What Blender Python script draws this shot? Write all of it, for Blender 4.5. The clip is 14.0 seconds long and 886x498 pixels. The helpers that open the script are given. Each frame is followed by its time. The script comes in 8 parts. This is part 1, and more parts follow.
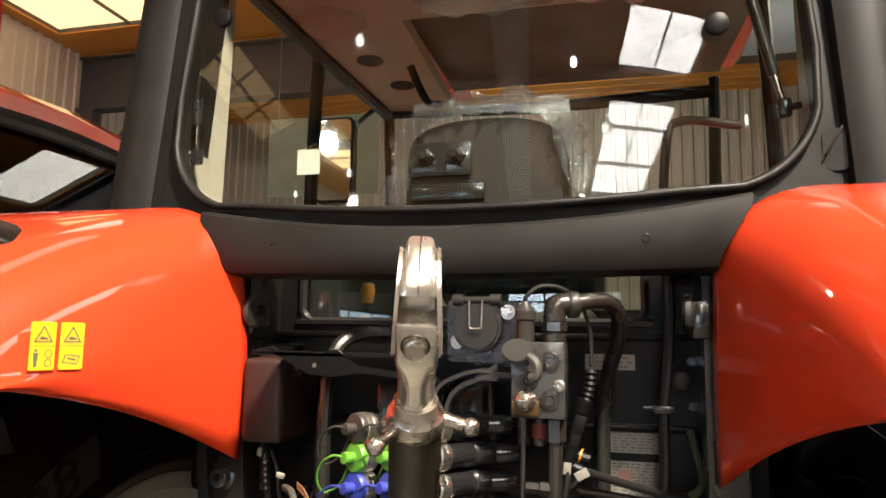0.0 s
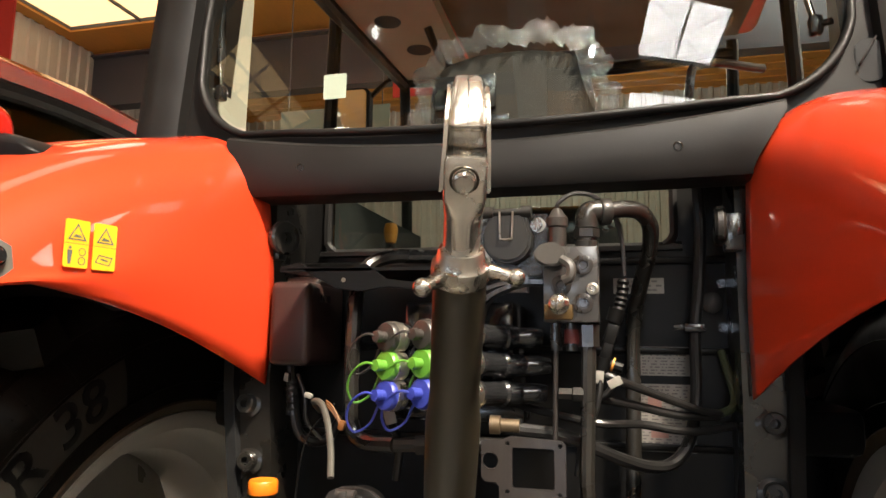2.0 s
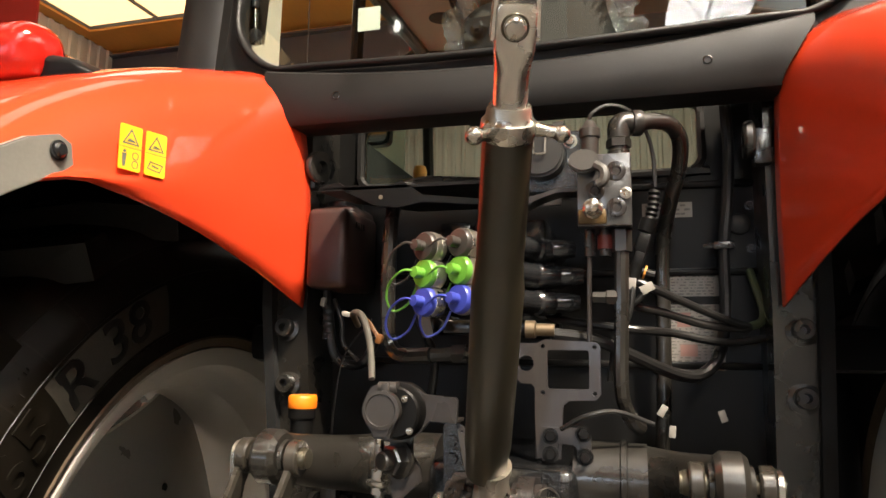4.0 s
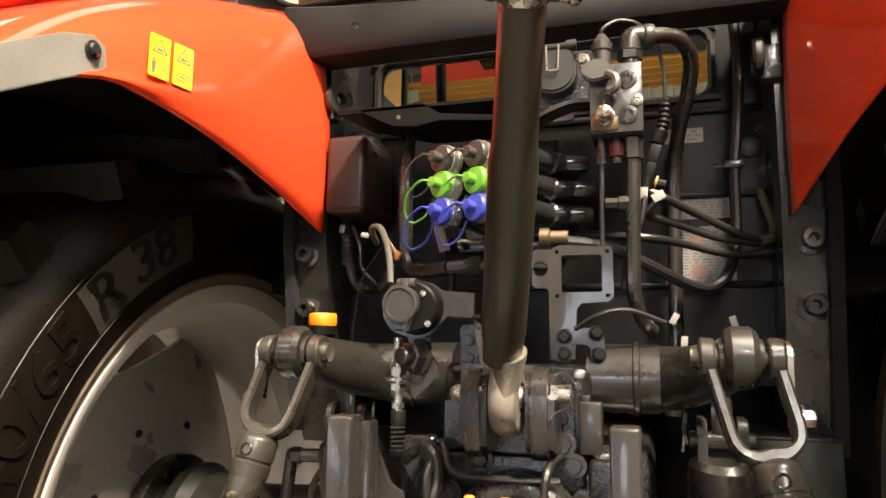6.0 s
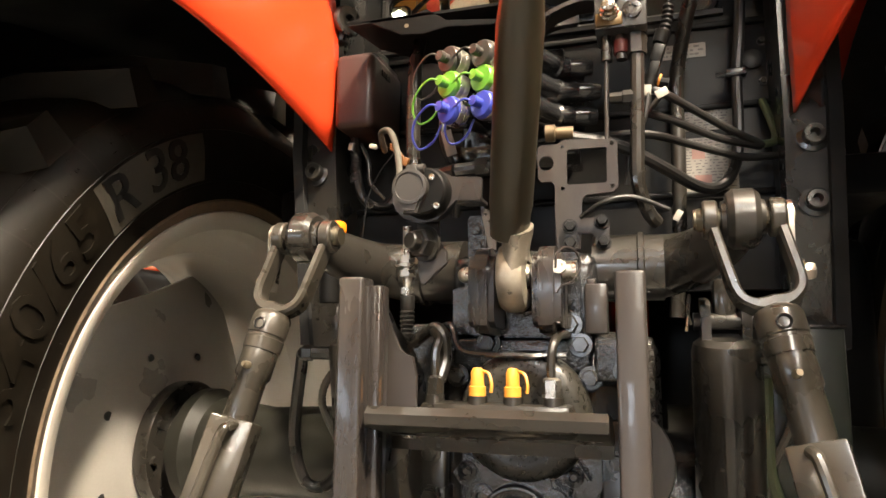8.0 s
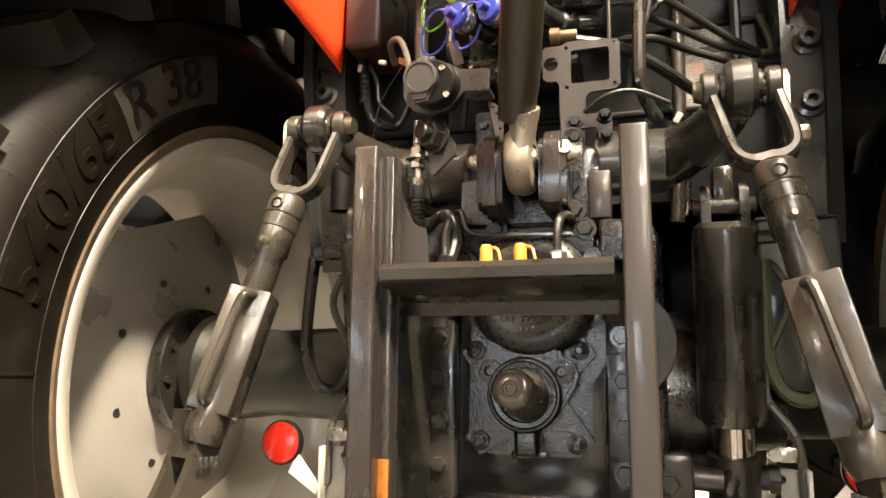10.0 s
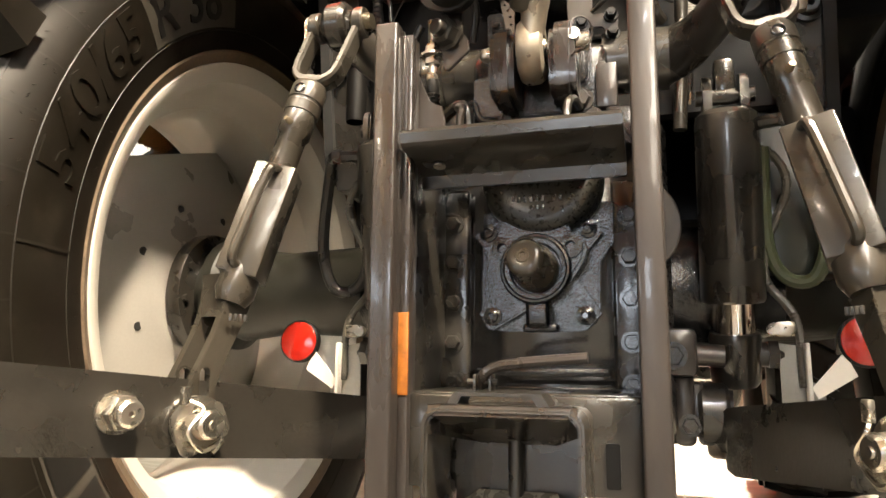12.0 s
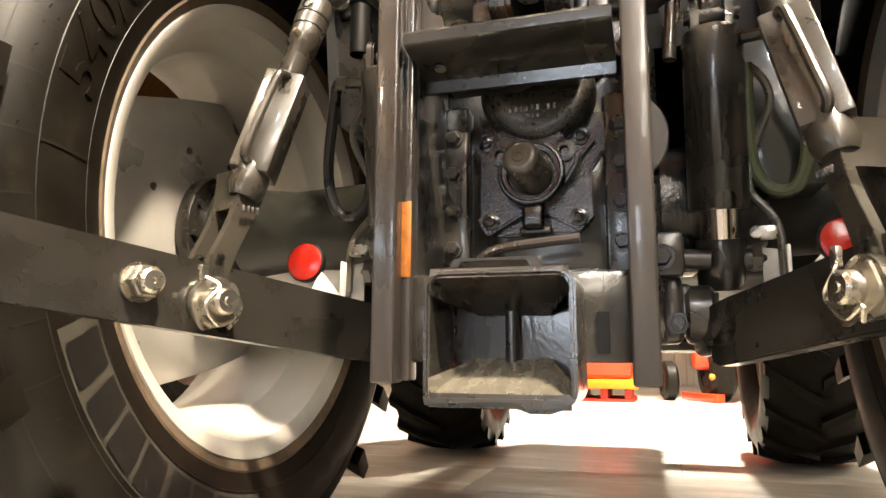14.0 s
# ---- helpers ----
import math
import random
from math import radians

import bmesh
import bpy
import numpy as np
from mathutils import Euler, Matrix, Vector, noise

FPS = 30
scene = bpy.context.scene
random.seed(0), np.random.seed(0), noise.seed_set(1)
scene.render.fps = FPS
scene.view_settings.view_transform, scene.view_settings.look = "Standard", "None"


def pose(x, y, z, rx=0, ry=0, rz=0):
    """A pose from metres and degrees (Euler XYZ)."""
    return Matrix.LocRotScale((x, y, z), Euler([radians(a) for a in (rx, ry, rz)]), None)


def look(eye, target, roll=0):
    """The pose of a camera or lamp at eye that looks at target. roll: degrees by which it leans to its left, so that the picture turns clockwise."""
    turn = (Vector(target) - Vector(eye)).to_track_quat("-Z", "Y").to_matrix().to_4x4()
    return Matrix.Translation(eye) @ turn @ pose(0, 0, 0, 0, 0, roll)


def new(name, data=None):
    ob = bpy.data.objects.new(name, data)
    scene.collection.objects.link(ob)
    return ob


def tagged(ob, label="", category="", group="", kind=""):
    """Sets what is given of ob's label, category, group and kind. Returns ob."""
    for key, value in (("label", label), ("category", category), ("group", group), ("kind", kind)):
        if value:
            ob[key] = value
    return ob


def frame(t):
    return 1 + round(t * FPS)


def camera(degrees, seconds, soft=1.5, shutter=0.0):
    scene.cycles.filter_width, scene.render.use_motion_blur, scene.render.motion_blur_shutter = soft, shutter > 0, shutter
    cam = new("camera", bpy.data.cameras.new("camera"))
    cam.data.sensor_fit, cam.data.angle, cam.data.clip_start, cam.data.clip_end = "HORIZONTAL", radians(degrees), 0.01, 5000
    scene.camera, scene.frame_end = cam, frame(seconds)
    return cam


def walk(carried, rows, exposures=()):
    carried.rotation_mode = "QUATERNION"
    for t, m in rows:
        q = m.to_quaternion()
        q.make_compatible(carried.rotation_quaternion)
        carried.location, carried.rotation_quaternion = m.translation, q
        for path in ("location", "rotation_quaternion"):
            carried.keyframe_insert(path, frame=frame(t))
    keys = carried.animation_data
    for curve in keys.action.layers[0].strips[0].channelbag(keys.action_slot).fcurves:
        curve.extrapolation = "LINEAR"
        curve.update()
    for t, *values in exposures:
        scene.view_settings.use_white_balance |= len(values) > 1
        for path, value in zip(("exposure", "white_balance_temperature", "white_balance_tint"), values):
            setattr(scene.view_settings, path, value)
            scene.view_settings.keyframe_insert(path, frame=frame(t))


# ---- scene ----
cam = camera(65.9, 14.0)
METRES, EYE, TILT, LEAN, TURN = 1.11, 1.575, 7.63, -0.79, 13.96
OX, OY = 0.256, -1.303
ROWS = [
    (0.0, 0.0, 0.0, 0.0, 0.0, 0.0, -0.0),
    (0.5, -0.0059, 0.002, -0.0283, 0.12, 0.05, 0.03),
    (1.0, -0.0127, 0.0011, -0.0576, 0.27, 0.08, 0.05),
    (1.5, -0.0203, 0.0025, -0.0879, 0.44, 0.12, 0.09),
    (2.0, -0.0302, 0.0046, -0.1235, 0.67, 0.17, 0.15),
    (2.5, -0.0409, 0.0024, -0.1539, 0.94, 0.2, 0.19),
    (3.0, -0.0511, -0.006, -0.1858, 1.22, 0.23, 0.25),
    (5.5, -0.0657, -0.0442, -0.339, 2.62, 0.63, 0.49),
    (6.0, -0.0659, -0.0511, -0.375, 2.86, 0.78, 0.51),
    (6.5, -0.0687, -0.056, -0.4055, 3.01, 0.81, 0.58),
    (7.0, -0.0744, -0.0607, -0.4417, 3.04, 0.88, 0.61),
    (7.5, -0.0761, -0.0636, -0.4799, 3.06, 0.94, 0.65),
    (8.0, -0.072, -0.0687, -0.5247, 3.19, 1.1, 0.63),
    (10.5, -0.0917, -0.1083, -0.714, 3.07, 1.46, 0.75),
    (11.0, -0.0973, -0.117, -0.7544, 3.07, 1.52, 0.76),
    (11.5, -0.1024, -0.1269, -0.7931, 3.04, 1.59, 0.76),
    (12.0, -0.1064, -0.1394, -0.8331, 3.02, 1.64, 0.74),
    (12.5, -0.1071, -0.1506, -0.8673, 2.97, 1.69, 0.75),
    (13.0, -0.1069, -0.1613, -0.9013, 2.91, 1.73, 0.79),
    (13.5, -0.1073, -0.1716, -0.9343, 2.91, 1.76, 0.8),
    (14.0, -0.109, -0.1849, -0.9656, 2.87, 1.81, 0.82),
]
EXPOSURES = [(0.0, -0.55, 5950, 10), (3.0, -0.6, 5950, 10), (5.5, -0.1, 6100, 10), (8.0, 0.3, 6350, 10), (11.0, 0.5, 6550, 10), (14.0, 0.5, 6400, 10)]
walk(cam, [(t, pose(OX, OY, EYE, TILT, LEAN, TURN) @ pose(METRES * x, METRES * y, METRES * z, 90 + pitch, roll, yaw)) for t, x, y, z, yaw, pitch, roll in ROWS], EXPOSURES)

# ---- world and lights ----
world = bpy.data.worlds.new("hall_air")
scene.world = world
world.use_nodes = True
world.node_tree.nodes["Background"].inputs[0].default_value = (1.0, 0.82, 0.6, 1)
world.node_tree.nodes["Background"].inputs[1].default_value = 0.025


def lamp(name, kind, at, target, power, col, size=0.5, size_y=None, angle=60):
    data = bpy.data.lights.new(name, kind)
    data.energy, data.color = power, col
    if kind == "AREA":
        data.shape, data.size, data.size_y = "RECTANGLE", size, size_y or size
    else:
        data.shadow_soft_size = size
    if kind == "SPOT":
        data.spot_size, data.spot_blend = radians(angle), 0.6
    ob = new(name, data)
    ob.matrix_world = look(at, target)
    return tagged(ob, "lamp under the hall roof, at an assumed place", "lamp")


WARM = (1.0, 0.84, 0.63)
lamp("assumed_lamp", "SPOT", (2.5, -3.2, 6.7), (-0.15, -0.1, 1.2), 9200, WARM, 0.3, angle=25)
# narrow spot added to brighten the left tyre's shoulder
lamp("assumed_lamp", "SPOT", (-2.4, -4.6, 6.7), (-0.8, -0.78, 1.1), 3000, WARM, 0.12, angle=11)
# cool fill added from behind
lamp("assumed_lamp", "SPOT", (0.9, -6.6, 6.2), (0.1, -0.4, 1.0), 230, (0.86, 0.93, 1.0), 0.06, angle=50)
lamp("assumed_lamp", "SPOT", (1.0, 5.6, 6.2), (0.1, 5.5, 0.0), 8800, (1.0, 0.9, 0.72), 0.12, angle=74)
# added to brighten the neighbouring tractor and the hall's left side
lamp("assumed_lamp", "POINT", (-6.4, 4.2, 6.0), (0, 0, 0), 450, WARM, 0.2)
# added to brighten the floor below the tractor
lamp("assumed_lamp", "SPOT", (6.5, 3.2, 5.6), (0.4, 2.6, 0.0), 1300, WARM, 0.12, angle=60)
# added to brighten the hall's front wall
lamp("assumed_lamp", "POINT", (-1.5, 10.5, 6.2), (0, 0, 0), 520, (1.0, 0.9, 0.74), 0.2)
# two fills added in the hall behind the tractor
lamp("assumed_lamp", "POINT", (1.6, -11.0, 6.2), (0, 0, 0), 450, WARM, 0.08)
lamp("assumed_lamp", "POINT", (-6.0, -10.0, 6.0), (0, 0, 0), 300, WARM, 0.2)

# ---- materials ----


def mat(name, col, rough=0.5, metal=0.0, var=0.18, scale=9.0, grain=180.0, bump=0.08, coat=0.0, rvar=0.12, stain=None, stain_at=0.62, emit=0.0, spec=0.5, relief=0.002, stretch=(1, 1, 1)):
    """A principled material with broad patches, fine grain, uneven gloss and an optional stain."""
    m = bpy.data.materials.new(name)
    m.use_nodes = True
    n, l = m.node_tree.nodes, m.node_tree.links
    b = n["Principled BSDF"]
    tc, mp = n.new("ShaderNodeTexCoord"), n.new("ShaderNodeMapping")
    mp.inputs["Scale"].default_value = stretch
    l.new(tc.outputs["Object"], mp.inputs["Vector"])
    n1, n2 = n.new("ShaderNodeTexNoise"), n.new("ShaderNodeTexNoise")
    n1.inputs["Scale"].default_value, n1.inputs["Detail"].default_value = scale, 5
    n2.inputs["Scale"].default_value, n2.inputs["Detail"].default_value = grain, 3
    for q in (n1, n2):
        l.new(mp.outputs[0], q.inputs["Vector"])
    add = n.new("ShaderNodeMath")
    add.operation = "MULTIPLY_ADD"
    add.inputs[1].default_value = 0.35
    l.new(n2.outputs[0], add.inputs[0])
    l.new(n1.outputs[0], add.inputs[2])
    ramp = n.new("ShaderNodeValToRGB")
    ramp.color_ramp.elements[0].position, ramp.color_ramp.elements[1].position = 0.45, 0.92
    ramp.color_ramp.elements[0].color = (*[c * (1 - var) for c in col], 1)
    ramp.color_ramp.elements[1].color = (*[min(1, c * (1 + var)) for c in col], 1)
    l.new(add.outputs[0], ramp.inputs[0])
    out = ramp.outputs[0]
    if stain:
        n3, r3, mx = n.new("ShaderNodeTexNoise"), n.new("ShaderNodeValToRGB"), n.new("ShaderNodeMix")
        n3.inputs["Scale"].default_value, n3.inputs["Detail"].default_value = scale * 1.7, 8
        l.new(mp.outputs[0], n3.inputs["Vector"])
        r3.color_ramp.elements[0].position, r3.color_ramp.elements[1].position = stain_at, stain_at + 0.12
        l.new(n3.outputs[0], r3.inputs[0])
        mx.data_type = "RGBA"
        l.new(r3.outputs[0], mx.inputs["Factor"])
        l.new(out, mx.inputs["A"])
        mx.inputs["B"].default_value = (*stain, 1)
        out = mx.outputs["Result"]
    l.new(out, b.inputs["Base Color"])
    rr = n.new("ShaderNodeMapRange")
    rr.inputs["To Min"].default_value, rr.inputs["To Max"].default_value = max(0.02, rough - rvar), min(1, rough + rvar)
    rr.inputs["From Min"].default_value, rr.inputs["From Max"].default_value = 0.3, 0.7
    l.new(n1.outputs[0], rr.inputs["Value"])
    l.new(rr.outputs[0], b.inputs["Roughness"])
    b.inputs["Metallic"].default_value = metal
    b.inputs["Specular IOR Level"].default_value = spec
    b.inputs["Coat Weight"].default_value = coat
    b.inputs["Coat Roughness"].default_value = 0.04
    if bump:
        bp = n.new("ShaderNodeBump")
        bp.inputs["Strength"].default_value, bp.inputs["Distance"].default_value = bump, relief
        l.new(add.outputs[0], bp.inputs["Height"])
        l.new(bp.outputs[0], b.inputs["Normal"])
        l.new(bp.outputs[0], b.inputs["Coat Normal"])
    if emit:
        b.inputs["Emission Color"].default_value = (*col, 1)
        b.inputs["Emission Strength"].default_value = emit
    return m


RED = mat("red_paint", (0.66, 0.05, 0.0125), 0.45, var=0.04, scale=3, bump=0, coat=1.0, rvar=0.05, spec=0.08)
GREY = mat("dark_grey_chassis_paint", (0.0185, 0.0165, 0.0138), 0.3, var=0.25, scale=14, bump=0.24, coat=0.6, stain=(0.014, 0.0125, 0.01))
GREY2 = mat("grey_frame_paint", (0.027, 0.0228, 0.0208), 0.33, var=0.22, scale=10, bump=0.22, coat=0.4, stain=(0.044, 0.0375, 0.032), stretch=(1, 1, 0.25))
# green grey axle paint, made darker for the shadow on the housing
AXLEM = mat("shaded_green_grey_axle_paint", (0.009, 0.0088, 0.0065), 0.42, spec=0.35, var=0.25, scale=30, grain=260, bump=0.3, coat=0.15)
RODM = mat("grey_brown_rod_paint", (0.031, 0.027, 0.021), 0.3, var=0.25, scale=16, bump=0.2, coat=0.4, stain=(0.035, 0.031, 0.025))
LINKM = mat("olive_grey_link_paint", (0.03, 0.0245, 0.0145), 0.36, var=0.12, scale=12, grain=260, bump=0.1, coat=0.15, rvar=0.05)
BLACK = mat("black_gloss_paint", (0.017, 0.017, 0.018), 0.2, var=0.3, scale=20, grain=240, bump=0.2, coat=0.5, rvar=0.1)
CAST = mat("cast_iron_black_paint", (0.009, 0.009, 0.0094), 0.13, var=0.3, scale=180, grain=420, bump=0.9, relief=0.0013, coat=0.9, rvar=0.05)
PTOM = mat("blue_black_cast_paint", (0.0025, 0.0025, 0.003), 0.17, var=0.3, scale=210, grain=480, bump=0.6, relief=0.0012, coat=1.0, rvar=0.05)
CASTG = mat("dark_grey_cast_iron", (0.018, 0.016, 0.0142), 0.28, var=0.25, scale=150, grain=400, bump=0.7, relief=0.0011, coat=0.4)
PLASTIC = mat("black_textured_plastic", (0.0052, 0.0049, 0.0046), 0.42, spec=0.18, var=0.15, grain=500, bump=0.15)
PANEL = mat("charcoal_moulded_plastic", (0.0112, 0.0102, 0.0094), 0.5, spec=0.3, var=0.12, grain=420, bump=0.12)
RUBBER = mat("tyre_rubber", (0.0062, 0.0048, 0.003), 0.46, spec=0.2, var=0.3, scale=9, grain=120, bump=0.16, stain=(0.012, 0.0095, 0.0065), stain_at=0.58)
SATIN = mat("satin_chrome", (0.64, 0.6, 0.53), 0.24, metal=0.85, var=0.06, scale=40, bump=0.06, rvar=0.08)
HOSE = mat("black_hose_rubber", (0.013, 0.0122, 0.0115), 0.35, var=0.2, grain=300, bump=0.1)
WELL = mat("black_liner_and_hole_shade", (0.006, 0.006, 0.006), 0.9, var=0.2)
DISC = mat("silver_disc_paint", (0.42, 0.405, 0.375), 0.32, metal=0.4, var=0.07, scale=6, bump=0.05, rvar=0.06)
RIM = mat("silver_rim_paint", (0.5, 0.475, 0.43), 0.36, metal=0.05, var=0.03, scale=5, bump=0.02, rvar=0.02)
CHROME = mat("polished_chrome", (0.78, 0.74, 0.68), 0.12, metal=1.0, var=0.06, scale=30, bump=0.02, rvar=0.05)
STEEL = mat("bright_zinc_steel", (0.52, 0.485, 0.42), 0.28, metal=0.95, var=0.12, scale=40, bump=0.05, stain=(0.42, 0.36, 0.26))
DULLPIN = mat("greasy_zinc_pin", (0.11, 0.097, 0.07), 0.34, metal=0.8, var=0.2, scale=30, bump=0.08)
BRASS = mat("yellow_zinc_steel", (0.28, 0.24, 0.17), 0.36, metal=0.85, var=0.15, scale=30, bump=0.05)
WORN = mat("worn_greasy_steel", (0.19, 0.172, 0.138), 0.26, metal=0.45, var=0.2, scale=70, bump=0.08, coat=0.9, stretch=(1, 0.2, 1))
LIGHTGREY = mat("grey_galvanised_plate", (0.3, 0.29, 0.26), 0.4, metal=0.4, var=0.12, scale=15, bump=0.05)
WHITE = mat("white_paint", (0.75, 0.72, 0.66), 0.45, var=0.06, bump=0.03)
PAPER = mat("white_label_paper", (0.27, 0.25, 0.22), 0.6, var=0.08, bump=0.02)
INK = mat("label_ink", (0.12, 0.11, 0.1), 0.6, var=0.1)
INKRED = mat("label_red_ink", (0.3, 0.16, 0.13), 0.6, var=0.1)
YELLOW = mat("yellow_sticker", (0.85, 0.52, 0.01), 0.4, var=0.04, bump=0.02)
YPLAST = mat("yellow_plastic", (0.6, 0.25, 0.03), 0.38, var=0.06, bump=0.03)
ORANGE = mat("orange_plastic", (0.9, 0.22, 0.005), 0.38, var=0.06, bump=0.03)
GREEN = mat("green_plastic", (0.13, 0.34, 0.035), 0.35, var=0.06, bump=0.03)
BLUE = mat("blue_plastic", (0.045, 0.06, 0.36), 0.35, var=0.08, bump=0.03)
LENS = mat("red_reflector_lens", (0.42, 0.013, 0.006), 0.12, var=0.1, scale=60, grain=400, bump=0.35, coat=0.8)
CREAM = mat("cream_cab_trim", (0.5, 0.46, 0.37), 0.6, var=0.06, grain=300, bump=0.1)
LINER = mat("beige_headliner", (0.42, 0.33, 0.24), 0.75, var=0.1, grain=400, bump=0.2)
SEATC = mat("dark_brown_seat_fabric", (0.014, 0.0095, 0.0065), 0.6, var=0.15, grain=300, bump=0.2)
FILM = bpy.data.materials.new("clear_wrapping_film")
FILM.use_nodes = True
fn, fl_ = FILM.node_tree.nodes, FILM.node_tree.links
fn.remove(fn["Principled BSDF"])
ft, fg, fm = fn.new("ShaderNodeBsdfTransparent"), fn.new("ShaderNodeBsdfGlossy"), fn.new("ShaderNodeMixShader")
fz, fp_ = fn.new("ShaderNodeTexNoise"), fn.new("ShaderNodeBump")
ft.inputs[0].default_value = (0.95, 0.96, 0.94, 1)
fg.inputs["Roughness"].default_value, fm.inputs[0].default_value = 0.2, 0.62
fz.inputs["Scale"].default_value, fz.inputs["Detail"].default_value = 60.0, 2
fp_.inputs["Strength"].default_value, fp_.inputs["Distance"].default_value = 1.0, 0.03
fl_.new(fz.outputs[0], fp_.inputs["Height"])
fl_.new(fp_.outputs[0], fg.inputs["Normal"])
fl_.new(ft.outputs[0], fm.inputs[1])
fl_.new(fg.outputs[0], fm.inputs[2])
fl_.new(fm.outputs[0], fn["Material Output"].inputs[0])
CONDUIT = mat("pale_corrugated_conduit", (0.07, 0.063, 0.05), 0.45, var=0.1, bump=0.1)
OLIVE = mat("olive_cable_sheath", (0.06, 0.07, 0.035), 0.4, var=0.1)
GLASS = bpy.data.materials.new("window_glass")
GLASS.use_nodes = True
gn, gl = GLASS.node_tree.nodes, GLASS.node_tree.links
gn.remove(gn["Principled BSDF"])
gt, gg, gm, gf = gn.new("ShaderNodeBsdfTransparent"), gn.new("ShaderNodeBsdfGlossy"), gn.new("ShaderNodeMixShader"), gn.new("ShaderNodeFresnel")
gt.inputs[0].default_value = (0.8, 0.86, 0.8, 1)
gg.inputs["Roughness"].default_value = 0.01
gf.inputs["IOR"].default_value = 1.62
gl.new(gf.outputs[0], gm.inputs[0])
gl.new(gt.outputs[0], gm.inputs[1])
gl.new(gg.outputs[0], gm.inputs[2])
gl.new(gm.outputs[0], gn["Material Output"].inputs[0])


def glow(name, col, strength):
    m = bpy.data.materials.new(name)
    m.use_nodes = True
    b = m.node_tree.nodes["Principled BSDF"]
    b.inputs["Base Color"].default_value = (*col, 1)
    b.inputs["Emission Color"].default_value, b.inputs["Emission Strength"].default_value = (*col, 1), strength
    return m


SKYLIGHT = glow("translucent_rooflight", (1.0, 0.92, 0.76), 14.0)
AMBER = glow("amber_tinted_rooflight", (1.0, 0.66, 0.3), 2.4)
DAY = glow("frosted_daylight_pane", (0.74, 0.87, 1.0), 6.0)
# gate panes at two strengths, set for the gloss they give on the gearbox
GATE = glow("dim_daylight_pane", (0.82, 0.9, 1.0), 3.5)
GATEHOT = glow("strong_daylight_pane", (0.82, 0.9, 1.0), 14.0)
# the same rooflights, stronger for the window's reflection, dimmer to spare the right mudguard
SKYHOT = glow("strong_rooflight", (1.0, 0.94, 0.82), 30.0)
DIMSKY = glow("dim_translucent_rooflight", (1.0, 0.9, 0.72), 3.2)
BULB = glow("lamp_glass", (1.0, 0.93, 0.78), 30.0)

# ---- mesh helpers ----


def part(name, bm, material, parent=None, label="", smooth=0.62):
    """Links a bmesh as one mesh object, with smooth faces and sharp edges, under parent."""
    bmesh.ops.recalc_face_normals(bm, faces=bm.faces[:])
    for f in bm.faces:
        f.smooth = True
    for e in bm.edges:
        if len(e.link_faces) == 2 and e.calc_face_angle(0) > smooth:
            e.smooth = False
    me = bpy.data.meshes.new(name)
    bm.to_mesh(me)
    bm.free()
    me.materials.append(material)
    ob = new(name, me)
    if parent:
        ob.parent = parent
    if label:
        ob["label"] = label
    return ob


def thing(name, at, label, category, group="", kind=""):
    ob = new(name)
    ob.empty_display_size = 0.05
    return tagged(ob, label, category, group, kind)


def V(*a):
    return Vector(a)


def box(bm, c, s, rot=(0, 0, 0), bev=0.003, seg=2, m=None):
    """A box of size s round c, with rounded edges."""
    mx = pose(*c, *rot) @ Matrix.Diagonal((*s, 1))
    if m is not None:
        mx = m @ mx
    vs = bmesh.ops.create_cube(bm, size=1, matrix=mx)["verts"]
    if bev:
        es = {e for v in vs for e in v.link_edges}
        bmesh.ops.bevel(bm, geom=list(es), offset=bev, segments=seg, affect="EDGES", profile=0.5, clamp_overlap=True)


def axis_m(p, d):
    """A matrix at p whose z runs along d."""
    return Matrix.Translation(p) @ Vector(d).to_track_quat("Z", "Y").to_matrix().to_4x4()


def cyl(bm, p0, p1, r, r2=None, n=20, caps=True):
    p0, p1 = Vector(p0), Vector(p1)
    d = p1 - p0
    bmesh.ops.create_cone(bm, cap_ends=caps, segments=n, radius1=r, radius2=r if r2 is None else r2, depth=d.length, matrix=axis_m((p0 + p1) / 2, d))


def ball(bm, p, r, squash=(1, 1, 1), n=16):
    bmesh.ops.create_uvsphere(bm, u_segments=n, v_segments=max(6, n // 2), radius=r, matrix=Matrix.Translation(p) @ Matrix.Diagonal((*squash, 1)))


def lathe(bm, prof, p, d, n=32, closed=False):
    """Revolves a profile of (radius, height) round the axis d through p."""
    m = axis_m(p, d)
    rings = []
    for r, h in prof:
        if r < 1e-5:
            rings.append([bm.verts.new(m @ V(0, 0, h))])
        else:
            rings.append([bm.verts.new(m @ V(r * math.cos(2 * math.pi * i / n), r * math.sin(2 * math.pi * i / n), h)) for i in range(n)])
    pairs = list(zip(rings, rings[1:])) + ([(rings[-1], rings[0])] if closed else [])
    for a, b in pairs:
        for i in range(n):
            j = (i + 1) % n
            q = [a[i % len(a)], a[j % len(a)], b[j % len(b)], b[i % len(b)]]
            q = list(dict.fromkeys(q))
            if len(q) > 2:
                bm.faces.new(q)


def spline(pts, k=6):
    """Points of a smooth curve through pts."""
    p = [Vector(q) for q in pts]
    if len(p) < 3:
        return p
    e = [p[0] * 2 - p[1]] + p + [p[-1] * 2 - p[-2]]
    out = []
    for i in range(1, len(e) - 2):
        a, b, c, d = e[i - 1:i + 3]
        for j in range(k):
            t = j / k
            out.append(0.5 * (2 * b + (c - a) * t + (2 * a - 5 * b + 4 * c - d) * t * t + (3 * b - a - 3 * c + d) * t ** 3))
    return out + [p[-1]]


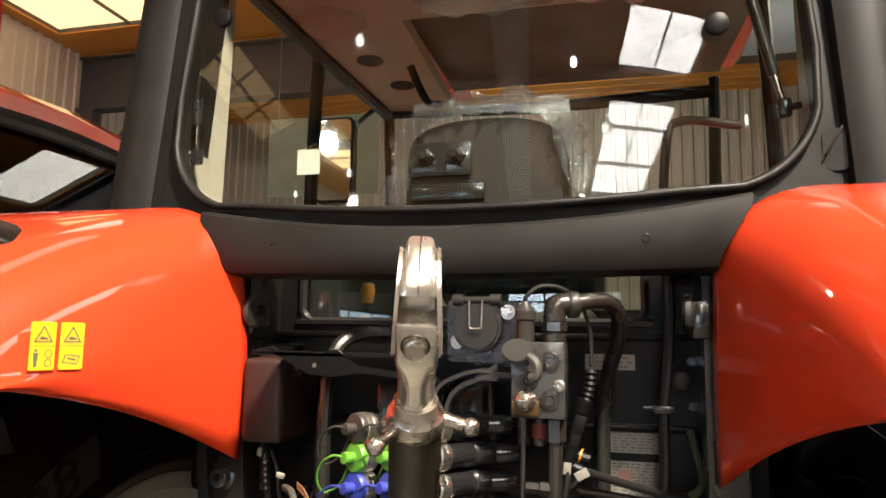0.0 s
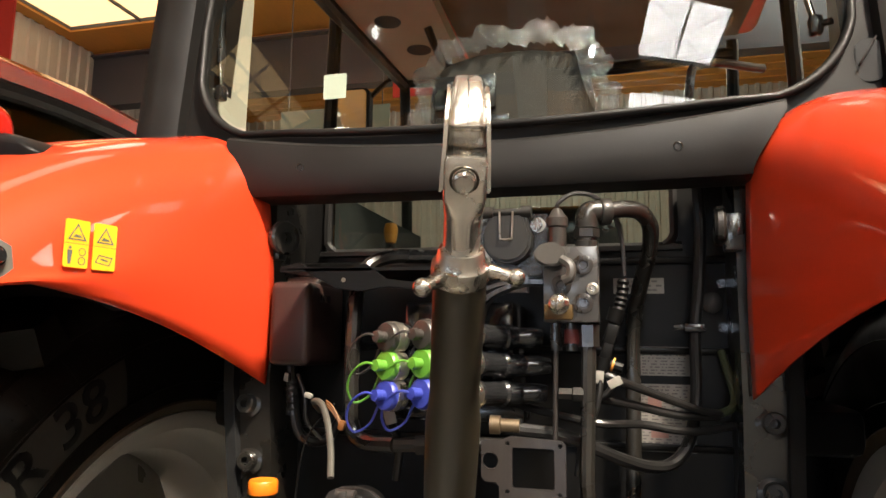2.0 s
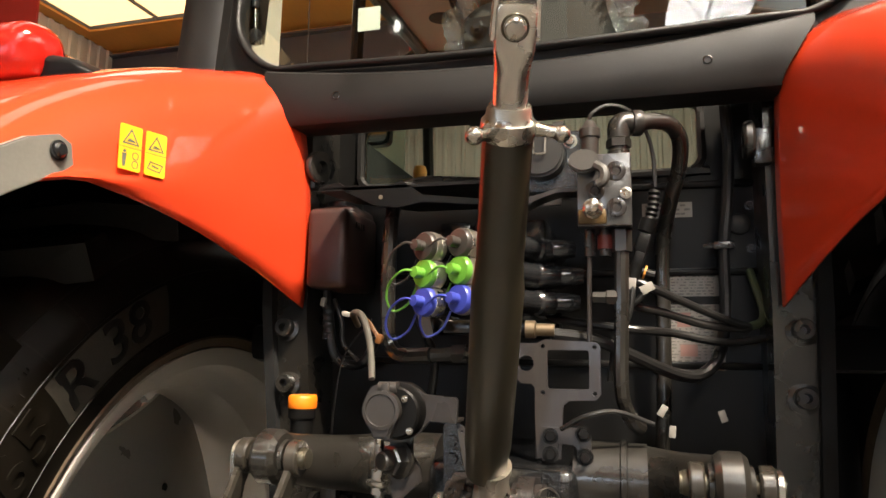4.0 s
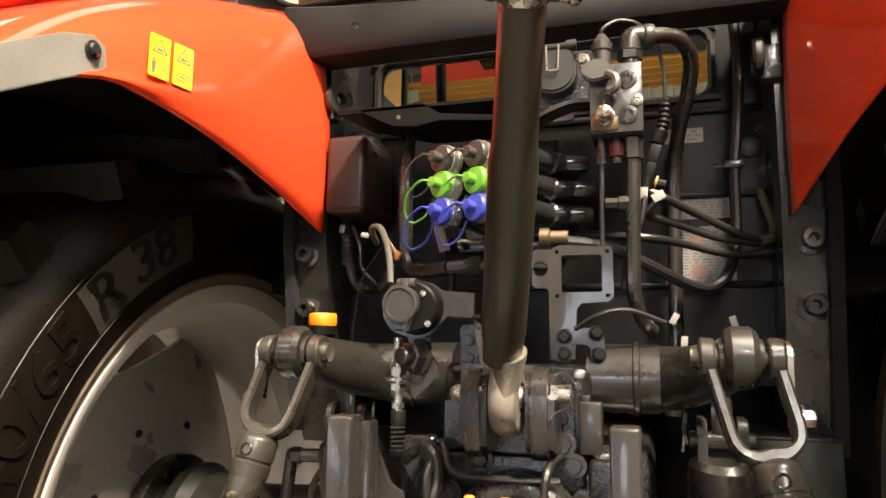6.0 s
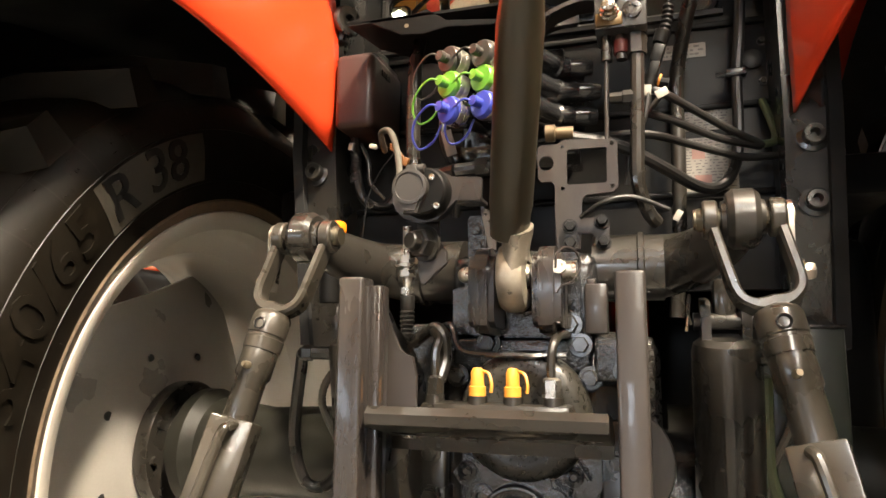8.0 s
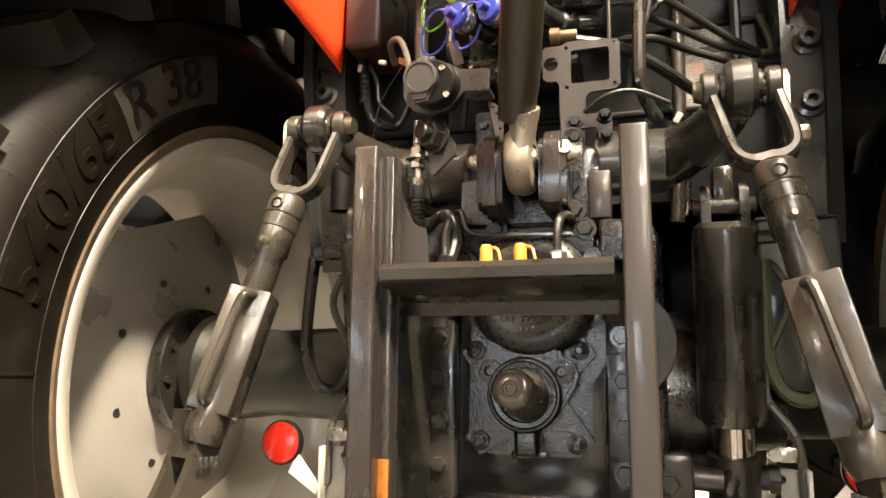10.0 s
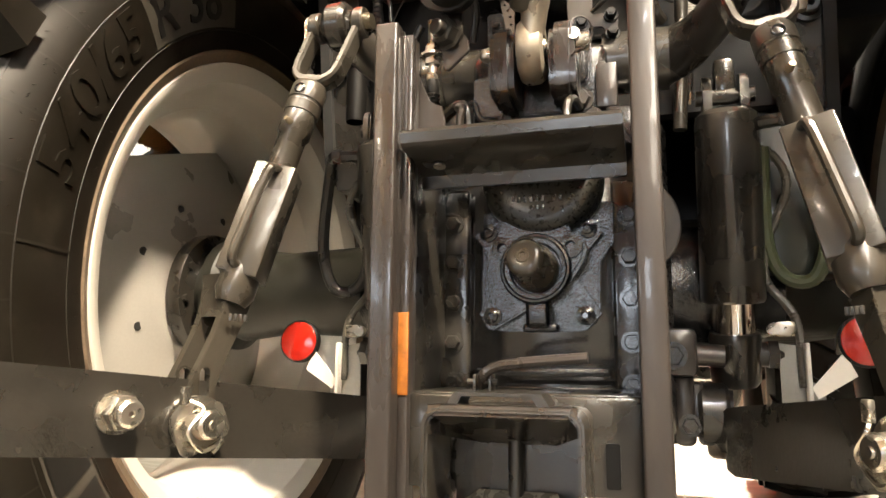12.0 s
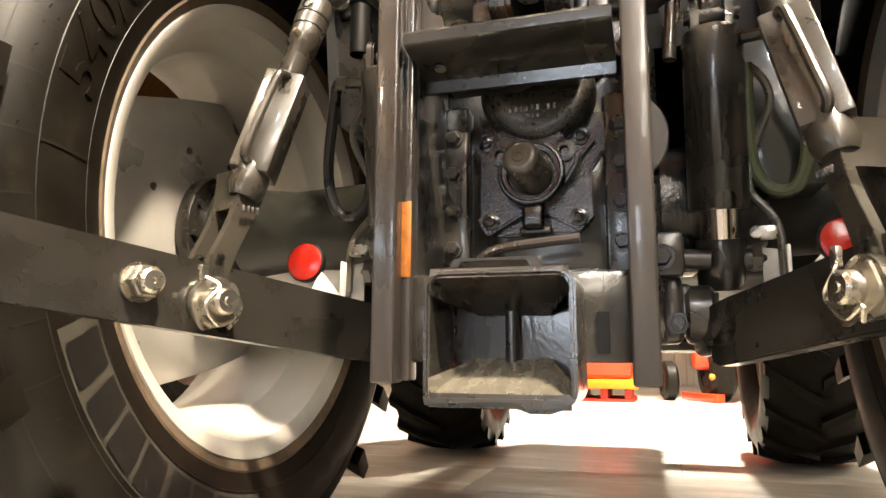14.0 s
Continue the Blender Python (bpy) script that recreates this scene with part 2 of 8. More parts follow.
def tube(bm, pts, r, n=10, k=6, ribs=0.0):
    """A round bar, cable or hose along a smooth curve; ribs: depth of a conduit's rings."""
    path = spline(pts, k)
    if ribs:
        fine, step = [], r * 0.55
        for a, b in zip(path, path[1:]):
            m = max(1, int((b - a).length / step))
            fine += [a.lerp(b, i / m) for i in range(m)]
        path = fine + [path[-1]]
    up = V(0.31, 0.17, 0.93)
    rings = []
    for i, p in enumerate(path):
        d = (path[min(i + 1, len(path) - 1)] - path[max(i - 1, 0)]).normalized()
        u = d.cross(up)
        if u.length < 0.05:
            u = d.cross(V(1, 0, 0))
        u.normalize()
        up = u.cross(d)
        w = d.cross(u)
        rr = r + (ribs if ribs and i % 2 else 0)
        rings.append([bm.verts.new(p + rr * (math.cos(2 * math.pi * j / n) * u + math.sin(2 * math.pi * j / n) * w)) for j in range(n)])
    for a, b in zip(rings, rings[1:]):
        for j in range(n):
            bm.faces.new((a[j], a[(j + 1) % n], b[(j + 1) % n], b[j]))
    bm.faces.new(rings[0])
    bm.faces.new(rings[-1][::-1])


def rounded(w, h, r, k=5, c=(0, 0)):
    """The outline of a rounded rectangle."""
    out = []
    for sx, sy, a in ((1, 1, 0), (-1, 1, 90), (-1, -1, 180), (1, -1, 270)):
        for i in range(k + 1):
            t = radians(a + 90 * i / k)
            out.append((c[0] + sx * (w / 2 - r) + r * math.cos(t), c[1] + sy * (h / 2 - r) + r * math.sin(t)))
    return out


def ring_pts(c, r, n=14):
    return [(c[0] + r * math.cos(2 * math.pi * i / n), c[1] + r * math.sin(2 * math.pi * i / n)) for i in range(n)]


def plate(bm, outline, thick, m, holes=(), bev=0.0):
    """A flat plate: outline and holes in x and y of the matrix m, thick along its z."""
    start = set(bm.faces)
    edges = []
    for loop in (outline, *holes):
        vs = [bm.verts.new(m @ V(x, y, 0)) for x, y in loop]
        edges += [bm.edges.new((a, b)) for a, b in zip(vs, vs[1:] + vs[:1])]
    if holes:
        bmesh.ops.triangle_fill(bm, edges=edges, use_beauty=True)
    else:
        bm.faces.new([e.verts[0] for e in edges])
    fs = [f for f in bm.faces if f not in start]
    got = bmesh.ops.extrude_face_region(bm, geom=fs)["geom"]
    off = m.to_3x3() @ V(0, 0, thick)
    bmesh.ops.translate(bm, verts=[g for g in got if isinstance(g, bmesh.types.BMVert)], vec=off)
    if bev:
        top = {f for f in got if isinstance(f, bmesh.types.BMFace)}
        rim = [e for f in top for e in f.edges if sum(g in top for g in e.link_faces) == 1]
        bmesh.ops.bevel(bm, geom=rim, offset=bev, segments=2, affect="EDGES", clamp_overlap=True)


BACK = Matrix(((1, 0, 0, 0), (0, 0, -1, 0), (0, 1, 0, 0), (0, 0, 0, 1)))  # x right, y up, z towards the rear


def back(y):
    """A plate's matrix in the plane y, growing rearwards."""
    return Matrix.Translation((0, y, 0)) @ BACK


def side(x, s=1):
    """A plate's matrix in the plane x: its x is the world's y, its y is z; growing towards s."""
    return Matrix.Translation((x, 0, 0)) @ Matrix(((0, 0, s, 0), (1, 0, 0, 0), (0, 1, 0, 0), (0, 0, 0, 1)))


def bolt(bm, p, d, r=0.011, h=0.008, washer=True):
    """A hexagon bolt head on its washer, pointing along d."""
    p, d = Vector(p), Vector(d).normalized()
    if washer:
        cyl(bm, p, p + d * h * 0.3, r * 1.35, n=18)
    lathe(bm, [(0, h * 0.3), (r, h * 0.3), (r, h * 1.0), (r * 0.86, h * 1.25), (0, h * 1.25)], p, d, 6)
    cyl(bm, p + d * h * 1.2, p + d * h * 1.35, r * 0.45, n=12)


def nbm():
    return bmesh.new()


def letters(text, size, depth, bold=0.0):
    """A bmesh of a word in the built-in font, centred, standing depth proud in z."""
    cu = bpy.data.curves.new("word", "FONT")
    cu.body, cu.size, cu.extrude, cu.align_x, cu.align_y = text, size, depth, "CENTER", "CENTER"
    cu.resolution_u, cu.offset = 3, bold
    ob = new("word", cu)
    bpy.context.view_layer.update()
    me = bpy.data.meshes.new_from_object(ob.evaluated_get(bpy.context.evaluated_depsgraph_get()))
    bm = nbm()
    bm.from_mesh(me)
    bpy.data.objects.remove(ob)
    bpy.data.meshes.remove(me)
    bpy.data.curves.remove(cu)
    return bm


def join(bm, other, m):
    other.transform(m)
    me = bpy.data.meshes.new("tmp")
    other.to_mesh(me)
    other.free()
    bm.from_mesh(me)
    bpy.data.meshes.remove(me)

# ---- hall ----
FLOORM = mat("grey_wooden_floor_board", (0.38, 0.36, 0.31), 0.45, var=0.25, scale=2.2, grain=60, bump=0.1, coat=0.08, stain=(0.48, 0.46, 0.42), stain_at=0.5, rvar=0.15, stretch=(1, 3, 1))
ROOFM = mat("orange_lit_roof_sheet", (0.5, 0.22, 0.035), 0.6, var=0.15, scale=1.5, grain=30, bump=0.05, stretch=(1, 0.1, 1))
WALLM = mat("pale_corrugated_wall_sheet", (0.42, 0.39, 0.34), 0.55, var=0.08, scale=1, grain=30, bump=0.05, stretch=(1, 1, 0.2))
BEAMM = mat("blue_grey_steel_beam", (0.05, 0.05, 0.062), 0.5, var=0.15, scale=3, bump=0.05)
XL, XR, YB, YF, ZC = -10.5, 15.0, -34.0, 15.0, 7.4

bm = nbm()
box(bm, ((XL + XR) / 2, (YB + YF) / 2, -0.06), (XR - XL + 1, YF - YB + 1, 0.1), bev=0)
floor = tagged(part("floor", bm, FLOORM), "grey worn boarded exhibition hall floor", "floor", kind="structure")


def sheet_wall(name, p, q, z0, z1, pitch=0.25):
    """A wall of trapezoidal sheet from p to q, ribs inwards."""
    bm = nbm()
    a, b = V(*p, 0), V(*q, 0)
    d = (b - a).normalized()
    nrm = V(-d.y, d.x, 0)
    row, u = [], 0.0
    while u < (b - a).length:
        for f, o in ((0, 0), (0.5, 0), (0.6, 0.04), (0.9, 0.04), (1.0, 0)):
            row.append(a + d * (u + f * pitch) + nrm * o)
        u += pitch
    lo, hi = [bm.verts.new(v + V(0, 0, z0)) for v in row], [bm.verts.new(v + V(0, 0, z1)) for v in row]
    for i in range(len(row) - 1):
        bm.faces.new((lo[i], lo[i + 1], hi[i + 1], hi[i]))
    box(bm, (*((a + b) / 2 - nrm * 0.12).xy, (z0 + z1) / 2), ((b - a).length + 0.3, 0.15, z1 - z0), (0, 0, math.degrees(math.atan2(d.y, d.x))), bev=0)
    return tagged(part(name, bm, WALLM, smooth=0.3), "pale corrugated metal hall wall", "wall", kind="structure")


sheet_wall("wall_west", (XL, YF), (XL, YB), 0, ZC)
sheet_wall("wall_north", (XR, YF), (XL, YF), 0, ZC)
sheet_wall("wall_east", (XR, YB), (XR, YF), 0, ZC)
sheet_wall("wall_south", (XL, YB), (XR, YB), 0, ZC)

# roof of ribbed sheet, open where the rooflights lie
# the last two are added for gloss on the right mudguard and left tyre
LIGHTS = [(2.4, 4.2, 8.5, 10.0), (6.6, 8.6, 7.7, 9.6), (-10.2, -7.0, 7.7, 9.2), (-10.2, -7.0, 4.6, 6.6), (2.3, 4.3, -8.6, -7.0), (2.3, 4.3, -13.8, -8.95), (-9.9, -7.9, -8.6, -5.0), (-8.9, -6.4, -10.4, -9.1), (2.3, 4.3, -22.0, -15.0), (-8.9, -6.4, -22.0, -15.0), (-3.35, -2.2, -3.3, 1.8), (-5.4, -3.7, 2.7, 4.6), (-6.0, -5.2, -3.3, 1.6), (9.0, 11.0, -8.6, -4.2), (7.4, 9.2, -3.3, 1.6)]
bm = nbm()
xs = sorted({XL, XR, *[v for r in LIGHTS for v in r[:2]]})
ys = sorted({YB, YF, *[v for r in LIGHTS for v in r[2:]]})
for xa, xb in zip(xs, xs[1:]):
    for ya, yb in zip(ys, ys[1:]):
        if not any(r[0] <= xa and xb <= r[1] and r[2] <= ya and yb <= r[3] for r in LIGHTS):
            box(bm, ((xa + xb) / 2, (ya + yb) / 2, ZC + 0.06), (xb - xa, yb - ya, 0.1), bev=0)
y = YB + 0.2
while y < YF:
    if not any(r[2] - 0.1 < y < r[3] + 0.1 for r in LIGHTS):
        box(bm, ((XL + XR) / 2, y, ZC), (XR - XL, 0.05, 0.04), bev=0)
    y += 0.4
tagged(part("ceiling", bm, ROOFM), "orange-brown ribbed sheet roof of the hall", "ceiling", kind="structure")
for xa, xb, ya, yb in LIGHTS:
    t = thing("rooflight", None, "bright translucent rooflight panel with dark bars", "rooflight", "rooflights", "structure")
    bm = nbm()
    box(bm, ((xa + xb) / 2, (ya + yb) / 2, ZC + 0.14), (xb - xa, yb - ya, 0.03), bev=0)
    part("pane", bm, AMBER if xa < -6.2 or xa > 5 and ya > 5 else DIMSKY if xa < -2 else SKYHOT if 2 < xa < 2.35 and -14 < ya < -7 else SKYLIGHT, t)
    if ya < 0:
        bm = nbm()
        for (a, b), (c, d) in (((xa, ya), (xb, yb)), ((xa, yb), (xb, ya))):
            cyl(bm, (a, b, ZC + 0.02), (c, d, ZC + 0.02), 0.012, n=6)
        part("wind_brace", bm, BEAMM, t, "thin crossed bracing rods")
    bm = nbm()
    nx, ny = max(1, round((xb - xa) / 1.3)), max(1, round((yb - ya) / 1.4))
    for i in range(nx + 1):
        box(bm, (xa + (xb - xa) * i / nx, (ya + yb) / 2, ZC + 0.09), (0.035, yb - ya, 0.06), bev=0)
    for i in range(ny + 1):
        box(bm, ((xa + xb) / 2, ya + (yb - ya) * i / ny, ZC + 0.08), (xb - xa, 0.03, 0.06), bev=0)
    part("glazing_bar", bm, BEAMM, t)

for y in (10.2, 2.0, -3.8, -8.85, -14.1, -23.5, -31.0):
    t = thing("roof_beam", None, "blue-grey steel roof beam with flanges", "beam", "roof beams", "structure")
    bm = nbm()
    zb = 6.2 if y > 0 else 7.12
    box(bm, ((XL + XR) / 2, y, (zb + 7.3) / 2), (XR - XL, 0.03, 7.3 - zb), bev=0)
    part("web", bm, BEAMM, t)
    for z in (zb, 7.3):
        bm = nbm()
        box(bm, ((XL + XR) / 2, y, z), (XR - XL, 0.32, 0.04), bev=0)
        part("flange", bm, BEAMM, t)
    for x in (XL + 0.3, XR - 0.3):
        bm = nbm()
        box(bm, (x, y, 3.1), (0.3, 0.3, 6.2), bev=0.01)
        part("column", bm, BEAMM, t)
        bm = nbm()
        k = 1 if x < 0 else -1
        cyl(bm, (x, y, 4.9), (x + k * 1.4, y, 6.2), 0.06, n=8)
        part("brace", bm, BEAMM, t)

# shades added where the assumed lamps stand
SPOTS = [(-1.5, 10.5, 6.3), (2.5, -3.2, 6.8), (-2.4, -4.6, 6.8), (0.9, -6.6, 6.3), (1.0, 5.6, 6.3), (-6.4, 4.2, 6.1), (6.5, 3.2, 5.7), (1.6, -11, 6.3), (-6, -10, 6.1)]
for x, y, z in SPOTS + [(1.9, -8.5, 6.2), (5.3, -7.6, 6.2), (-3.6, -5.6, 6.2), (-8.3, -9.4, 6.2), (-5.8, -9.2, 6.2)]:
    t = thing("hall_lamp_housing", None, "round hall lamp hanging below the roof", "lamp", "hall lamps")
    bm = nbm()
    lathe(bm, [(0.05, 0.42), (0.08, 0.3), (0.2, 0.14), (0.21, 0.12)], (x, y, z), (0, 0, 1), 20)
    part("shade", bm, LIGHTGREY, t)
    bm = nbm()
    cyl(bm, (x, y, z + 0.4), (x, y, ZC + 0.05), 0.012, n=8)
    part("rod", bm, BEAMM, t)
    if (x, y, z) not in SPOTS:
        bm = nbm()
        ball(bm, (x, y, z + 0.13), 0.085)
        part("bulb", bm, BULB, t)

# long window of frosted panes in the west wall
t = thing("window_1", None, "long daylight window of frosted panes in the wall", "window", kind="structure")
for i in range(8):
    bm = nbm()
    box(bm, (XL + 0.09, -29.4 + 2.7 * i, 2.1), (0.02, 2.6, 1.3), bev=0)
    part("pane", bm, DAY, t)
    bm = nbm()
    box(bm, (XL + 0.1, -28.05 + 2.7 * i, 2.1), (0.08, 0.12, 1.5), bev=0.01)
    part("mullion", bm, BEAMM, t)
for z in (1.4, 2.8):
    bm = nbm()
    box(bm, (XL + 0.1, -20.0, z), (0.1, 21.8, 0.12), bev=0.01)
    part("frame_rail", bm, BEAMM, t)

# glazed gate in the south wall that lets daylight in
t = thing("window_2", None, "glazed hall gate with daylight behind its panes", "window", kind="structure")
for i in range(3):
    for j in range(3):
        bm = nbm()
        box(bm, (-4.1 + 1.9 * i, YB + 0.09, 1.2 + 1.6 * j), (1.8, 0.02, 1.5), bev=0)
        part("pane", bm, GATEHOT if i < 2 and j > 0 else GATE, t)
for i in range(4):
    bm = nbm()
    box(bm, (-5.05 + 1.9 * i, YB + 0.12, 2.8), (0.1, 0.1, 5.0), bev=0.01)
    part("mullion", bm, BEAMM, t)
for j in range(4):
    bm = nbm()
    box(bm, (-2.2, YB + 0.12, 0.4 + 1.6 * j), (5.8, 0.08, 0.1), bev=0.01)
    part("frame_rail", bm, BEAMM, t)

# pale duct under the roof behind the tractor
bm = nbm()
box(bm, (-0.5, -10.0, 7.2), (0.85, 8.6, 0.3), bev=0.03)
tagged(part("air_duct", bm, WHITE), "pale grey sheet duct below the hall roof", "duct")

# hanging banners behind and beside the tractor
BANNER = mat("red_banner_cloth", (0.55, 0.03, 0.012), 0.6, var=0.08, scale=3, bump=0.05)
BANNERY = mat("yellow_banner_cloth", (0.7, 0.42, 0.03), 0.6, var=0.08, scale=3, bump=0.05)


def banner(x0, x1, y, z0, z1, m, label, rings=()):
    t = thing("hanging_banner", None, label, "banner", "hall banners")
    bm = nbm()
    box(bm, ((x0 + x1) / 2, y, (z0 + z1) / 2), (x1 - x0, 0.02, z1 - z0), bev=0)
    part("cloth", bm, m, t)
    for cx, cz, r in rings:
        bm = nbm()
        plate(bm, ring_pts((-cx, cz), r, 32), 0.004, Matrix(((-1, 0, 0, 0), (0, 0, 1, y + 0.012), (0, 1, 0, 0), (0, 0, 0, 1))), holes=[ring_pts((-cx, cz), r * 0.55, 24)])
        part("white_ring", bm, WHITE, t, "plain white ring")
    for x in (x0 + 0.1, x1 - 0.1):
        bm = nbm()
        cyl(bm, (x, y, z1), (x, y, ZC + 0.05), 0.008, n=6)
        part("cord", bm, BEAMM, t)


banner(5.2, 8.6, -7.4, 5.3, 6.8, BANNER, "red cloth banner with plain white rings hung from the roof", ((6.0, 6.1, 0.5), (7.4, 6.1, 0.5)))
banner(-1.9, 0.2, -7.8, 3.2, 4.7, BANNER, "red cloth banner with a white ring hung from the roof", ((-1.0, 4.0, 0.33),))
banner(-3.0, -2.1, -7.8, 3.0, 4.6, BANNERY, "yellow cloth banner hung from the roof")
banner(2.2, 3.0, -7.9, 3.0, 4.6, BANNERY, "yellow cloth banner hung from the roof")
banner(-7.2, -4.85, 3.2, 3.3, 6.9, BANNER, "tall plain red banner hung from the roof")

# banner ahead of the tractor, seen through the low cab window
banner(-2.4, -1.3, 6.2, 4.35, 5.6, BANNER, "red cloth banner with a round white disc hung ahead")
bm = nbm()
plate(bm, ring_pts((-1.82, 5.0), 0.34, 40), 0.004, back(6.188))
ob = part("white_disc", bm, WHITE, [o for o in scene.objects if o.name.startswith("hanging_banner")][-1], "plain white disc")
PALEG = mat("grey_green_banner_cloth", (0.16, 0.2, 0.15), 0.6, var=0.12, scale=2, bump=0.05)
banner(-3.9, -2.45, 6.25, 3.3, 4.3, PALEG, "grey-green cloth banner hung ahead of the tractor")

# ---- tractor ----
tractor = thing("tractor", None, "red farm tractor with dark grey rear linkage, seen from behind", "tractor")
AX = 0.78
# lighter than the tyre: the sheen on raised edges is put into the colour
RINGM = mat("rubber_edge_sheen", (0.009, 0.0074, 0.005), 0.5, spec=0.25, var=0.3, scale=30, bump=0.1)


def tread_bars(w, c, r0, r1, half, count, lean=0.55, thick=0.045):
    """Slanted tread bars in two alternating rows, each a part of the wheel w round the centre c."""
    for row in (-1, 1):
        bm = nbm()
        vs = []
        for u in (0.0, 0.5, 1.0):
            x = row * half * (u * 1.02 - 0.06)
            da = lean * u * 0.36
            for rad, th in ((r0 - 0.05 * u, thick * 1.35), (r1 - 0.03 * u ** 3, thick)):
                for e in (-1, 1):
                    an = da + e * th / (2 * rad)
                    vs.append(bm.verts.new((x, rad * math.sin(an), rad * math.cos(an))))
        for k in (0, 4):
            q = vs[k:k + 8]
            for f in ((0, 1, 5, 4), (2, 3, 7, 6), (0, 2, 6, 4), (1, 3, 7, 5)):
                bm.faces.new([q[j] for j in f])
        bm.faces.new([vs[j] for j in (0, 1, 3, 2)])
        bm.faces.new([vs[j] for j in (8, 9, 11, 10)])
        bmesh.ops.recalc_face_normals(bm, faces=bm.faces[:])
        me = bpy.data.meshes.new("tread_bar")
        bm.to_mesh(me)
        bm.free()
        me.materials.append(RUBBER)
        for i in range(count):
            ob = new("tread_bar", me)
            ob.parent = w
            ob.matrix_local = Matrix.Translation(c) @ Matrix.Rotation(-2 * math.pi * (i + (0.5 if row > 0 else 0)) / count, 4, "X")


def rear_wheel(s):
    """Wheel on the side s: dished disc, rim, tyre with raised lettering."""
    o, d = V(0, 0, AX), V(s, 0, 0)
    # dished disc whose edge is cut straight between four lugs, leaving gaps to the rim
    dish = [(0.07, 0.835), (0.15, 0.84), (0.175, 0.85), (0.235, 0.862), (0.29, 0.872), (0.335, 0.893), (0.35, 0.9), (0.405, 0.925), (0.426, 0.936)]
    gaps = [radians(a) for a in (18, 105, 191, 282)]

    def reach(a):
        near = min(abs((a - g + math.pi) % (2 * math.pi) - math.pi) for g in gaps)
        return min(0.426, 0.332 / math.cos(min(near, 1.2)))

    def at_disc(r, a, back_off):
        h = np.interp(r, [q[0] for q in dish], [q[1] for q in dish])
        return (s * (h + back_off), -r * math.sin(a), AX + r * math.cos(a))

    bm = nbm()
    rows = []
    for i in range(144):
        a = 2 * math.pi * i / 144
        rr = [0.07, 0.11, 0.15, 0.162, 0.175, 0.205, 0.235, 0.262, 0.29, 0.31] + [0.33 + (reach(a) - 0.33) * k / 4 for k in range(5)]
        rows.append([bm.verts.new(at_disc(r, a, 0)) for r in rr] + [bm.verts.new(at_disc(r, a, 0.011)) for r in rr[::-1]])
    for a, b in zip(rows, rows[1:] + rows[:1]):
        for k in range(len(a)):
            bm.faces.new((a[k], a[(k + 1) % len(a)], b[(k + 1) % len(a)], b[k]))
    w = part("rear_wheel", bm, DISC, tractor, "silver painted rear wheel disc")
    bm = nbm()
    prof = [(0.508, 0.675), (0.512, 0.682), (0.505, 0.692), (0.482, 0.697), (0.478, 0.74), (0.47, 0.76), (0.435, 0.79), (0.428, 0.81), (0.428, 0.96), (0.44, 1.0), (0.475, 1.05), (0.48, 1.09), (0.505, 1.095), (0.508, 1.11),
            (0.5, 1.112), (0.49, 1.1), (0.468, 1.092), (0.462, 1.05), (0.42, 1.0), (0.416, 0.95), (0.416, 0.82), (0.424, 0.785), (0.458, 0.755), (0.466, 0.735), (0.471, 0.695), (0.488, 0.683), (0.502, 0.676)]
    lathe(bm, prof, o, d, 96, closed=True)
    part("rim", bm, RIM, w, "silver painted rim")
    # black discs on the face put the shade of the bolt holes into colour
    for i in range(8):
        bm = nbm()
        a = radians(22 + 45 * i)
        p = V(s * 0.8548, 0.205 * math.sin(a), AX + 0.205 * math.cos(a))
        cyl(bm, p, p + V(s * 0.004, 0, 0), 0.0095, n=12)
        part("bolt_hole_shade", bm, WELL, w)
    bm = nbm()
    lathe(bm, [(0.0, 0.80), (0.1, 0.8), (0.137, 0.803), (0.14, 0.808), (0.14, 0.832), (0.1, 0.836)], o, d, 48)
    for i in range(10):
        a = radians(36 * i + 10)
        cyl(bm, (s * 0.795, 0.118 * math.sin(a), AX + 0.118 * math.cos(a)), (s * 0.81, 0.118 * math.sin(a), AX + 0.118 * math.cos(a)), 0.009, n=6)
    part("hub", bm, GREY, w, "dark grey hub flange with bolts")
    bm = nbm()
    side_p = [(0.497, 0.699), (0.507, 0.682), (0.53, 0.668), (0.575, 0.655), (0.63, 0.643), (0.66, 0.6405), (0.685, 0.643), (0.705, 0.65), (0.725, 0.661), (0.745, 0.677), (0.762, 0.698), (0.774, 0.722), (0.784, 0.755)]
    prof = side_p + [(0.795, 0.8), (0.8, 0.893)] + [(0.795, 0.986)] + [(r, 1.786 - h) for r, h in side_p[::-1]]
    lathe(bm, prof, o, d, 120)
    part("tyre", bm, RUBBER, w, "black agricultural tyre")
    tread_bars(w, (s * 0.893, 0, AX), 0.79, 0.833, 0.262, 21)

    def flank(rad):
        for (r0, h0), (r1, h1) in zip(side_p, side_p[1:]):
            if r0 <= rad <= r1:
                return h0 + (h1 - h0) * (rad - r0) / (r1 - r0), (h1 - h0) / (r1 - r0)
        return side_p[-1][1], 0

    # the size, in letters that stand proud of the flank
    def write(text, rad, size, mid_deg, name, lo, hi, m):
        bm = nbm()
        b2 = letters(text, size, 0.002, 0.0009)
        ms = radians(mid_deg)
        for v in b2.verts:
            x, yy, zz = v.co
            rr = rad + yy
            a = ms + 1.11 * x / rad
            h = flank(rr)[0] - zz - 0.001
            v.co = (s * h, rr * math.sin(a), AX + rr * math.cos(a))
        gone = [v for v in b2.verts if not radians(lo) < math.atan2(v.co.y, v.co.z - AX) < radians(hi)]
        bmesh.ops.delete(b2, geom=gone, context="VERTS")
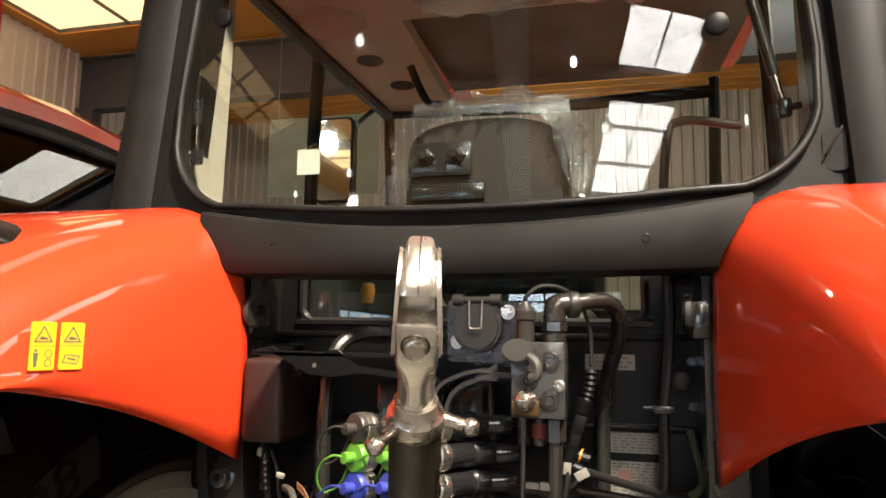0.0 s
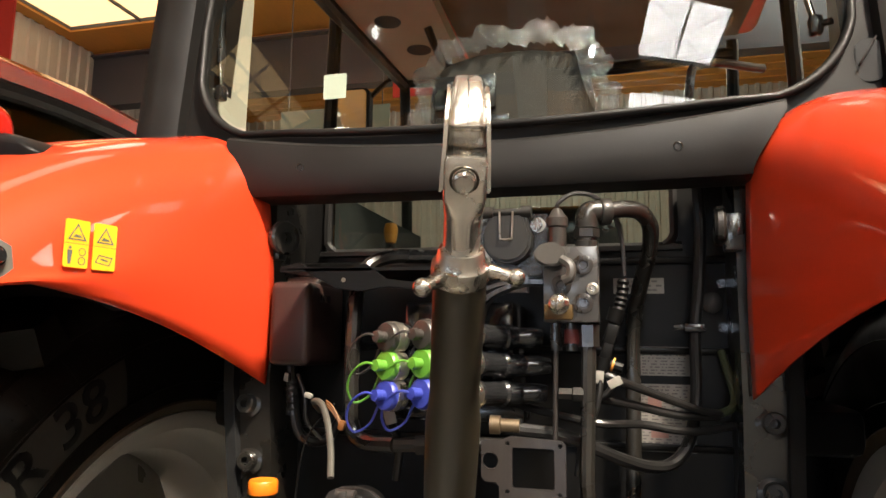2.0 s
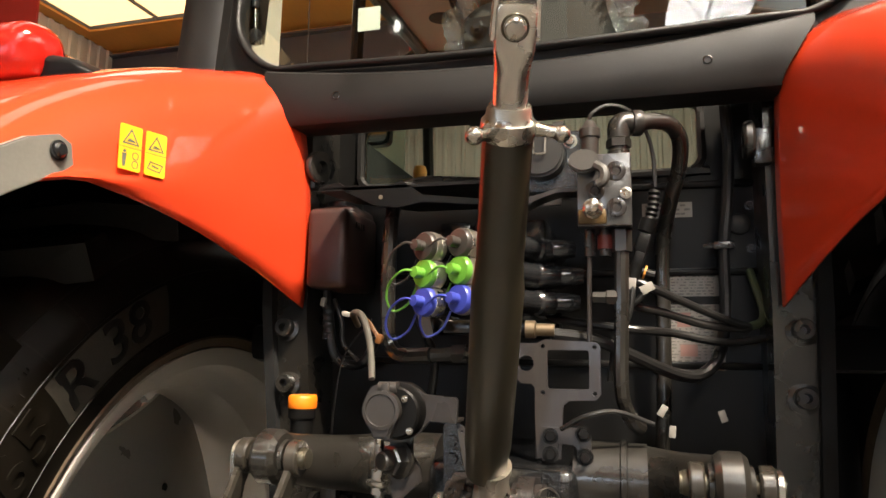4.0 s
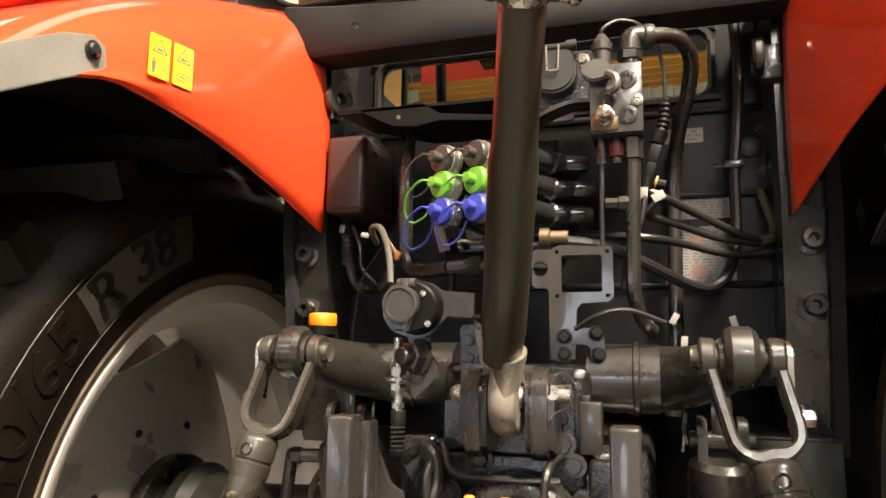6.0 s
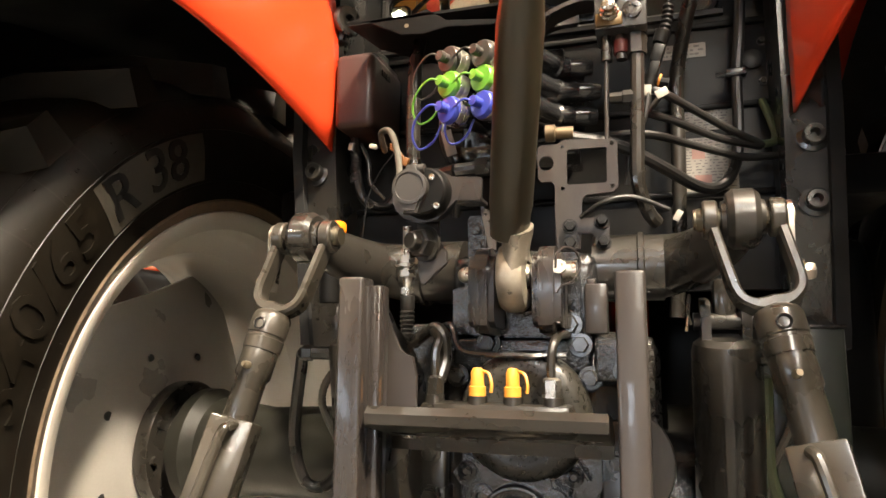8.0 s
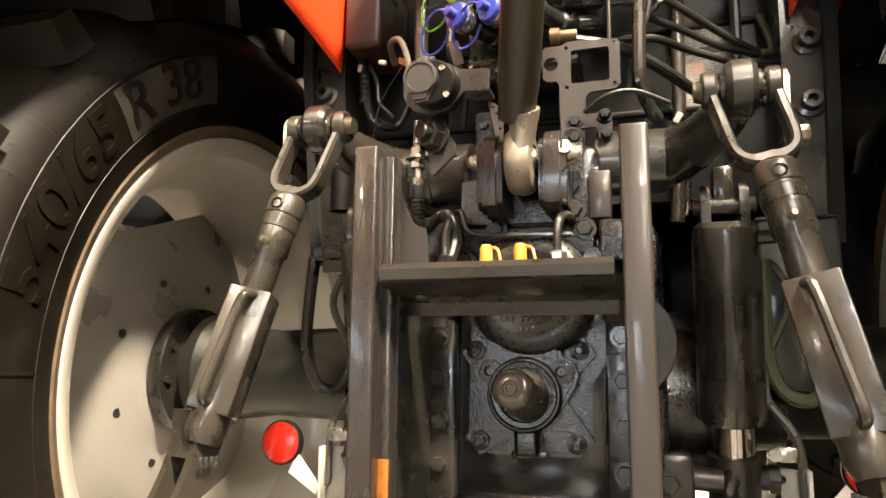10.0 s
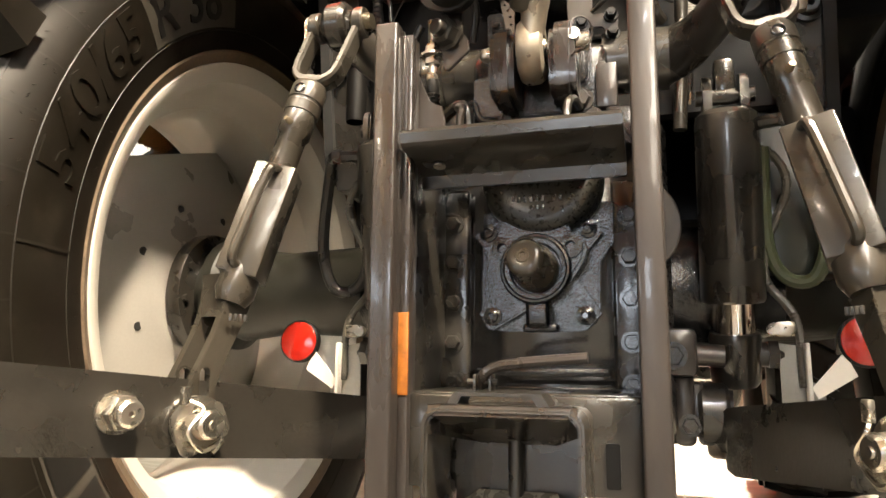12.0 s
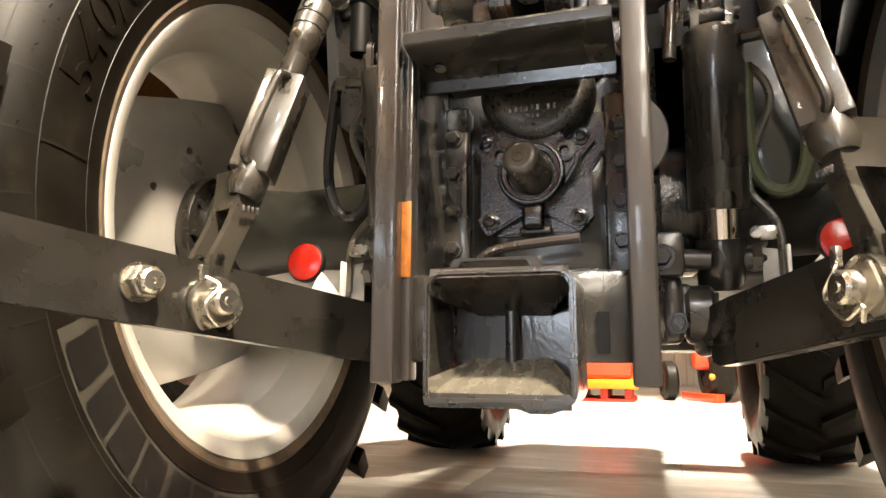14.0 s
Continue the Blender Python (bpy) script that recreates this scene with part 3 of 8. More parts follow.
        join(bm, b2, Matrix.Identity(4))
        part(name, bm, m, w, "raised rubber writing")

    def band(r0, r1, a0, a1, lift, m, name, label, n=24):
        bm = nbm()
        rows = []
        for i in range(n + 1):
            a = radians(a0 + (a1 - a0) * i / n)
            rows.append([bm.verts.new((s * (flank(r)[0] - lift), r * math.sin(a), AX + r * math.cos(a))) for r in np.linspace(r0, r1, 5)])
        for a, b in zip(rows, rows[1:]):
            for k in range(4):
                bm.faces.new((a[k], b[k], b[k + 1], a[k + 1]))
        part(name, bm, m, w, label)

    PADM = mat("tyre_marking_patch", (0.04, 0.036, 0.029), 0.5, var=0.25, scale=30)
    if s < 0:
        band(0.577, 0.668, -47.5, -21, 0.001, PADM, "marking_patch", "greyer moulded patch of rubber")
        write("540/65 R 38", 0.624, 0.109, -53, "size_marking", -100, -47, RUBBER)
        write("540/65 R 38", 0.624, 0.109, -53, "size_marking", -47, 0, mat("black_marking_rubber", (0.003, 0.0027, 0.0024), 0.5))
        band(0.572, 0.674, -89.4, -89, 0.0022, RINGM, "mould_ridge", "thin moulded ridge", n=2)
        for i in range(16):
            band(0.676, 0.732, -118 + 7.3 * i, -117.75 + 7.3 * i, 0.0012, RINGM, "mould_ridge", "thin moulded ridge", n=2)
        rnd = random.Random(5)
        bm = nbm()
        for i in range(70):
            a, r = radians(rnd.uniform(-130, -15)), rnd.choice((0.55, 0.69, 0.705, 0.722))
            p = V(s * (flank(r)[0] + 0.001), r * math.sin(a), AX + r * math.cos(a))
            cyl(bm, p, p + V(-s * rnd.uniform(0.004, 0.009), rnd.uniform(-0.004, 0.004), rnd.uniform(-0.004, 0.004)), 0.0007, 0.0004, n=5)
        tagged(part("vent_hairs", bm, RUBBER, w, "short rubber vent hairs"), kind="stuff")
        BARM = mat("dark_marking_rubber", (0.004, 0.0035, 0.0028), 0.5)
        band(0.577, 0.665, -176, -112.5, 0.001, mat("grey_marking_patch", (0.04, 0.036, 0.029), 0.5, var=0.25, scale=30), "marking_patch", "greyer moulded patch of rubber")
        for i in range(8):
            a0 = -175 + 7.7 * i
            band(0.584, 0.659, a0, a0 + (6.6 if i % 3 else 5.8), 0.0035, BARM, "dark_bar", "plain dark moulded bar", n=6)
    bm = nbm()
    lathe(bm, [(0.5085, flank(0.5085)[0] - 0.001), (0.514, flank(0.514)[0] - 0.003), (0.53, flank(0.53)[0] - 0.003), (0.536, flank(0.536)[0] + 0.001)], o, d, 120)
    part("bead_band", bm, mat("dusty_brown_bead_rubber", (0.1, 0.07, 0.045), 0.6, var=0.35, scale=40, grain=200, bump=0.2), w, "dusty brown bead of the tyre")
    for r in (0.572, 0.674, 0.735):
        bm = nbm()
        h = flank(r)[0]
        lathe(bm, [(r - 0.002, h + 0.001), (r, h - 0.0014), (r + 0.002, h + 0.001)], o, d, 120)
        part("flank_ring", bm, RINGM, w)
    return w


for s in (-1, 1):
    rear_wheel(s)


def front_wheel(s):
    o, d = V(s * 0.9 - 0.025, 2.5, 0.6), V(s, 0, 0)
    bm = nbm()
    lathe(bm, [(0.0, -0.02), (0.1, -0.02), (0.13, 0.03), (0.28, 0.06), (0.3, -0.12), (0.325, -0.17), (0.335, -0.17), (0.32, -0.1), (0.31, 0.16), (0.335, 0.17)], o, d, 48)
    w = part("front_wheel", bm, RIM, tractor, "silver painted front wheel")
    bm = nbm()
    lathe(bm, [(0.315, -0.165), (0.34, -0.2), (0.42, -0.24), (0.5, -0.245), (0.55, -0.22), (0.572, -0.13), (0.577, 0), (0.572, 0.13), (0.55, 0.22), (0.5, 0.245), (0.42, 0.24), (0.34, 0.2), (0.315, 0.165)], o, d, 72)
    part("tyre", bm, RUBBER, w, "black front tyre")
    tread_bars(w, (s * 0.9 - 0.025, 2.5, 0.6), 0.565, 0.603, 0.25, 18, 0.75, 0.042)


for s in (-1, 1):
    front_wheel(s)


def axle_housing():
    for s in (-1, 1):
        bm = nbm()
        lathe(bm, [(0.12, 0.2), (0.125, 0.28), (0.1, 0.36), (0.09, 0.6), (0.105, 0.72), (0.125, 0.74), (0.125, 0.765), (0.09, 0.77), (0.09, 0.81)], (0, 0, AX), (s, 0, 0), 36)
        part("axle_housing", bm, AXLEM, tractor, "dark grey cast rear axle housing")
    for nm, c, z, b, lb in (("transmission", (0, 0.15, 0.79), (0.38, 0.92, 0.46), 0.03, "dark grey transmission"), ("gearbox_tunnel", (0, 1.3, 0.82), (0.34, 1.6, 0.42), 0.05, "dark grey gearbox tunnel"), ("engine", (0, 2.55, 0.85), (0.42, 1.0, 0.6), 0.05, "dark grey engine block")):
        bm = nbm()
        box(bm, c, z, bev=b)
        part(nm, bm, CASTG, tractor, lb)
    bm = nbm()
    box(bm, (0, 2.5, 0.62), (1.4, 0.16, 0.16), bev=0.04)
    part("front_axle", bm, GREY, tractor, "dark grey front axle beam")
    bm = nbm()
    box(bm, (0, 2.45, 1.32), (0.7, 1.8, 0.6), bev=0.12, seg=4)
    part("bonnet", bm, RED, tractor, "red bonnet")
    for s in (-1, 1):
        bm = nbm()
        box(bm, (s * 0.415, 0.98, 0.98), (0.49, 1.15, 0.56), bev=0.05, seg=3)
        part("fuel_tank", bm, PLASTIC, tractor, "black plastic fuel tank under the cab")


    bm = nbm()
    box(bm, (0.39, -0.1, 0.9), (0.115, 0.19, 0.26), bev=0.006)
    gb = part("valve_box", bm, mat("dark_green_grey_paint", (0.021, 0.025, 0.018), 0.38, var=0.2, scale=18, bump=0.12, coat=0.3), tractor, "dark green grey box beside the lift cylinder")
    bm = nbm()
    box(bm, (0.39, -0.1, 1.031), (0.119, 0.196, 0.005), bev=0.0015)
    part("box_lid", bm, GREY2, gb, "thin lid with a bright edge")


axle_housing()


def fender(s):
    """Red mudguard: top round the tyre, rounded shoulder, inner wall cut away along a slope."""
    R = 1.052

    def xw(y):
        return -(0.392 + 0.245 * max(0.0, -y - 0.185)) if y < -0.185 else -0.392

    rows = []
    st = [i / 26 for i in range(27)]
    for u in st + [1 + i / 10 for i in range(1, 4)]:
        if u <= 1:
            low = V(0, -0.186 - 0.444 * u, 1.362 + 0.154 * u + 0.022 * math.sin(math.pi * u))
            th = radians(12.2 + 30.0 * u)
        else:
            th = radians(42.2 + 33 * (u - 1) / 0.8)
            low = V(0, -1.02 * math.sin(th - 0.01), AX + 1.02 * math.cos(th - 0.01))
        row = []
        a, b = 0.15, 0.12
        rb = R - b
        base = V(0, -rb * math.sin(th), AX + rb * math.cos(th))
        lowr = math.hypot(low.y, low.z - AX)
        if lowr > rb - 0.01:
            base = low.lerp(V(0, -(lowr + 0.01) * math.sin(th), AX + (lowr + 0.01) * math.cos(th)), 1.0)
            rb2 = lowr + 0.01
        else:
            rb2 = rb
        for k in range(9):
            p = low.lerp(base, k / 8)
            bulge = (0.012 if s < 0 else 0.003) * math.sin(math.pi * k / 8)
            row.append(V(xw(p.y) + bulge, p.y, p.z))
        x0 = xw(base.y)
        for k in range(1, 10):
            t = radians(10 * k)
            r = rb2 + (R - rb2) * math.sin(t)
            row.append(V(x0 - a * (1 - math.cos(t)), -r * math.sin(th), AX + r * math.cos(th)))
        for k in range(1, 7):
            row.append(V(x0 - a - (1.17 - a + x0) * k / 6, -R * math.sin(th), AX + R * math.cos(th)))
        rows.append(row)
    # fair the sheet so that its gloss runs without kinks
    for _ in range(8):
        prev = [[p.copy() for p in row] for row in rows]
        for i in range(1, len(rows) - 1):
            for k in range(1, len(rows[0]) - 1):
                rows[i][k] = prev[i][k] * 0.4 + (prev[i - 1][k] + prev[i + 1][k] + prev[i][k - 1] + prev[i][k + 1]) * 0.15
    for th in (0, -20, -40, -60):
        t0 = radians(th)
        rows.insert(0, [V(-0.56 - 0.61 * k / 23, -R * math.sin(t0), AX + (R - (0.05 if k == 0 else 0)) * math.cos(t0)) for k in range(24)])
    bm = nbm()
    vs = [[bm.verts.new((-s * p.x + (0.009 if s > 0 else 0.0), p.y, p.z)) for p in row] for row in rows]
    for a, b in zip(vs, vs[1:]):
        if a is vs[3]:
            continue
        for k in range(len(a) - 1):
            bm.faces.new((a[k], a[k + 1], b[k + 1], b[k]))
    f = part("fender", bm, RED, tractor, "glossy red rear mudguard", smooth=1.2)
    so = f.modifiers.new("thick", "SOLIDIFY")
    so.thickness, so.offset = 0.004, 1 if s < 0 else -1
    # black liner under it
    bm = nbm()
    vs = []
    for th in range(-60, 101, 5):
        t0 = radians(th)
        vs.append([bm.verts.new((s * x, -r * math.sin(t0), AX + r * math.cos(t0))) for x, r in ((0.63, 0.968), (0.7, 0.95), (1.15, 0.95), (1.165, 0.8))])
    for a, b in zip(vs, vs[1:]):
        for k in range(3):
            bm.faces.new((a[k], a[k + 1], b[k + 1], b[k]))
    part("fender_liner", bm, WELL, f, "black liner inside the mudguard")
    return f


fenders = {s: fender(s) for s in (-1, 1)}
for s in (-1, 1):
    bm = nbm()
    # inner wall of the wheel arch between cab and axle
    plate(bm, [(-0.19, 1.36), (-0.13, 1.0), (0.5, 0.95), (0.95, 1.1), (0.95, 1.8), (-0.2, 1.8)], 0.02, side(s * 0.45, s))
    part("wheel_arch", bm, WELL, tractor, "black inner wall of the wheel arch")

# ---- cab ----


def gy(x, z=1.9):
    """The curved rear window's y at x."""
    return -0.238 + 0.2 * x * x + 0.09 * (z - 1.8)


def window_outline(grow=0.0, k=10):
    """x and z of the rear window's edge: sagging sill, round lower corners, sides leaning in upwards."""
    pts = []
    for i in range(13):
        x = -0.36 + 0.72 * i / 12
        pts.append((x, 1.788 + 0.16 * x * x))
    for i in range(1, k):
        t = radians(-80 + 76 * i / k)
        pts.append((0.40 + 0.175 * math.cos(t), 1.98 + 0.172 * math.sin(t)))
    pts += [(0.575, 2.05), (0.562, 2.25), (0.55, 2.5), (0.0, 2.56)]
    right = pts
    left = [(-x, z) for x, z in pts[::-1] if abs(x) > 0.361 and z > 1.8]
    out = right + left
    c = V(0, 2.15, 0)
    if grow:
        res = []
        for i, (x, z) in enumerate(out):
            a, b = out[i - 1], out[(i + 1) % len(out)]
            d = V(b[0] - a[0], b[1] - a[1], 0).normalized()
            res.append((x + d.y * grow, z - d.x * grow))
        out = res
    return out


def cab():
    win = window_outline()
    # glass
    bm = nbm()
    cols = []
    for i in range(25):
        u = -1 + 2 * i / 24
        cols.append(u)
    grid = []
    lo = lambda x: 1.79 + 0.16 * x * x if abs(x) < 0.36 else 1.81 + 0.17 * (1 - math.sqrt(max(0, 1 - ((abs(x) - 0.36) / 0.215) ** 2)))
    for u in cols:
        x = 0.57 * u
        grid.append([bm.verts.new((x, gy(x, z), z)) for z in np.linspace(lo(x), 2.52, 7)])
    for a, b in zip(grid, grid[1:]):
        for k in range(6):
            bm.faces.new((a[k], b[k], b[k + 1], a[k + 1]))
    g = part("rear_window", bm, GLASS, tractor, "curved rear window of tinted glass", smooth=3)
    g.visible_shadow = False
    bm = nbm()
    loop = [V(x, gy(x, z) - 0.004, z) for x, z in win]
    n = len(loop)
    sec = [(-0.008, 0.006), (-0.003, -0.007), (0.004, -0.007), (0.008, 0.0), (0.006, 0.01)]
    rings = []
    for i, p in enumerate(loop):
        d = (loop[(i + 1) % n] - loop[i - 1]).normalized()
        nrm = V(d.z, 0, -d.x)
        rings.append([bm.verts.new(p + nrm * a + V(0, b, 0)) for a, b in sec])
    for i in range(n):
        a, b = rings[i], rings[(i + 1) % n]
        for k in range(5):
            bm.faces.new((a[k], a[(k + 1) % 5], b[(k + 1) % 5], b[k]))
    part("window_seal", bm, PANEL, g, "black rubber window seal", smooth=2)
    # frame sheet round the window, down to the bar
    bm = nbm()
    outer = [(-0.62, 1.765), (0.62, 1.765), (0.655, 2.0), (0.635, 2.6), (-0.635, 2.6), (-0.655, 2.0)]
    b2 = nbm()
    plate(b2, outer, 0.03, Matrix.Identity(4), holes=[window_outline(0.004)])
    bmesh.ops.subdivide_edges(b2, edges=[e for e in b2.edges if e.calc_length() > 0.12], cuts=2)
    for v in b2.verts:
        x, z, t = v.co
        v.co = (x, gy(x, z) + 0.012 - t + 0.028, z)
    join(bm, b2, Matrix.Identity(4))
    part("window_surround", bm, PANEL, tractor, "charcoal window surround")
    # pillars
    for s in (-1, 1):
        bm = nbm()
        rows = []
        for z in np.linspace(1.70, 2.75, 12):
            k = (z - 1.7) / 1.05
            xi, xo = 0.612 - 0.04 * k, 0.745 - 0.045 * k
            y0 = -0.15 + 0.07 * k
            ring = [(xi, y0 + 0.02), (xi + 0.008, y0 - 0.03), (xi + 0.05, y0 - 0.05), (xo - 0.03, y0 - 0.03), (xo - 0.004, y0), (xo, y0 + 0.05), (xo - 0.02, y0 + 0.12), (xi, y0 + 0.12)]
            rows.append([bm.verts.new((s * x, y, z)) for x, y in ring])
        for a, b in zip(rows, rows[1:]):
            for j in range(8):
                bm.faces.new((a[j], a[(j + 1) % 8], b[(j + 1) % 8], b[j]))
        part("cab_pillar", bm, PANEL, tractor, "charcoal cab pillar", smooth=0.9)
        # cream inner trim beside the window
        bm = nbm()
        plate(bm, [(-0.1, 1.72), (0.05, 1.72), (0.07, 2.6), (-0.08, 2.6)], 0.03, side(s * 0.602, s), bev=0.006)
        part("pillar_trim", bm, CREAM, tractor, "cream inner pillar trim")
        # gas strut behind the glass
        j0, j1, j2 = (V(0.541, -0.09, 1.97), V(0.536, -0.09, 1.992), V(0.466, -0.1, 2.3)) if s > 0 else (V(-0.576, -0.09, 1.945), V(-0.577, -0.09, 1.97), V(-0.588, -0.1, 2.3))
        bm = nbm()
        cyl(bm, j1.lerp(j2, 0.12), j2, 0.0095, n=14)
        gs = part("gas_strut", bm, BLACK, tractor, "black gas strut of the rear window")
        bm = nbm()
        cyl(bm, j0, j1.lerp(j2, 0.14), 0.0055, n=12)
        part("piston_rod", bm, CHROME, gs, "bright piston rod")
        bm = nbm()
        box(bm, j0, (0.022, 0.022, 0.034), bev=0.006)
        cyl(bm, j0, j0 + V(s * 0.022, -0.014, 0), 0.006, n=10)
        part("ball_joint", bm, BLACK, gs)
        # knob that holds the glass
        bm = nbm()
        z = 2.085 if s > 0 else 2.2
        x = 0.425 if s > 0 else -0.482
        lathe(bm, [(0, -0.02), (0.011, -0.02), (0.018, -0.017), (0.02, -0.01), (0.016, -0.004), (0.012, 0), (0, 0)], (x, gy(x, z) - 0.002, z), (0, 1, 0), 24)
        part("window_knob", bm, PLASTIC, g, "round black hinge knob on the glass")
    # cover flap with a wire clip below the window's corner
    bm = nbm()
    plate(bm, rounded(0.04, 0.07, 0.018, c=(0.596, 1.878)), 0.004, back(-0.152) @ pose(0, 0, 0, 0, 0, 0), bev=0.001)
    fp = part("corner_flap", bm, PANEL, tractor, "charcoal corner flap")
    bm = nbm()
    tube(bm, [(0.578, -0.162, 1.868), (0.581, -0.166, 1.873), (0.6, -0.166, 1.905), (0.605, -0.16, 1.914)], 0.0018, n=6)
    part("wire_clip", bm, GREY2, fp, "small bent wire clip")
    # moulded bar below the window
    bm = nbm()
    rows = []
    for i in range(33):
        u = -1 + 2 * i / 32
        xt, xb = 0.457 * u, 0.408 * u
        zt = 1.752 + 0.041 * u * u
        zb = 1.68 + 0.008 * u * u
        yy = -0.262 + 0.02 * u * u
        rows.append([bm.verts.new(p) for p in ((xt * 1.0, yy + 0.05, zt + 0.012), (xt, yy + 0.008, zt + 0.006), (xt, yy, zt), (xt * 0.985 + xb * 0.015, yy - 0.002, zt - 0.012),
                                               ((xt + xb) / 2, yy - 0.006, (zt + zb) / 2), (xb, yy - 0.003, zb + 0.012), (xb, yy + 0.004, zb), (xb, yy + 0.05, zb - 0.006), (xt, yy + 0.06, zb - 0.004))])
    for a, b in zip(rows, rows[1:]):
        for j in range(8):
            bm.faces.new((a[j], a[j + 1], b[j + 1], b[j]))
    for r in (rows[0], rows[-1]):
        bm.faces.new(r)
    bar = part("rear_bar", bm, PANEL, tractor, "charcoal moulded bar below the rear window", smooth=0.5)
    for s in (-1, 1):
        bm = nbm()
        x = s * 0.304
        lathe(bm, [(0.0072, 0.002), (0.0072, -0.001), (0.0055, -0.0015), (0.004, 0.002), (0, 0.002)], (x, -0.2578, 1.73), (0, 1, 0), 16)
        part("socket_screw", bm, BLACK, bar, "black socket screw")
    # back wall of the cab below the bar, with a long low window
    bm = nbm()
    hole = rounded(0.65, 0.135, 0.028, c=(-0.016, 1.677))
    plate(bm, [(-0.45, 1.10), (0.45, 1.10), (0.45, 1.80), (-0.45, 1.80)], 0.03, back(-0.02), holes=[hole])
    wall = part("cab_back_wall", bm, PLASTIC, tractor, "black back wall of the cab")
    bm = nbm()
    for zz, hh in ((1.585, 0.012), (1.43, 0.012), (1.27, 0.012)):
        box(bm, (0.0, -0.053, zz), (0.88, 0.012, hh), bev=0.004)
    part("wall_rib", bm, PLASTIC, wall)
    bm = nbm()
    ol = rounded(0.65, 0.135, 0.028, c=(-0.016, 1.677), k=6)
    lp = [V(x, -0.054, z) for x, z in ol]
    tube(bm, lp + [lp[0]], 0.008, n=6, k=2)
    part("low_window_seal", bm, HOSE, wall, "black rubber seal")
    bm = nbm()
    plate(bm, rounded(0.64, 0.125, 0.025, c=(-0.016, 1.677)), 0.004, back(-0.035))
    lw = part("low_window", bm, GLASS, wall, "low window in the back wall")
    lw.visible_shadow = False
    # cab inside: floor, roof lining, front posts, windscreen frame
    bm = nbm()
    box(bm, (0, 0.68, 1.30), (1.2, 1.4, 0.08), bev=0.02)
    part("cab_floor", bm, PLASTIC, tractor, "dark cab floor")
    bm = nbm()
    box(bm, (0, 1.38, 1.5), (1.2, 0.06, 0.4), bev=0.02)
    part("cab_front_wall", bm, PLASTIC, tractor, "dark cab front wall")
    bm = nbm()
    plate(bm, [(-0.68, -0.1), (0.68, -0.1), (0.66, 0.5), (-0.33, 0.5), (-0.36, 1.3), (-0.66, 1.3)], 0.05, pose(0, 0, 2.5))
    rf = part("roof_lining", bm, LINER, tractor, "beige cab roof lining")
    bm = nbm()
    plate(bm, [(-0.34, 0.48), (0.68, 0.48), (0.66, 1.35), (-0.37, 1.35)], 0.03, pose(0, 0, 2.53, 3))
    part("roof_hatch", bm, mat("brown_hatch_lining", (0.06, 0.036, 0.016), 0.7, var=0.12, grain=300, bump=0.15), tractor, "dark brown roof hatch lining")
    bm = nbm()
    box(bm, (0, 0.62, 2.72), (1.5, 1.7, 0.16), bev=0.05, seg=4)
    part("cab_roof", bm, RED, tractor, "red cab roof")
    for c, r in (((-0.52, 0.755), 0.045), ((-0.48, 0.99), 0.045)):
        bm = nbm()
        lathe(bm, [(0, 0.004), (r, 0.004), (r, 0.0), (r * 1.1, 0.0)], (*c, 2.502), (0, 0, -1), 24)
        part("speaker_well", bm, WELL, rf, "dark round speaker opening")
    bm = nbm()
    ball(bm, (-0.53, 0.47, 2.5), 0.1, (1, 1, 0.4))
    part("lining_bulge", bm, LINER, rf)
    bm = nbm()
    tube(bm, [(-0.40, 0.82, 2.5), (-0.38, 0.86, 2.44), (-0.36, 0.92, 2.4), (-0.34, 1.0, 2.42)], 0.014, n=8)
    part("lamp_arm", bm, PLASTIC, rf, "dark bent lamp arm")
    bm = nbm()
    tube(bm, [(-0.665, -0.05, 2.49), (-0.66, 0.5, 2.49), (-0.63, 1.3, 2.49)], 0.025, n=8)
    part("roof_rail", bm, PLASTIC, tractor, "dark roof side rail")
    for s in (-1, 1):
        bm = nbm()
        tube(bm, [(s * 0.62, 1.36, 1.3), (s * 0.625, 1.33, 2.0), (s * 0.63, 1.28, 2.55)], 0.022, n=10)
        part("front_post", bm, PLASTIC, tractor, "dark front cab post")
        bm = nbm()
        tube(bm, [(s * 0.72, 0.75, 1.3), (s * 0.71, 0.74, 2.0), (s * 0.68, 0.7, 2.6)], 0.022, n=10)
        part("door_post", bm, PLASTIC, tractor, "dark door post")
    bm = nbm()
    tube(bm, [(-0.63, 1.28, 2.5), (0, 1.36, 2.51), (0.63, 1.28, 2.5)], 0.025, n=8)
    part("header_rail", bm, PLASTIC, tractor, "dark rail above the windscreen")
    bm = nbm()
    tube(bm, [(0.36, 0.35, 1.6), (0.38, 0.33, 2.02), (0.42, 0.36, 2.1), (0.56, 0.42, 2.1)], 0.011, n=10)
    part("grab_rail", bm, GREY2, tractor, "bent dark grab rail inside the cab")
    # seat
    bm = nbm()
    box(bm, (-0.015, 0.5, 1.58), (0.48, 0.42, 0.16), bev=0.05, seg=4)
    box(bm, (-0.015, 0.2, 1.5), (0.3, 0.3, 0.1), bev=0.02)
    seat = part("seat", bm, SEATC, tractor, "dark fabric driver's seat")
    bm = nbm()
    rows = []
    outl = [(-0.14, 1.775), (-0.143, 1.84), (-0.14, 1.95), (-0.118, 1.995), (-0.06, 2.016), (0.022, 2.022), (0.1, 2.016), (0.158, 1.995), (0.182, 1.95), (0.187, 1.84), (0.182, 1.775)]
    plate(bm, [(q.x - 0.01, q.y) for q in spline([V(x, z, 0) for x, z in outl], 5)], 0.1, back(0.1), bev=0.025)
    part("backrest", bm, SEATC, seat, "dark brown backrest")
    bm = nbm()
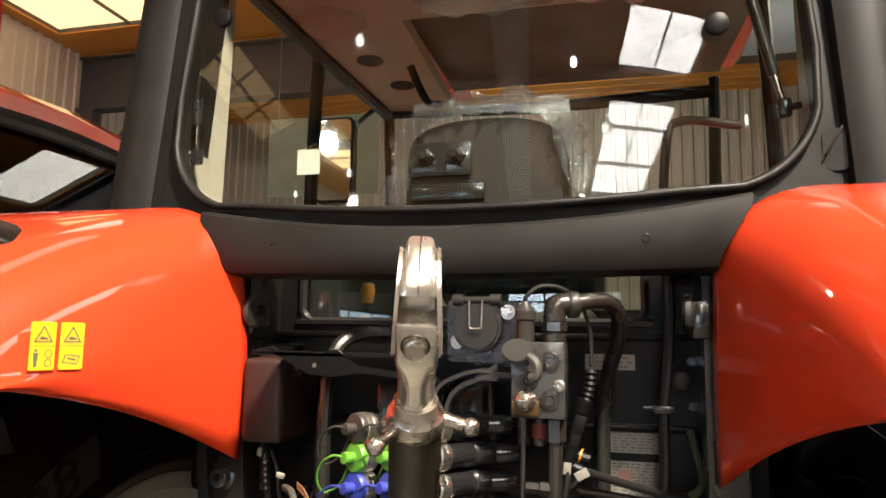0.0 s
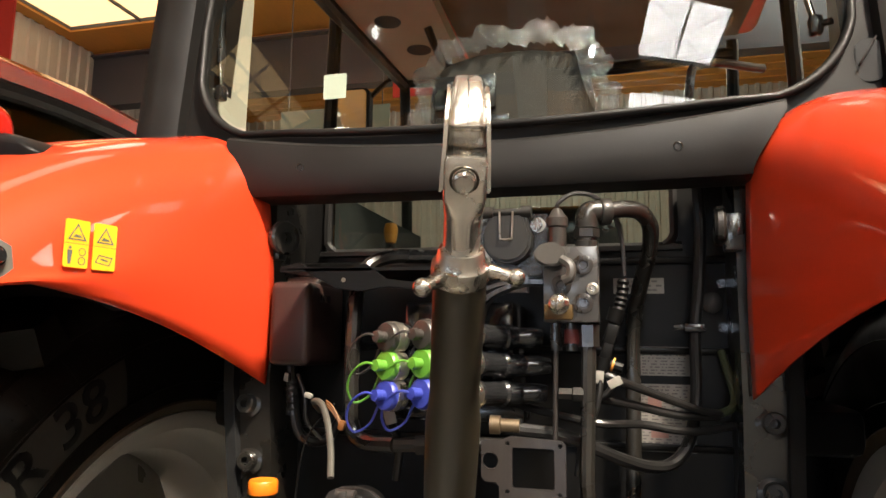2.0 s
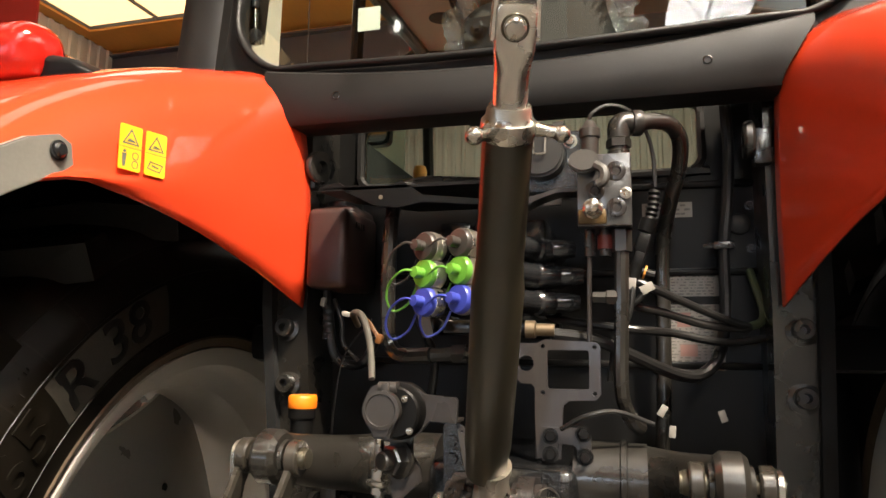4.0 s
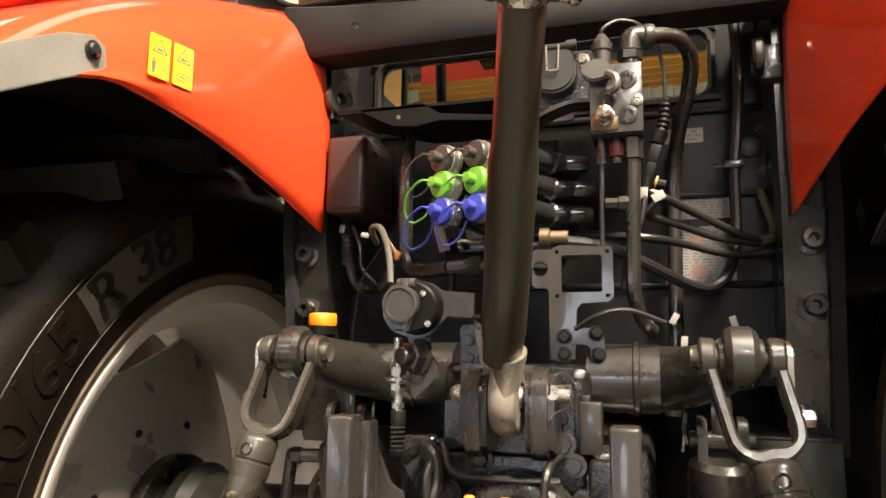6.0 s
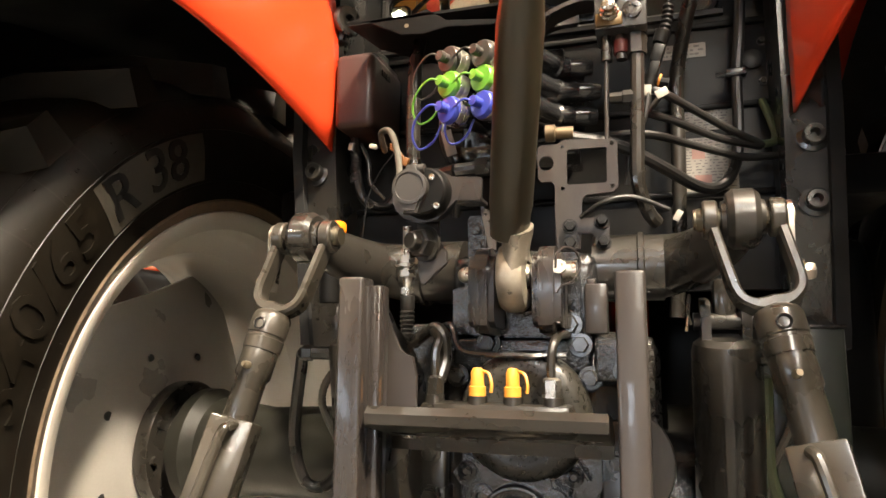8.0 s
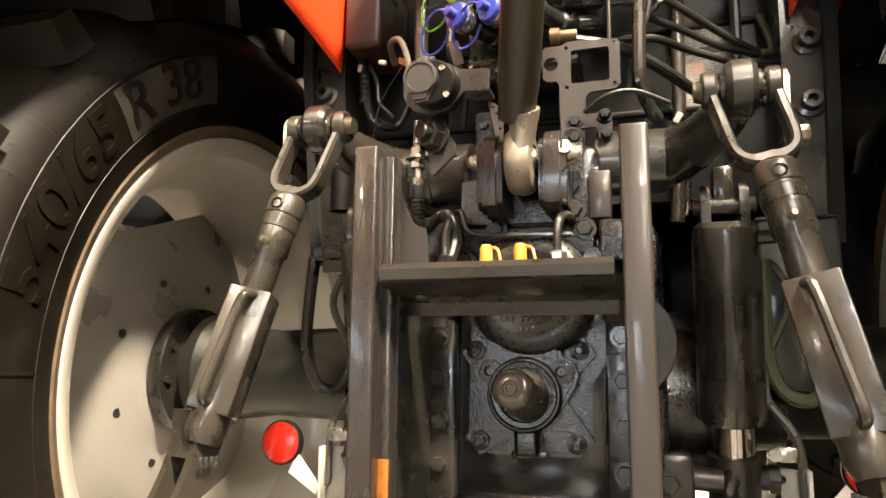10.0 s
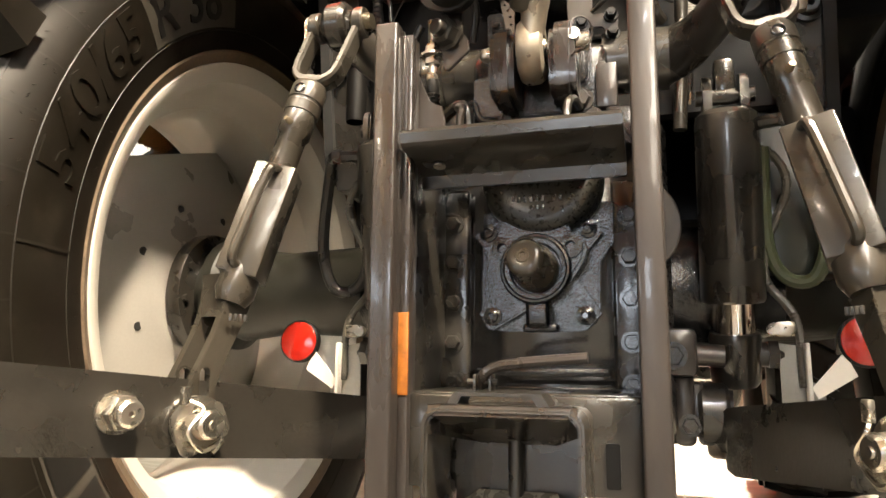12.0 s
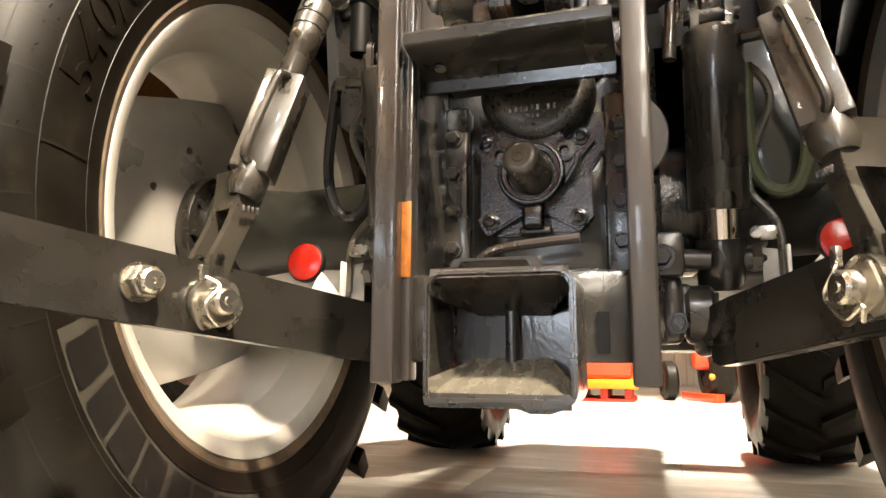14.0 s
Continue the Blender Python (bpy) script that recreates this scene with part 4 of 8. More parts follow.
    box(bm, (-0.075, -0.008, 1.935), (0.125, 0.014, 0.07), bev=0.004)
    for x in (-0.105, -0.042):
        lathe(bm, [(0, 0.026), (0.008, 0.026), (0.019, 0.012), (0.02, 0.0)], (x, -0.015, 1.938), (0, -1, 0), 6)
    box(bm, (-0.06, -0.008, 1.868), (0.15, 0.014, 0.035), bev=0.004)
    part("back_bracket", bm, BLACK, seat, "black bracket with two hexagon knobs")
    bm = nbm()
    box(bm, (-0.06, 1.1, 1.79), (0.58, 0.22, 0.25), bev=0.1, seg=6)
    part("dashboard", bm, BLACK, tractor, "dark rounded dashboard cowl")
    # steering column and levers with yellow knobs, seen through the low window
    bm = nbm()
    for x, z in ((-0.27, 1.685), (-0.275, 1.615)):
        lathe(bm, [(0, 0.045), (0.012, 0.042), (0.016, 0.03), (0.014, 0.012), (0.011, 0)], (x, 0.12, z - 0.03), (0, 0, 1), 16)
    part("lever_knob", bm, YPLAST, tractor, "yellow lever knob")
    bm = nbm()
    for x in (-0.27, -0.275):
        cyl(bm, (x, 0.12, 1.34), (x, 0.12, 1.65), 0.006, n=8)
    part("lever_rod", bm, BLACK, tractor, "thin black lever rods")
    for c, z in (((-0.45, 0.3, 1.45), (0.16, 0.7, 0.22)), ((0.46, 0.35, 1.45), (0.16, 0.6, 0.26))):
        bm = nbm()
        box(bm, c, z, bev=0.05, seg=3)
        part("side_console", bm, PLASTIC, tractor, "dark side console")


cab()

# paper note stuck inside the glass, and the outside mirror
bm = nbm()
plate(bm, rounded(0.043, 0.045, 0.002, c=(-0.262, 1.884)), 0.0008, back(gy(-0.262, 1.884) - 0.0035))
tagged(part("paper_note", bm, mat("pale_green_paper", (0.36, 0.43, 0.34), 0.6, var=0.04)), "pale green square paper stuck on the rear window", "paper note")
bm = nbm()
plate(bm, rounded(0.17, 0.38, 0.03, c=(-0.9, 2.34)), 0.05, back(1.41), bev=0.01)
mi = part("side_mirror", bm, PLASTIC, tractor, "tall black outside mirror")
bm = nbm()
plate(bm, rounded(0.15, 0.355, 0.025, c=(-0.9, 2.34)), 0.002, back(1.359))
part("mirror_glass", bm, mat("mirror_glass", (0.85, 0.86, 0.85), 0.03, metal=1.0, var=0.0, bump=0, rvar=0.0), mi, "mirror glass")
bm = nbm()
tube(bm, [(-0.82, 1.4, 2.5), (-0.72, 1.36, 2.55), (-0.63, 1.3, 2.53)], 0.012, n=8)
part("mirror_arm", bm, PLASTIC, mi)

# wrapping film over the seat's back
bm = nbm()
rng = random.Random(4)
arc = [(-0.19, 1.8), (-0.178, 1.85), (-0.168, 1.94), (-0.15, 2.005), (-0.105, 2.04), (-0.03, 2.055), (0.06, 2.056), (0.13, 2.045), (0.172, 2.012), (0.185, 1.96), (0.2, 1.91), (0.222, 1.86), (0.235, 1.81)]
path = [Vector((x, 0, z)) for x, z in arc]
path = spline(path, 14)
rows = []
for i, p in enumerate(path):
    d = (path[min(i + 1, len(path) - 1)] - path[max(i - 1, 0)]).normalized()
    nrm = V(-d.z, 0, d.x)
    flare = 0.018 * (0.5 + 0.5 * math.sin(i * 0.37 + 1.0)) + rng.uniform(0, 0.006)
    row = []
    for k in range(9):
        u = k / 8
        w = -0.034 + (0.046 + flare) * u
        row.append(bm.verts.new(p + nrm * w + V(0, -0.014 - 0.009 * math.sin(i * 0.83 + 2.4 * u) - 0.006 * math.sin(i * 1.9 - 3.1 * u) + rng.uniform(-0.006, 0.006) + 0.03 * u * u, 0)))
    rows.append(row)
for a, b in zip(rows, rows[1:]):
    for k in range(8):
        bm.faces.new((a[k], a[k + 1], b[k + 1], b[k]))
tagged(part("plastic_seat_cover", bm, FILM, smooth=0.25), "crumpled clear plastic film wrapped over the seat's back", "plastic film")

# loose protective film under the roof lining
bm = nbm()
rng = random.Random(9)
rows = []
for i in range(30):
    y = -0.05 + 0.5 * i / 29
    rows.append([bm.verts.new((-0.25 + 0.85 * k / 39, y, 2.475 + 0.012 * math.sin(i * 0.5 + k * 0.35) + 0.008 * math.sin(k * 1.1 - i * 0.2) + rng.uniform(-0.003, 0.003))) for k in range(40)])
for a, b in zip(rows, rows[1:]):
    for k in range(39):
        bm.faces.new((a[k], a[k + 1], b[k + 1], b[k]))
tagged(part("protective_film", bm, FILM), "crumpled clear protective film under the cab roof lining", "plastic film")

# rear lamp and bracket on the mudguards
for s in (-1, 1):
    f = fenders[s]
    bm = nbm()
    plate(bm, [(-0.645, 1.556), (-0.625, 1.549), (-0.618, 1.517), (-0.665, 1.492), (-0.765, 1.433), (-0.95, 1.32), (-0.99, 1.36), (-0.771, 1.489), (-0.73, 1.515), (-0.69, 1.54)], 0.01, side(s * 0.505, -s), bev=0.002)
    br = part("lamp_bracket", bm, LIGHTGREY, f, "grey steel lamp bracket")
    bm = nbm()
    x = s * 0.494
    cyl(bm, (x, -0.648, 1.534), (x - s * 0.003, -0.648, 1.534), 0.0125, n=20)
    lathe(bm, [(0.0085, 0.003), (0.0095, 0.005), (0.007, 0.008), (0, 0.008)], (x, -0.648, 1.534), (-s, 0, 0), 18)
    part("cross_screw", bm, BLACK, br, "black cross-head screw")
    bm = nbm()
    box(bm, (s * 0.775, -0.44, 1.748), (0.35, 0.13, 0.14), (8, 0, 0), bev=0.035, seg=5)
    for v in bm.verts:                      # housing tapers down towards the cab
        u = min(1.0, max(0.0, (0.735 - abs(v.co.x)) / 0.13))
        v.co.z = 1.68 + (v.co.z - 1.68) * (1 - 0.72 * u * (1.3 - 0.3 * u))
    tb = part("lamp_base", bm, PLASTIC, f, "black rear lamp base")
    bm = nbm()
    box(bm, (s * 0.807, -0.5, 1.748), (0.26, 0.1, 0.096), (10, 0, 0), bev=0.042, seg=6)
    part("rear_lamp_lens", bm, LENS, tb, "red rear lamp lens")

# warning stickers on the mudguard
def sticker(y, z, kind):
    ya = y
    xw = -(0.392 + 0.245 * max(0.0, -ya - 0.185))
    u = V(0.238, 0.9713, 0)
    o = V(xw + 0.0155, ya, z)
    nrm = V(0.9713, -0.238, 0)
    m = Matrix((( u.x, 0, nrm.x, o.x), (u.y, 0, nrm.y, o.y), (0.0, 1, 0, o.z), (0, 0, 0, 1))) @ Matrix.Diagonal((0.68, 0.74, 1, 1))
    bm = nbm()
    plate(bm, rounded(0.05, 0.085, 0.004), 0.0012, m)
    st = part("warning_sticker", bm, YELLOW, fenders[-1], "yellow warning sticker with black pictograms")
    bm = nbm()
    m2 = m @ pose(0, 0, 0.0008)
    tri_o, tri_i = [(-0.019, 0.006), (0.019, 0.006), (0, 0.036)], [(-0.0145, 0.0085), (0.0145, 0.0085), (0, 0.0315)]
    plate(bm, tri_o, 0.0009, m2, holes=[tri_i])
    plate(bm, [(-0.009, 0.011), (0.01, 0.011), (0.008, 0.014), (-0.004, 0.017)], 0.0009, m2)
    if kind:
        plate(bm, [(-0.018, -0.012), (-0.008, -0.012), (-0.009, -0.024), (-0.0105, -0.037), (-0.0125, -0.037), (-0.0135, -0.037), (-0.0155, -0.037), (-0.017, -0.024)], 0.0009, m2)
        plate(bm, ring_pts((-0.013, -0.008), 0.003, 10), 0.0009, m2)
        for zc in (-0.014, -0.03):
            plate(bm, ring_pts((0.012, zc), 0.0075), 0.0009, m2, holes=[ring_pts((0.012, zc), 0.006)])
    else:
        plate(bm, [(-0.019, -0.03), (0.012, -0.034), (0.019, -0.018), (-0.012, -0.015)], 0.0009, m2, holes=[[(-0.0165, -0.0285), (0.011, -0.032), (0.0165, -0.02), (-0.0105, -0.017)]])
        plate(bm, [(-0.008, -0.024), (0.008, -0.027), (0.009, -0.024), (-0.007, -0.021)], 0.0009, m2)
    plate(bm, [(-0.025, -0.0005), (0.025, -0.0005), (0.025, 0.0002), (-0.025, 0.0002)], 0.0009, m2)
    part("pictogram", bm, INK, st, "black warning pictograms")


sticker(-0.556, 1.561, 1)
sticker(-0.517, 1.561, 0)

# ---- gearbox rear face and power take-off ----


def gearbox():
    bm = nbm()
    box(bm, (0, -0.16, 0.77), (0.31, 0.35, 0.44), bev=0.012)
    body = part("gearbox_cover", bm, mat("smooth_grey_housing_paint", (0.014, 0.0128, 0.012), 0.17, var=0.2, scale=40, grain=300, bump=0.1, coat=0.9, rvar=0.04), tractor, "dark grey gearbox rear cover")
    for s in (-1, 1):
        bm = nbm()
        box(bm, (s * 0.131, -0.34, 0.735), (0.048, 0.018, 0.33), bev=0.006, seg=3)
        part("bolt_flange", bm, GREY, body, "raised bolting strip")
        for z in (0.603, 0.663, 0.724, 0.785, 0.845):
            bm = nbm()
            bolt(bm, (s * 0.131, -0.3495, z), (0, -1, 0), 0.0115, 0.010)
            part("bolt", bm, GREY, body)
    bm = nbm()
    box(bm, (0.0, -0.337, 0.62), (0.2, 0.012, 0.012), bev=0.004)
    box(bm, (0.0, -0.337, 0.585), (0.21, 0.02, 0.03), bev=0.005)
    part("casting_rib", bm, CAST, body)
    # cast plate with four bolted ears round the shaft
    out = [(-0.085, 0.87), (-0.088, 0.70), (-0.078, 0.683), (-0.05, 0.679), (0.06, 0.679), (0.082, 0.69), (0.088, 0.71), (0.09, 0.78), (0.105, 0.803), (0.15, 0.81), (0.15, 0.87)]
    bm = nbm()
    plate(bm, out, 0.012, back(-0.336), bev=0.003)
    pl = part("pto_plate", bm, PTOM, tractor, "black painted cast plate of the power take-off")
    bm = nbm()
    ol = [(-0.05, 0.842), (0.05, 0.836), (0.053, 0.818), (0.068, 0.81), (0.075, 0.794), (0.07, 0.776), (0.045, 0.737), (0.022, 0.719), (-0.014, 0.719), (-0.038, 0.735), (-0.063, 0.776), (-0.069, 0.794), (-0.062, 0.81), (-0.047, 0.818)]
    plate(bm, ol, 0.044, back(-0.347), bev=0.005)
    box(bm, (0.004, -0.372, 0.702), (0.034, 0.046, 0.04), bev=0.007, seg=3)
    box(bm, (0.004, -0.36, 0.683), (0.05, 0.024, 0.012), bev=0.004)
    part("pto_bearing_cap", bm, PTOM, pl, "black cast bearing cap with ears")
    for (x, z), (x2, z2) in (((-0.066, 0.702), (-0.03, 0.735)), ((0.07, 0.702), (0.035, 0.735)), ((0.075, 0.825), (0.04, 0.8)), ((-0.072, 0.825), (-0.04, 0.8))):
        d = V(x2 - x, 0, z2 - z).normalized()
        n = V(-d.z, 0, d.x)
        bm = nbm()
        q = [V(x, 0, z) + n * 0.016 - d * 0.015, V(x, 0, z) - n * 0.016 - d * 0.015, V(x2, 0, z2) - n * 0.03, V(x2, 0, z2) + n * 0.03]
        plate(bm, [(p.x, p.z) for p in q], 0.02, back(-0.346), bev=0.003)
        part("cap_ear", bm, PTOM, pl, "bolted ear of the bearing cap")
    for x, z in ((-0.066, 0.7), (0.069, 0.7), (0.075, 0.826), (-0.072, 0.826)):
        bm = nbm()
        lathe(bm, [(0.0135, 0), (0.0135, 0.006), (0.009, 0.007), (0.009, 0.016), (0.0055, 0.017), (0.004, 0.011), (0, 0.011)], (x, -0.364, z), (0, -1, 0), 18)
        part("bolt", bm, BLACK, pl)
    for x in (-0.048, 0.05):
        bm = nbm()
        lathe(bm, [(0.0165, 0), (0.0165, 0.009), (0.0075, 0.01), (0.0055, 0.002), (0, 0.002)], (x + 0.003, -0.388, 0.797), (0, -1, 0), 18)
        part("threaded_boss", bm, CAST, pl)
    bm = nbm()
    lathe(bm, [(0.051, 0.0), (0.051, 0.01), (0.0485, 0.014), (0.0455, 0.0145), (0.0435, 0.012), (0.0375, 0.0115), (0.0355, 0.004), (0, 0.002)], (0.003, -0.389, 0.766), (0, -1, 0), 36)
    part("seal_ring", bm, PTOM, pl, "black seal ring")
    bm = nbm()
    ca = V(-0.14, -1, 0.2).normalized()
    lathe(bm, [(0.033, -0.004), (0.0325, 0.02), (0.0285, 0.03), (0.0275, 0.054), (0.0265, 0.06), (0.0225, 0.064), (0.0165, 0.0655), (0.0105, 0.0655), (0.009, 0.067), (0.005, 0.067), (0.004, 0.0655), (0, 0.0655)], (0.004, -0.39, 0.764), ca, 32)
    u1 = ca.cross(V(0, 0, 1)).normalized()
    u2 = ca.cross(u1)
    for i in range(6):
        q = V(0.004, -0.39, 0.764) + u1 * 0.0268 * math.cos(radians(60 * i + 15)) + u2 * 0.0268 * math.sin(radians(60 * i + 15))
        cyl(bm, q + ca * 0.008, q + ca * 0.058, 0.0034, 0.0026, n=8)
        ball(bm, q + ca * 0.058, 0.0027, n=8)
    part("pto_cap", bm, mat("olive_grey_plastic_cap", (0.055, 0.047, 0.036), 0.2, var=0.1, bump=0.05, coat=0.5), pl, "olive grey ribbed plastic shaft cap")
    # round cover above
    bm = nbm()
    lathe(bm, [(0.089, 0.0), (0.089, 0.036), (0.085, 0.045), (0.077, 0.051), (0.066, 0.054), (0.056, 0.053), (0.05, 0.05), (0.0, 0.051)], (0.011, -0.345, 0.903), (0, -1, 0), 56)
    dm = part("round_cover", bm, mat("dull_cast_cover", (0.02, 0.0185, 0.015), 0.32, var=0.3, scale=170, grain=420, bump=0.5, relief=0.0007, rvar=0.12), tractor, "dark round cast cover with raised figures")
    bm = nbm()
    for i in range(9):
        if i == 6:
            continue
        box(bm, (-0.028 + 0.0085 * i, -0.3965, 0.868), (0.005, 0.003, 0.0105), bev=0.001)
    for i in range(3):
        box(bm, (-0.001 + 0.008 * i, -0.3965, 0.855), (0.0045, 0.003, 0.007), bev=0.001)
    part("casting_mark", bm, CAST, dm, "unreadable casting marks")
    # oil block with pipes and yellow caps
    bm = nbm()
    box(bm, (-0.018, -0.42, 0.908), (0.2, 0.05, 0.03), bev=0.008)
    ob_ = part("oil_block", bm, GREY, tractor, "dark grey hydraulic distributor block")
    for x in (-0.1, -0.041, 0.006, 0.058):
        bm = nbm()
        cyl(bm, (x, -0.43, 0.915), (x, -0.43, 0.932), 0.013, n=16)
        part("port", bm, GREY, ob_)
    for x in (-0.041, 0.006):
        bm = nbm()
        lathe(bm, [(0.0115, 0), (0.0115, 0.012), (0.009, 0.013), (0.009, 0.03), (0.006, 0.036), (0, 0.037)], (x, -0.432, 0.932), (0, 0, 1), 18)
        c = part("dust_cap", bm, YPLAST, ob_, "yellow plastic dust cap")
        bm = nbm()
        tube(bm, [(x + 0.003, -0.432, 0.965), (x + 0.016, -0.436, 0.961), (x + 0.021, -0.44, 0.947), (x + 0.02, -0.44, 0.937)], 0.0022, n=6)
        part("cap_strap", bm, YPLAST, c)
    for x, dx, h in ((-0.1, -0.02, 1.005), (0.056, 0.012, 1.0)):
        bm = nbm()
        lathe(bm, [(0.0, 0), (0.0125, 0), (0.0125, 0.022), (0.008, 0.025), (0, 0.025)], (x, -0.43, 0.932), (0, 0, 1), 6)
        part("pipe_nut", bm, STEEL if x > 0 else GREY, ob_, "hexagon pipe nut")
        bm = nbm()
        tube(bm, [(x, -0.43, 0.945), (x, -0.43, h - 0.02), (x + 0.003, -0.425, h), (x + dx * 0.6, -0.4, h + 0.012), (x + dx, -0.36, h + 0.014)], 0.006, n=8)
        part("steel_pipe", bm, GREY, ob_, "bent steel pipe")
    bm = nbm()
    tube(bm, [(-0.12, -0.36, 1.02), (-0.09, -0.39, 1.025), (-0.07, -0.4, 0.99), (0.0, -0.4, 0.985), (0.07, -0.39, 0.985)], 0.005, n=8)
    part("steel_pipe", bm, BLACK, ob_, "bent steel pipe")
    # housing behind the top link bracket
    for k, (c, z, b) in enumerate((((0.0, -0.18, 1.06), (0.22, 0.3, 0.15), 0.02), ((0.0, -0.33, 0.985), (0.2, 0.03, 0.05), 0.006), ((0.13, -0.34, 0.98), (0.05, 0.05, 0.06), 0.006), ((-0.14, -0.33, 0.98), (0.05, 0.04, 0.1), 0.006))):
        bm = nbm()
        box(bm, c, z, bev=b, seg=3)
        part("lift_housing" if k == 0 else "housing_pad", bm, CAST, tractor, "dark grey hydraulic lift housing" if k == 0 else "")
    for p in ((0.085, -0.347, 1.0), (-0.09, -0.353, 0.955), (0.098, -0.353, 0.955), (0.145, -0.366, 0.965)):
        bm = nbm()
        bolt(bm, p, (0, -1, 0), 0.012, 0.01)
        part("bolt", bm, GREY, tractor)
    # round disc beside the frame
    bm = nbm()
    lathe(bm, [(0, 0), (0.078, 0), (0.08, 0.002), (0.08, 0.008), (0.078, 0.01), (0, 0.011)], (0.126, -0.3, 0.838), V(0.0, -1, 0), 48)
    part("brake_disc_cover", bm, GREY2, tractor, "grey round side cover")
    for e in (-1, 1):
        bm = nbm()
        lathe(bm, [(0.1, 0.15), (0.12, 0.17), (0.115, 0.24), (0.08, 0.3), (0.07, 0.36)], (0, -0.12, 0.75), (e, 0, 0), 28)
        part("brake_housing", bm, CAST, tractor, "dark cast brake housing")


gearbox()


def top_bracket():
    """Two lugs on a bolted plate that hold the top link's ball."""
    bm = nbm()
    plate(bm, [(-0.1, 1.014), (0.084, 1.012), (0.086, 1.13), (-0.02, 1.135), (-0.05, 1.135), (-0.05, 1.185), (-0.056, 1.19), (-0.074, 1.19), (-0.078, 1.185), (-0.076, 1.085), (-0.1, 1.08)], 0.014, back(-0.336), bev=0.002)
    bp = part("lug_plate", bm, CAST, tractor, "black glossy bolted plate")
    for x, z, r in ((-0.063, 1.167, 0.0085), (-0.062, 1.143, 0.0085), (0.07, 1.028, 0.0135), (-0.045, 1.002, 0.0125), (0.07, 1.062, 0.009)):
        bm = nbm()
        bolt(bm, (x, -0.35, z), (0, -1, 0), r, r * 0.9)
        part("bolt", bm, CAST if r < 0.01 else GREY, bp)
    bm = nbm()
    box(bm, (0.107, -0.335, 1.05), (0.031, 0.03, 0.07), bev=0.003)
    box(bm, (0.1, -0.33, 1.088), (0.012, 0.02, 0.01), bev=0.002)
    part("grey_stop", bm, GREY2, tractor, "plain grey stop block")
    for x0, x1 in ((-0.056, -0.02), (0.031, 0.069)):
        bm = nbm()
        out = [(-0.346, 1.012), (-0.346, 1.124)] + [(-0.397 + 0.038 * math.cos(radians(a)), 1.094 + 0.038 * math.sin(radians(a))) for a in range(60, 190, 13)] + [(-0.435, 1.04), (-0.43, 1.024), (-0.416, 1.014)]
        plate(bm, out, x1 - x0, side(x0))
        bmesh.ops.bevel(bm, geom=[g for g in bm.edges if any(abs(f.normal.x) > 0.9 for f in g.link_faces)], offset=0.0085, segments=4, affect="EDGES", clamp_overlap=True)
        part("link_lug", bm, GREY2, tractor, "thick dark grey lug for the top link")
    bm = nbm()
    cyl(bm, (-0.066, -0.4, 1.095), (0.078, -0.4, 1.095), 0.0115, n=20)
    ball(bm, (-0.066, -0.4, 1.095), 0.0115)
    pn = part("link_pin", bm, STEEL, tractor, "bright steel hitch pin")
    bm = nbm()
    cyl(bm, (0.07, -0.405, 1.097), (0.088, -0.405, 1.097), 0.0135, n=18)
    cyl(bm, (0.066, -0.418, 1.1), (0.067, -0.428, 1.101), 0.0095, n=16)
    part("linch_pin", bm, STEEL, pn, "bright linch pin")
    bm = nbm()
    tube(bm, [(0.063, -0.43, 1.098), (0.066, -0.43, 1.118), (0.078, -0.425, 1.126), (0.09, -0.42, 1.118), (0.093, -0.415, 1.1), (0.084, -0.418, 1.082), (0.07, -0.425, 1.075), (0.064, -0.43, 1.066)], 0.0016, n=6)
    part("pin_ring", bm, GREY2, pn, "thin wire ring")


top_bracket()

# ---- top link ----
top_link = thing("top_link", None, "dark grey adjustable top link with chromed hook end, pinned upright", "top link")
P0, P1 = V(-0.006, -0.405, 1.095), V(0.104, -0.775, 1.625)
TD = (P1 - P0).normalized()
US = TD.cross(V(0, 1, 0)).normalized()
US = -US if US.x < 0 else US
UB = TD.cross(US)
UB = -UB if UB.y > 0 else UB
US, UB = US * math.cos(radians(18)) - UB * math.sin(radians(18)), UB * math.cos(radians(18)) + US * math.sin(radians(18))


def tl(k, a=0.0, b=0.0):
    """A point k metres up the link, a to its right and b to its back."""
    return P0 + TD * k + US * a + UB * b


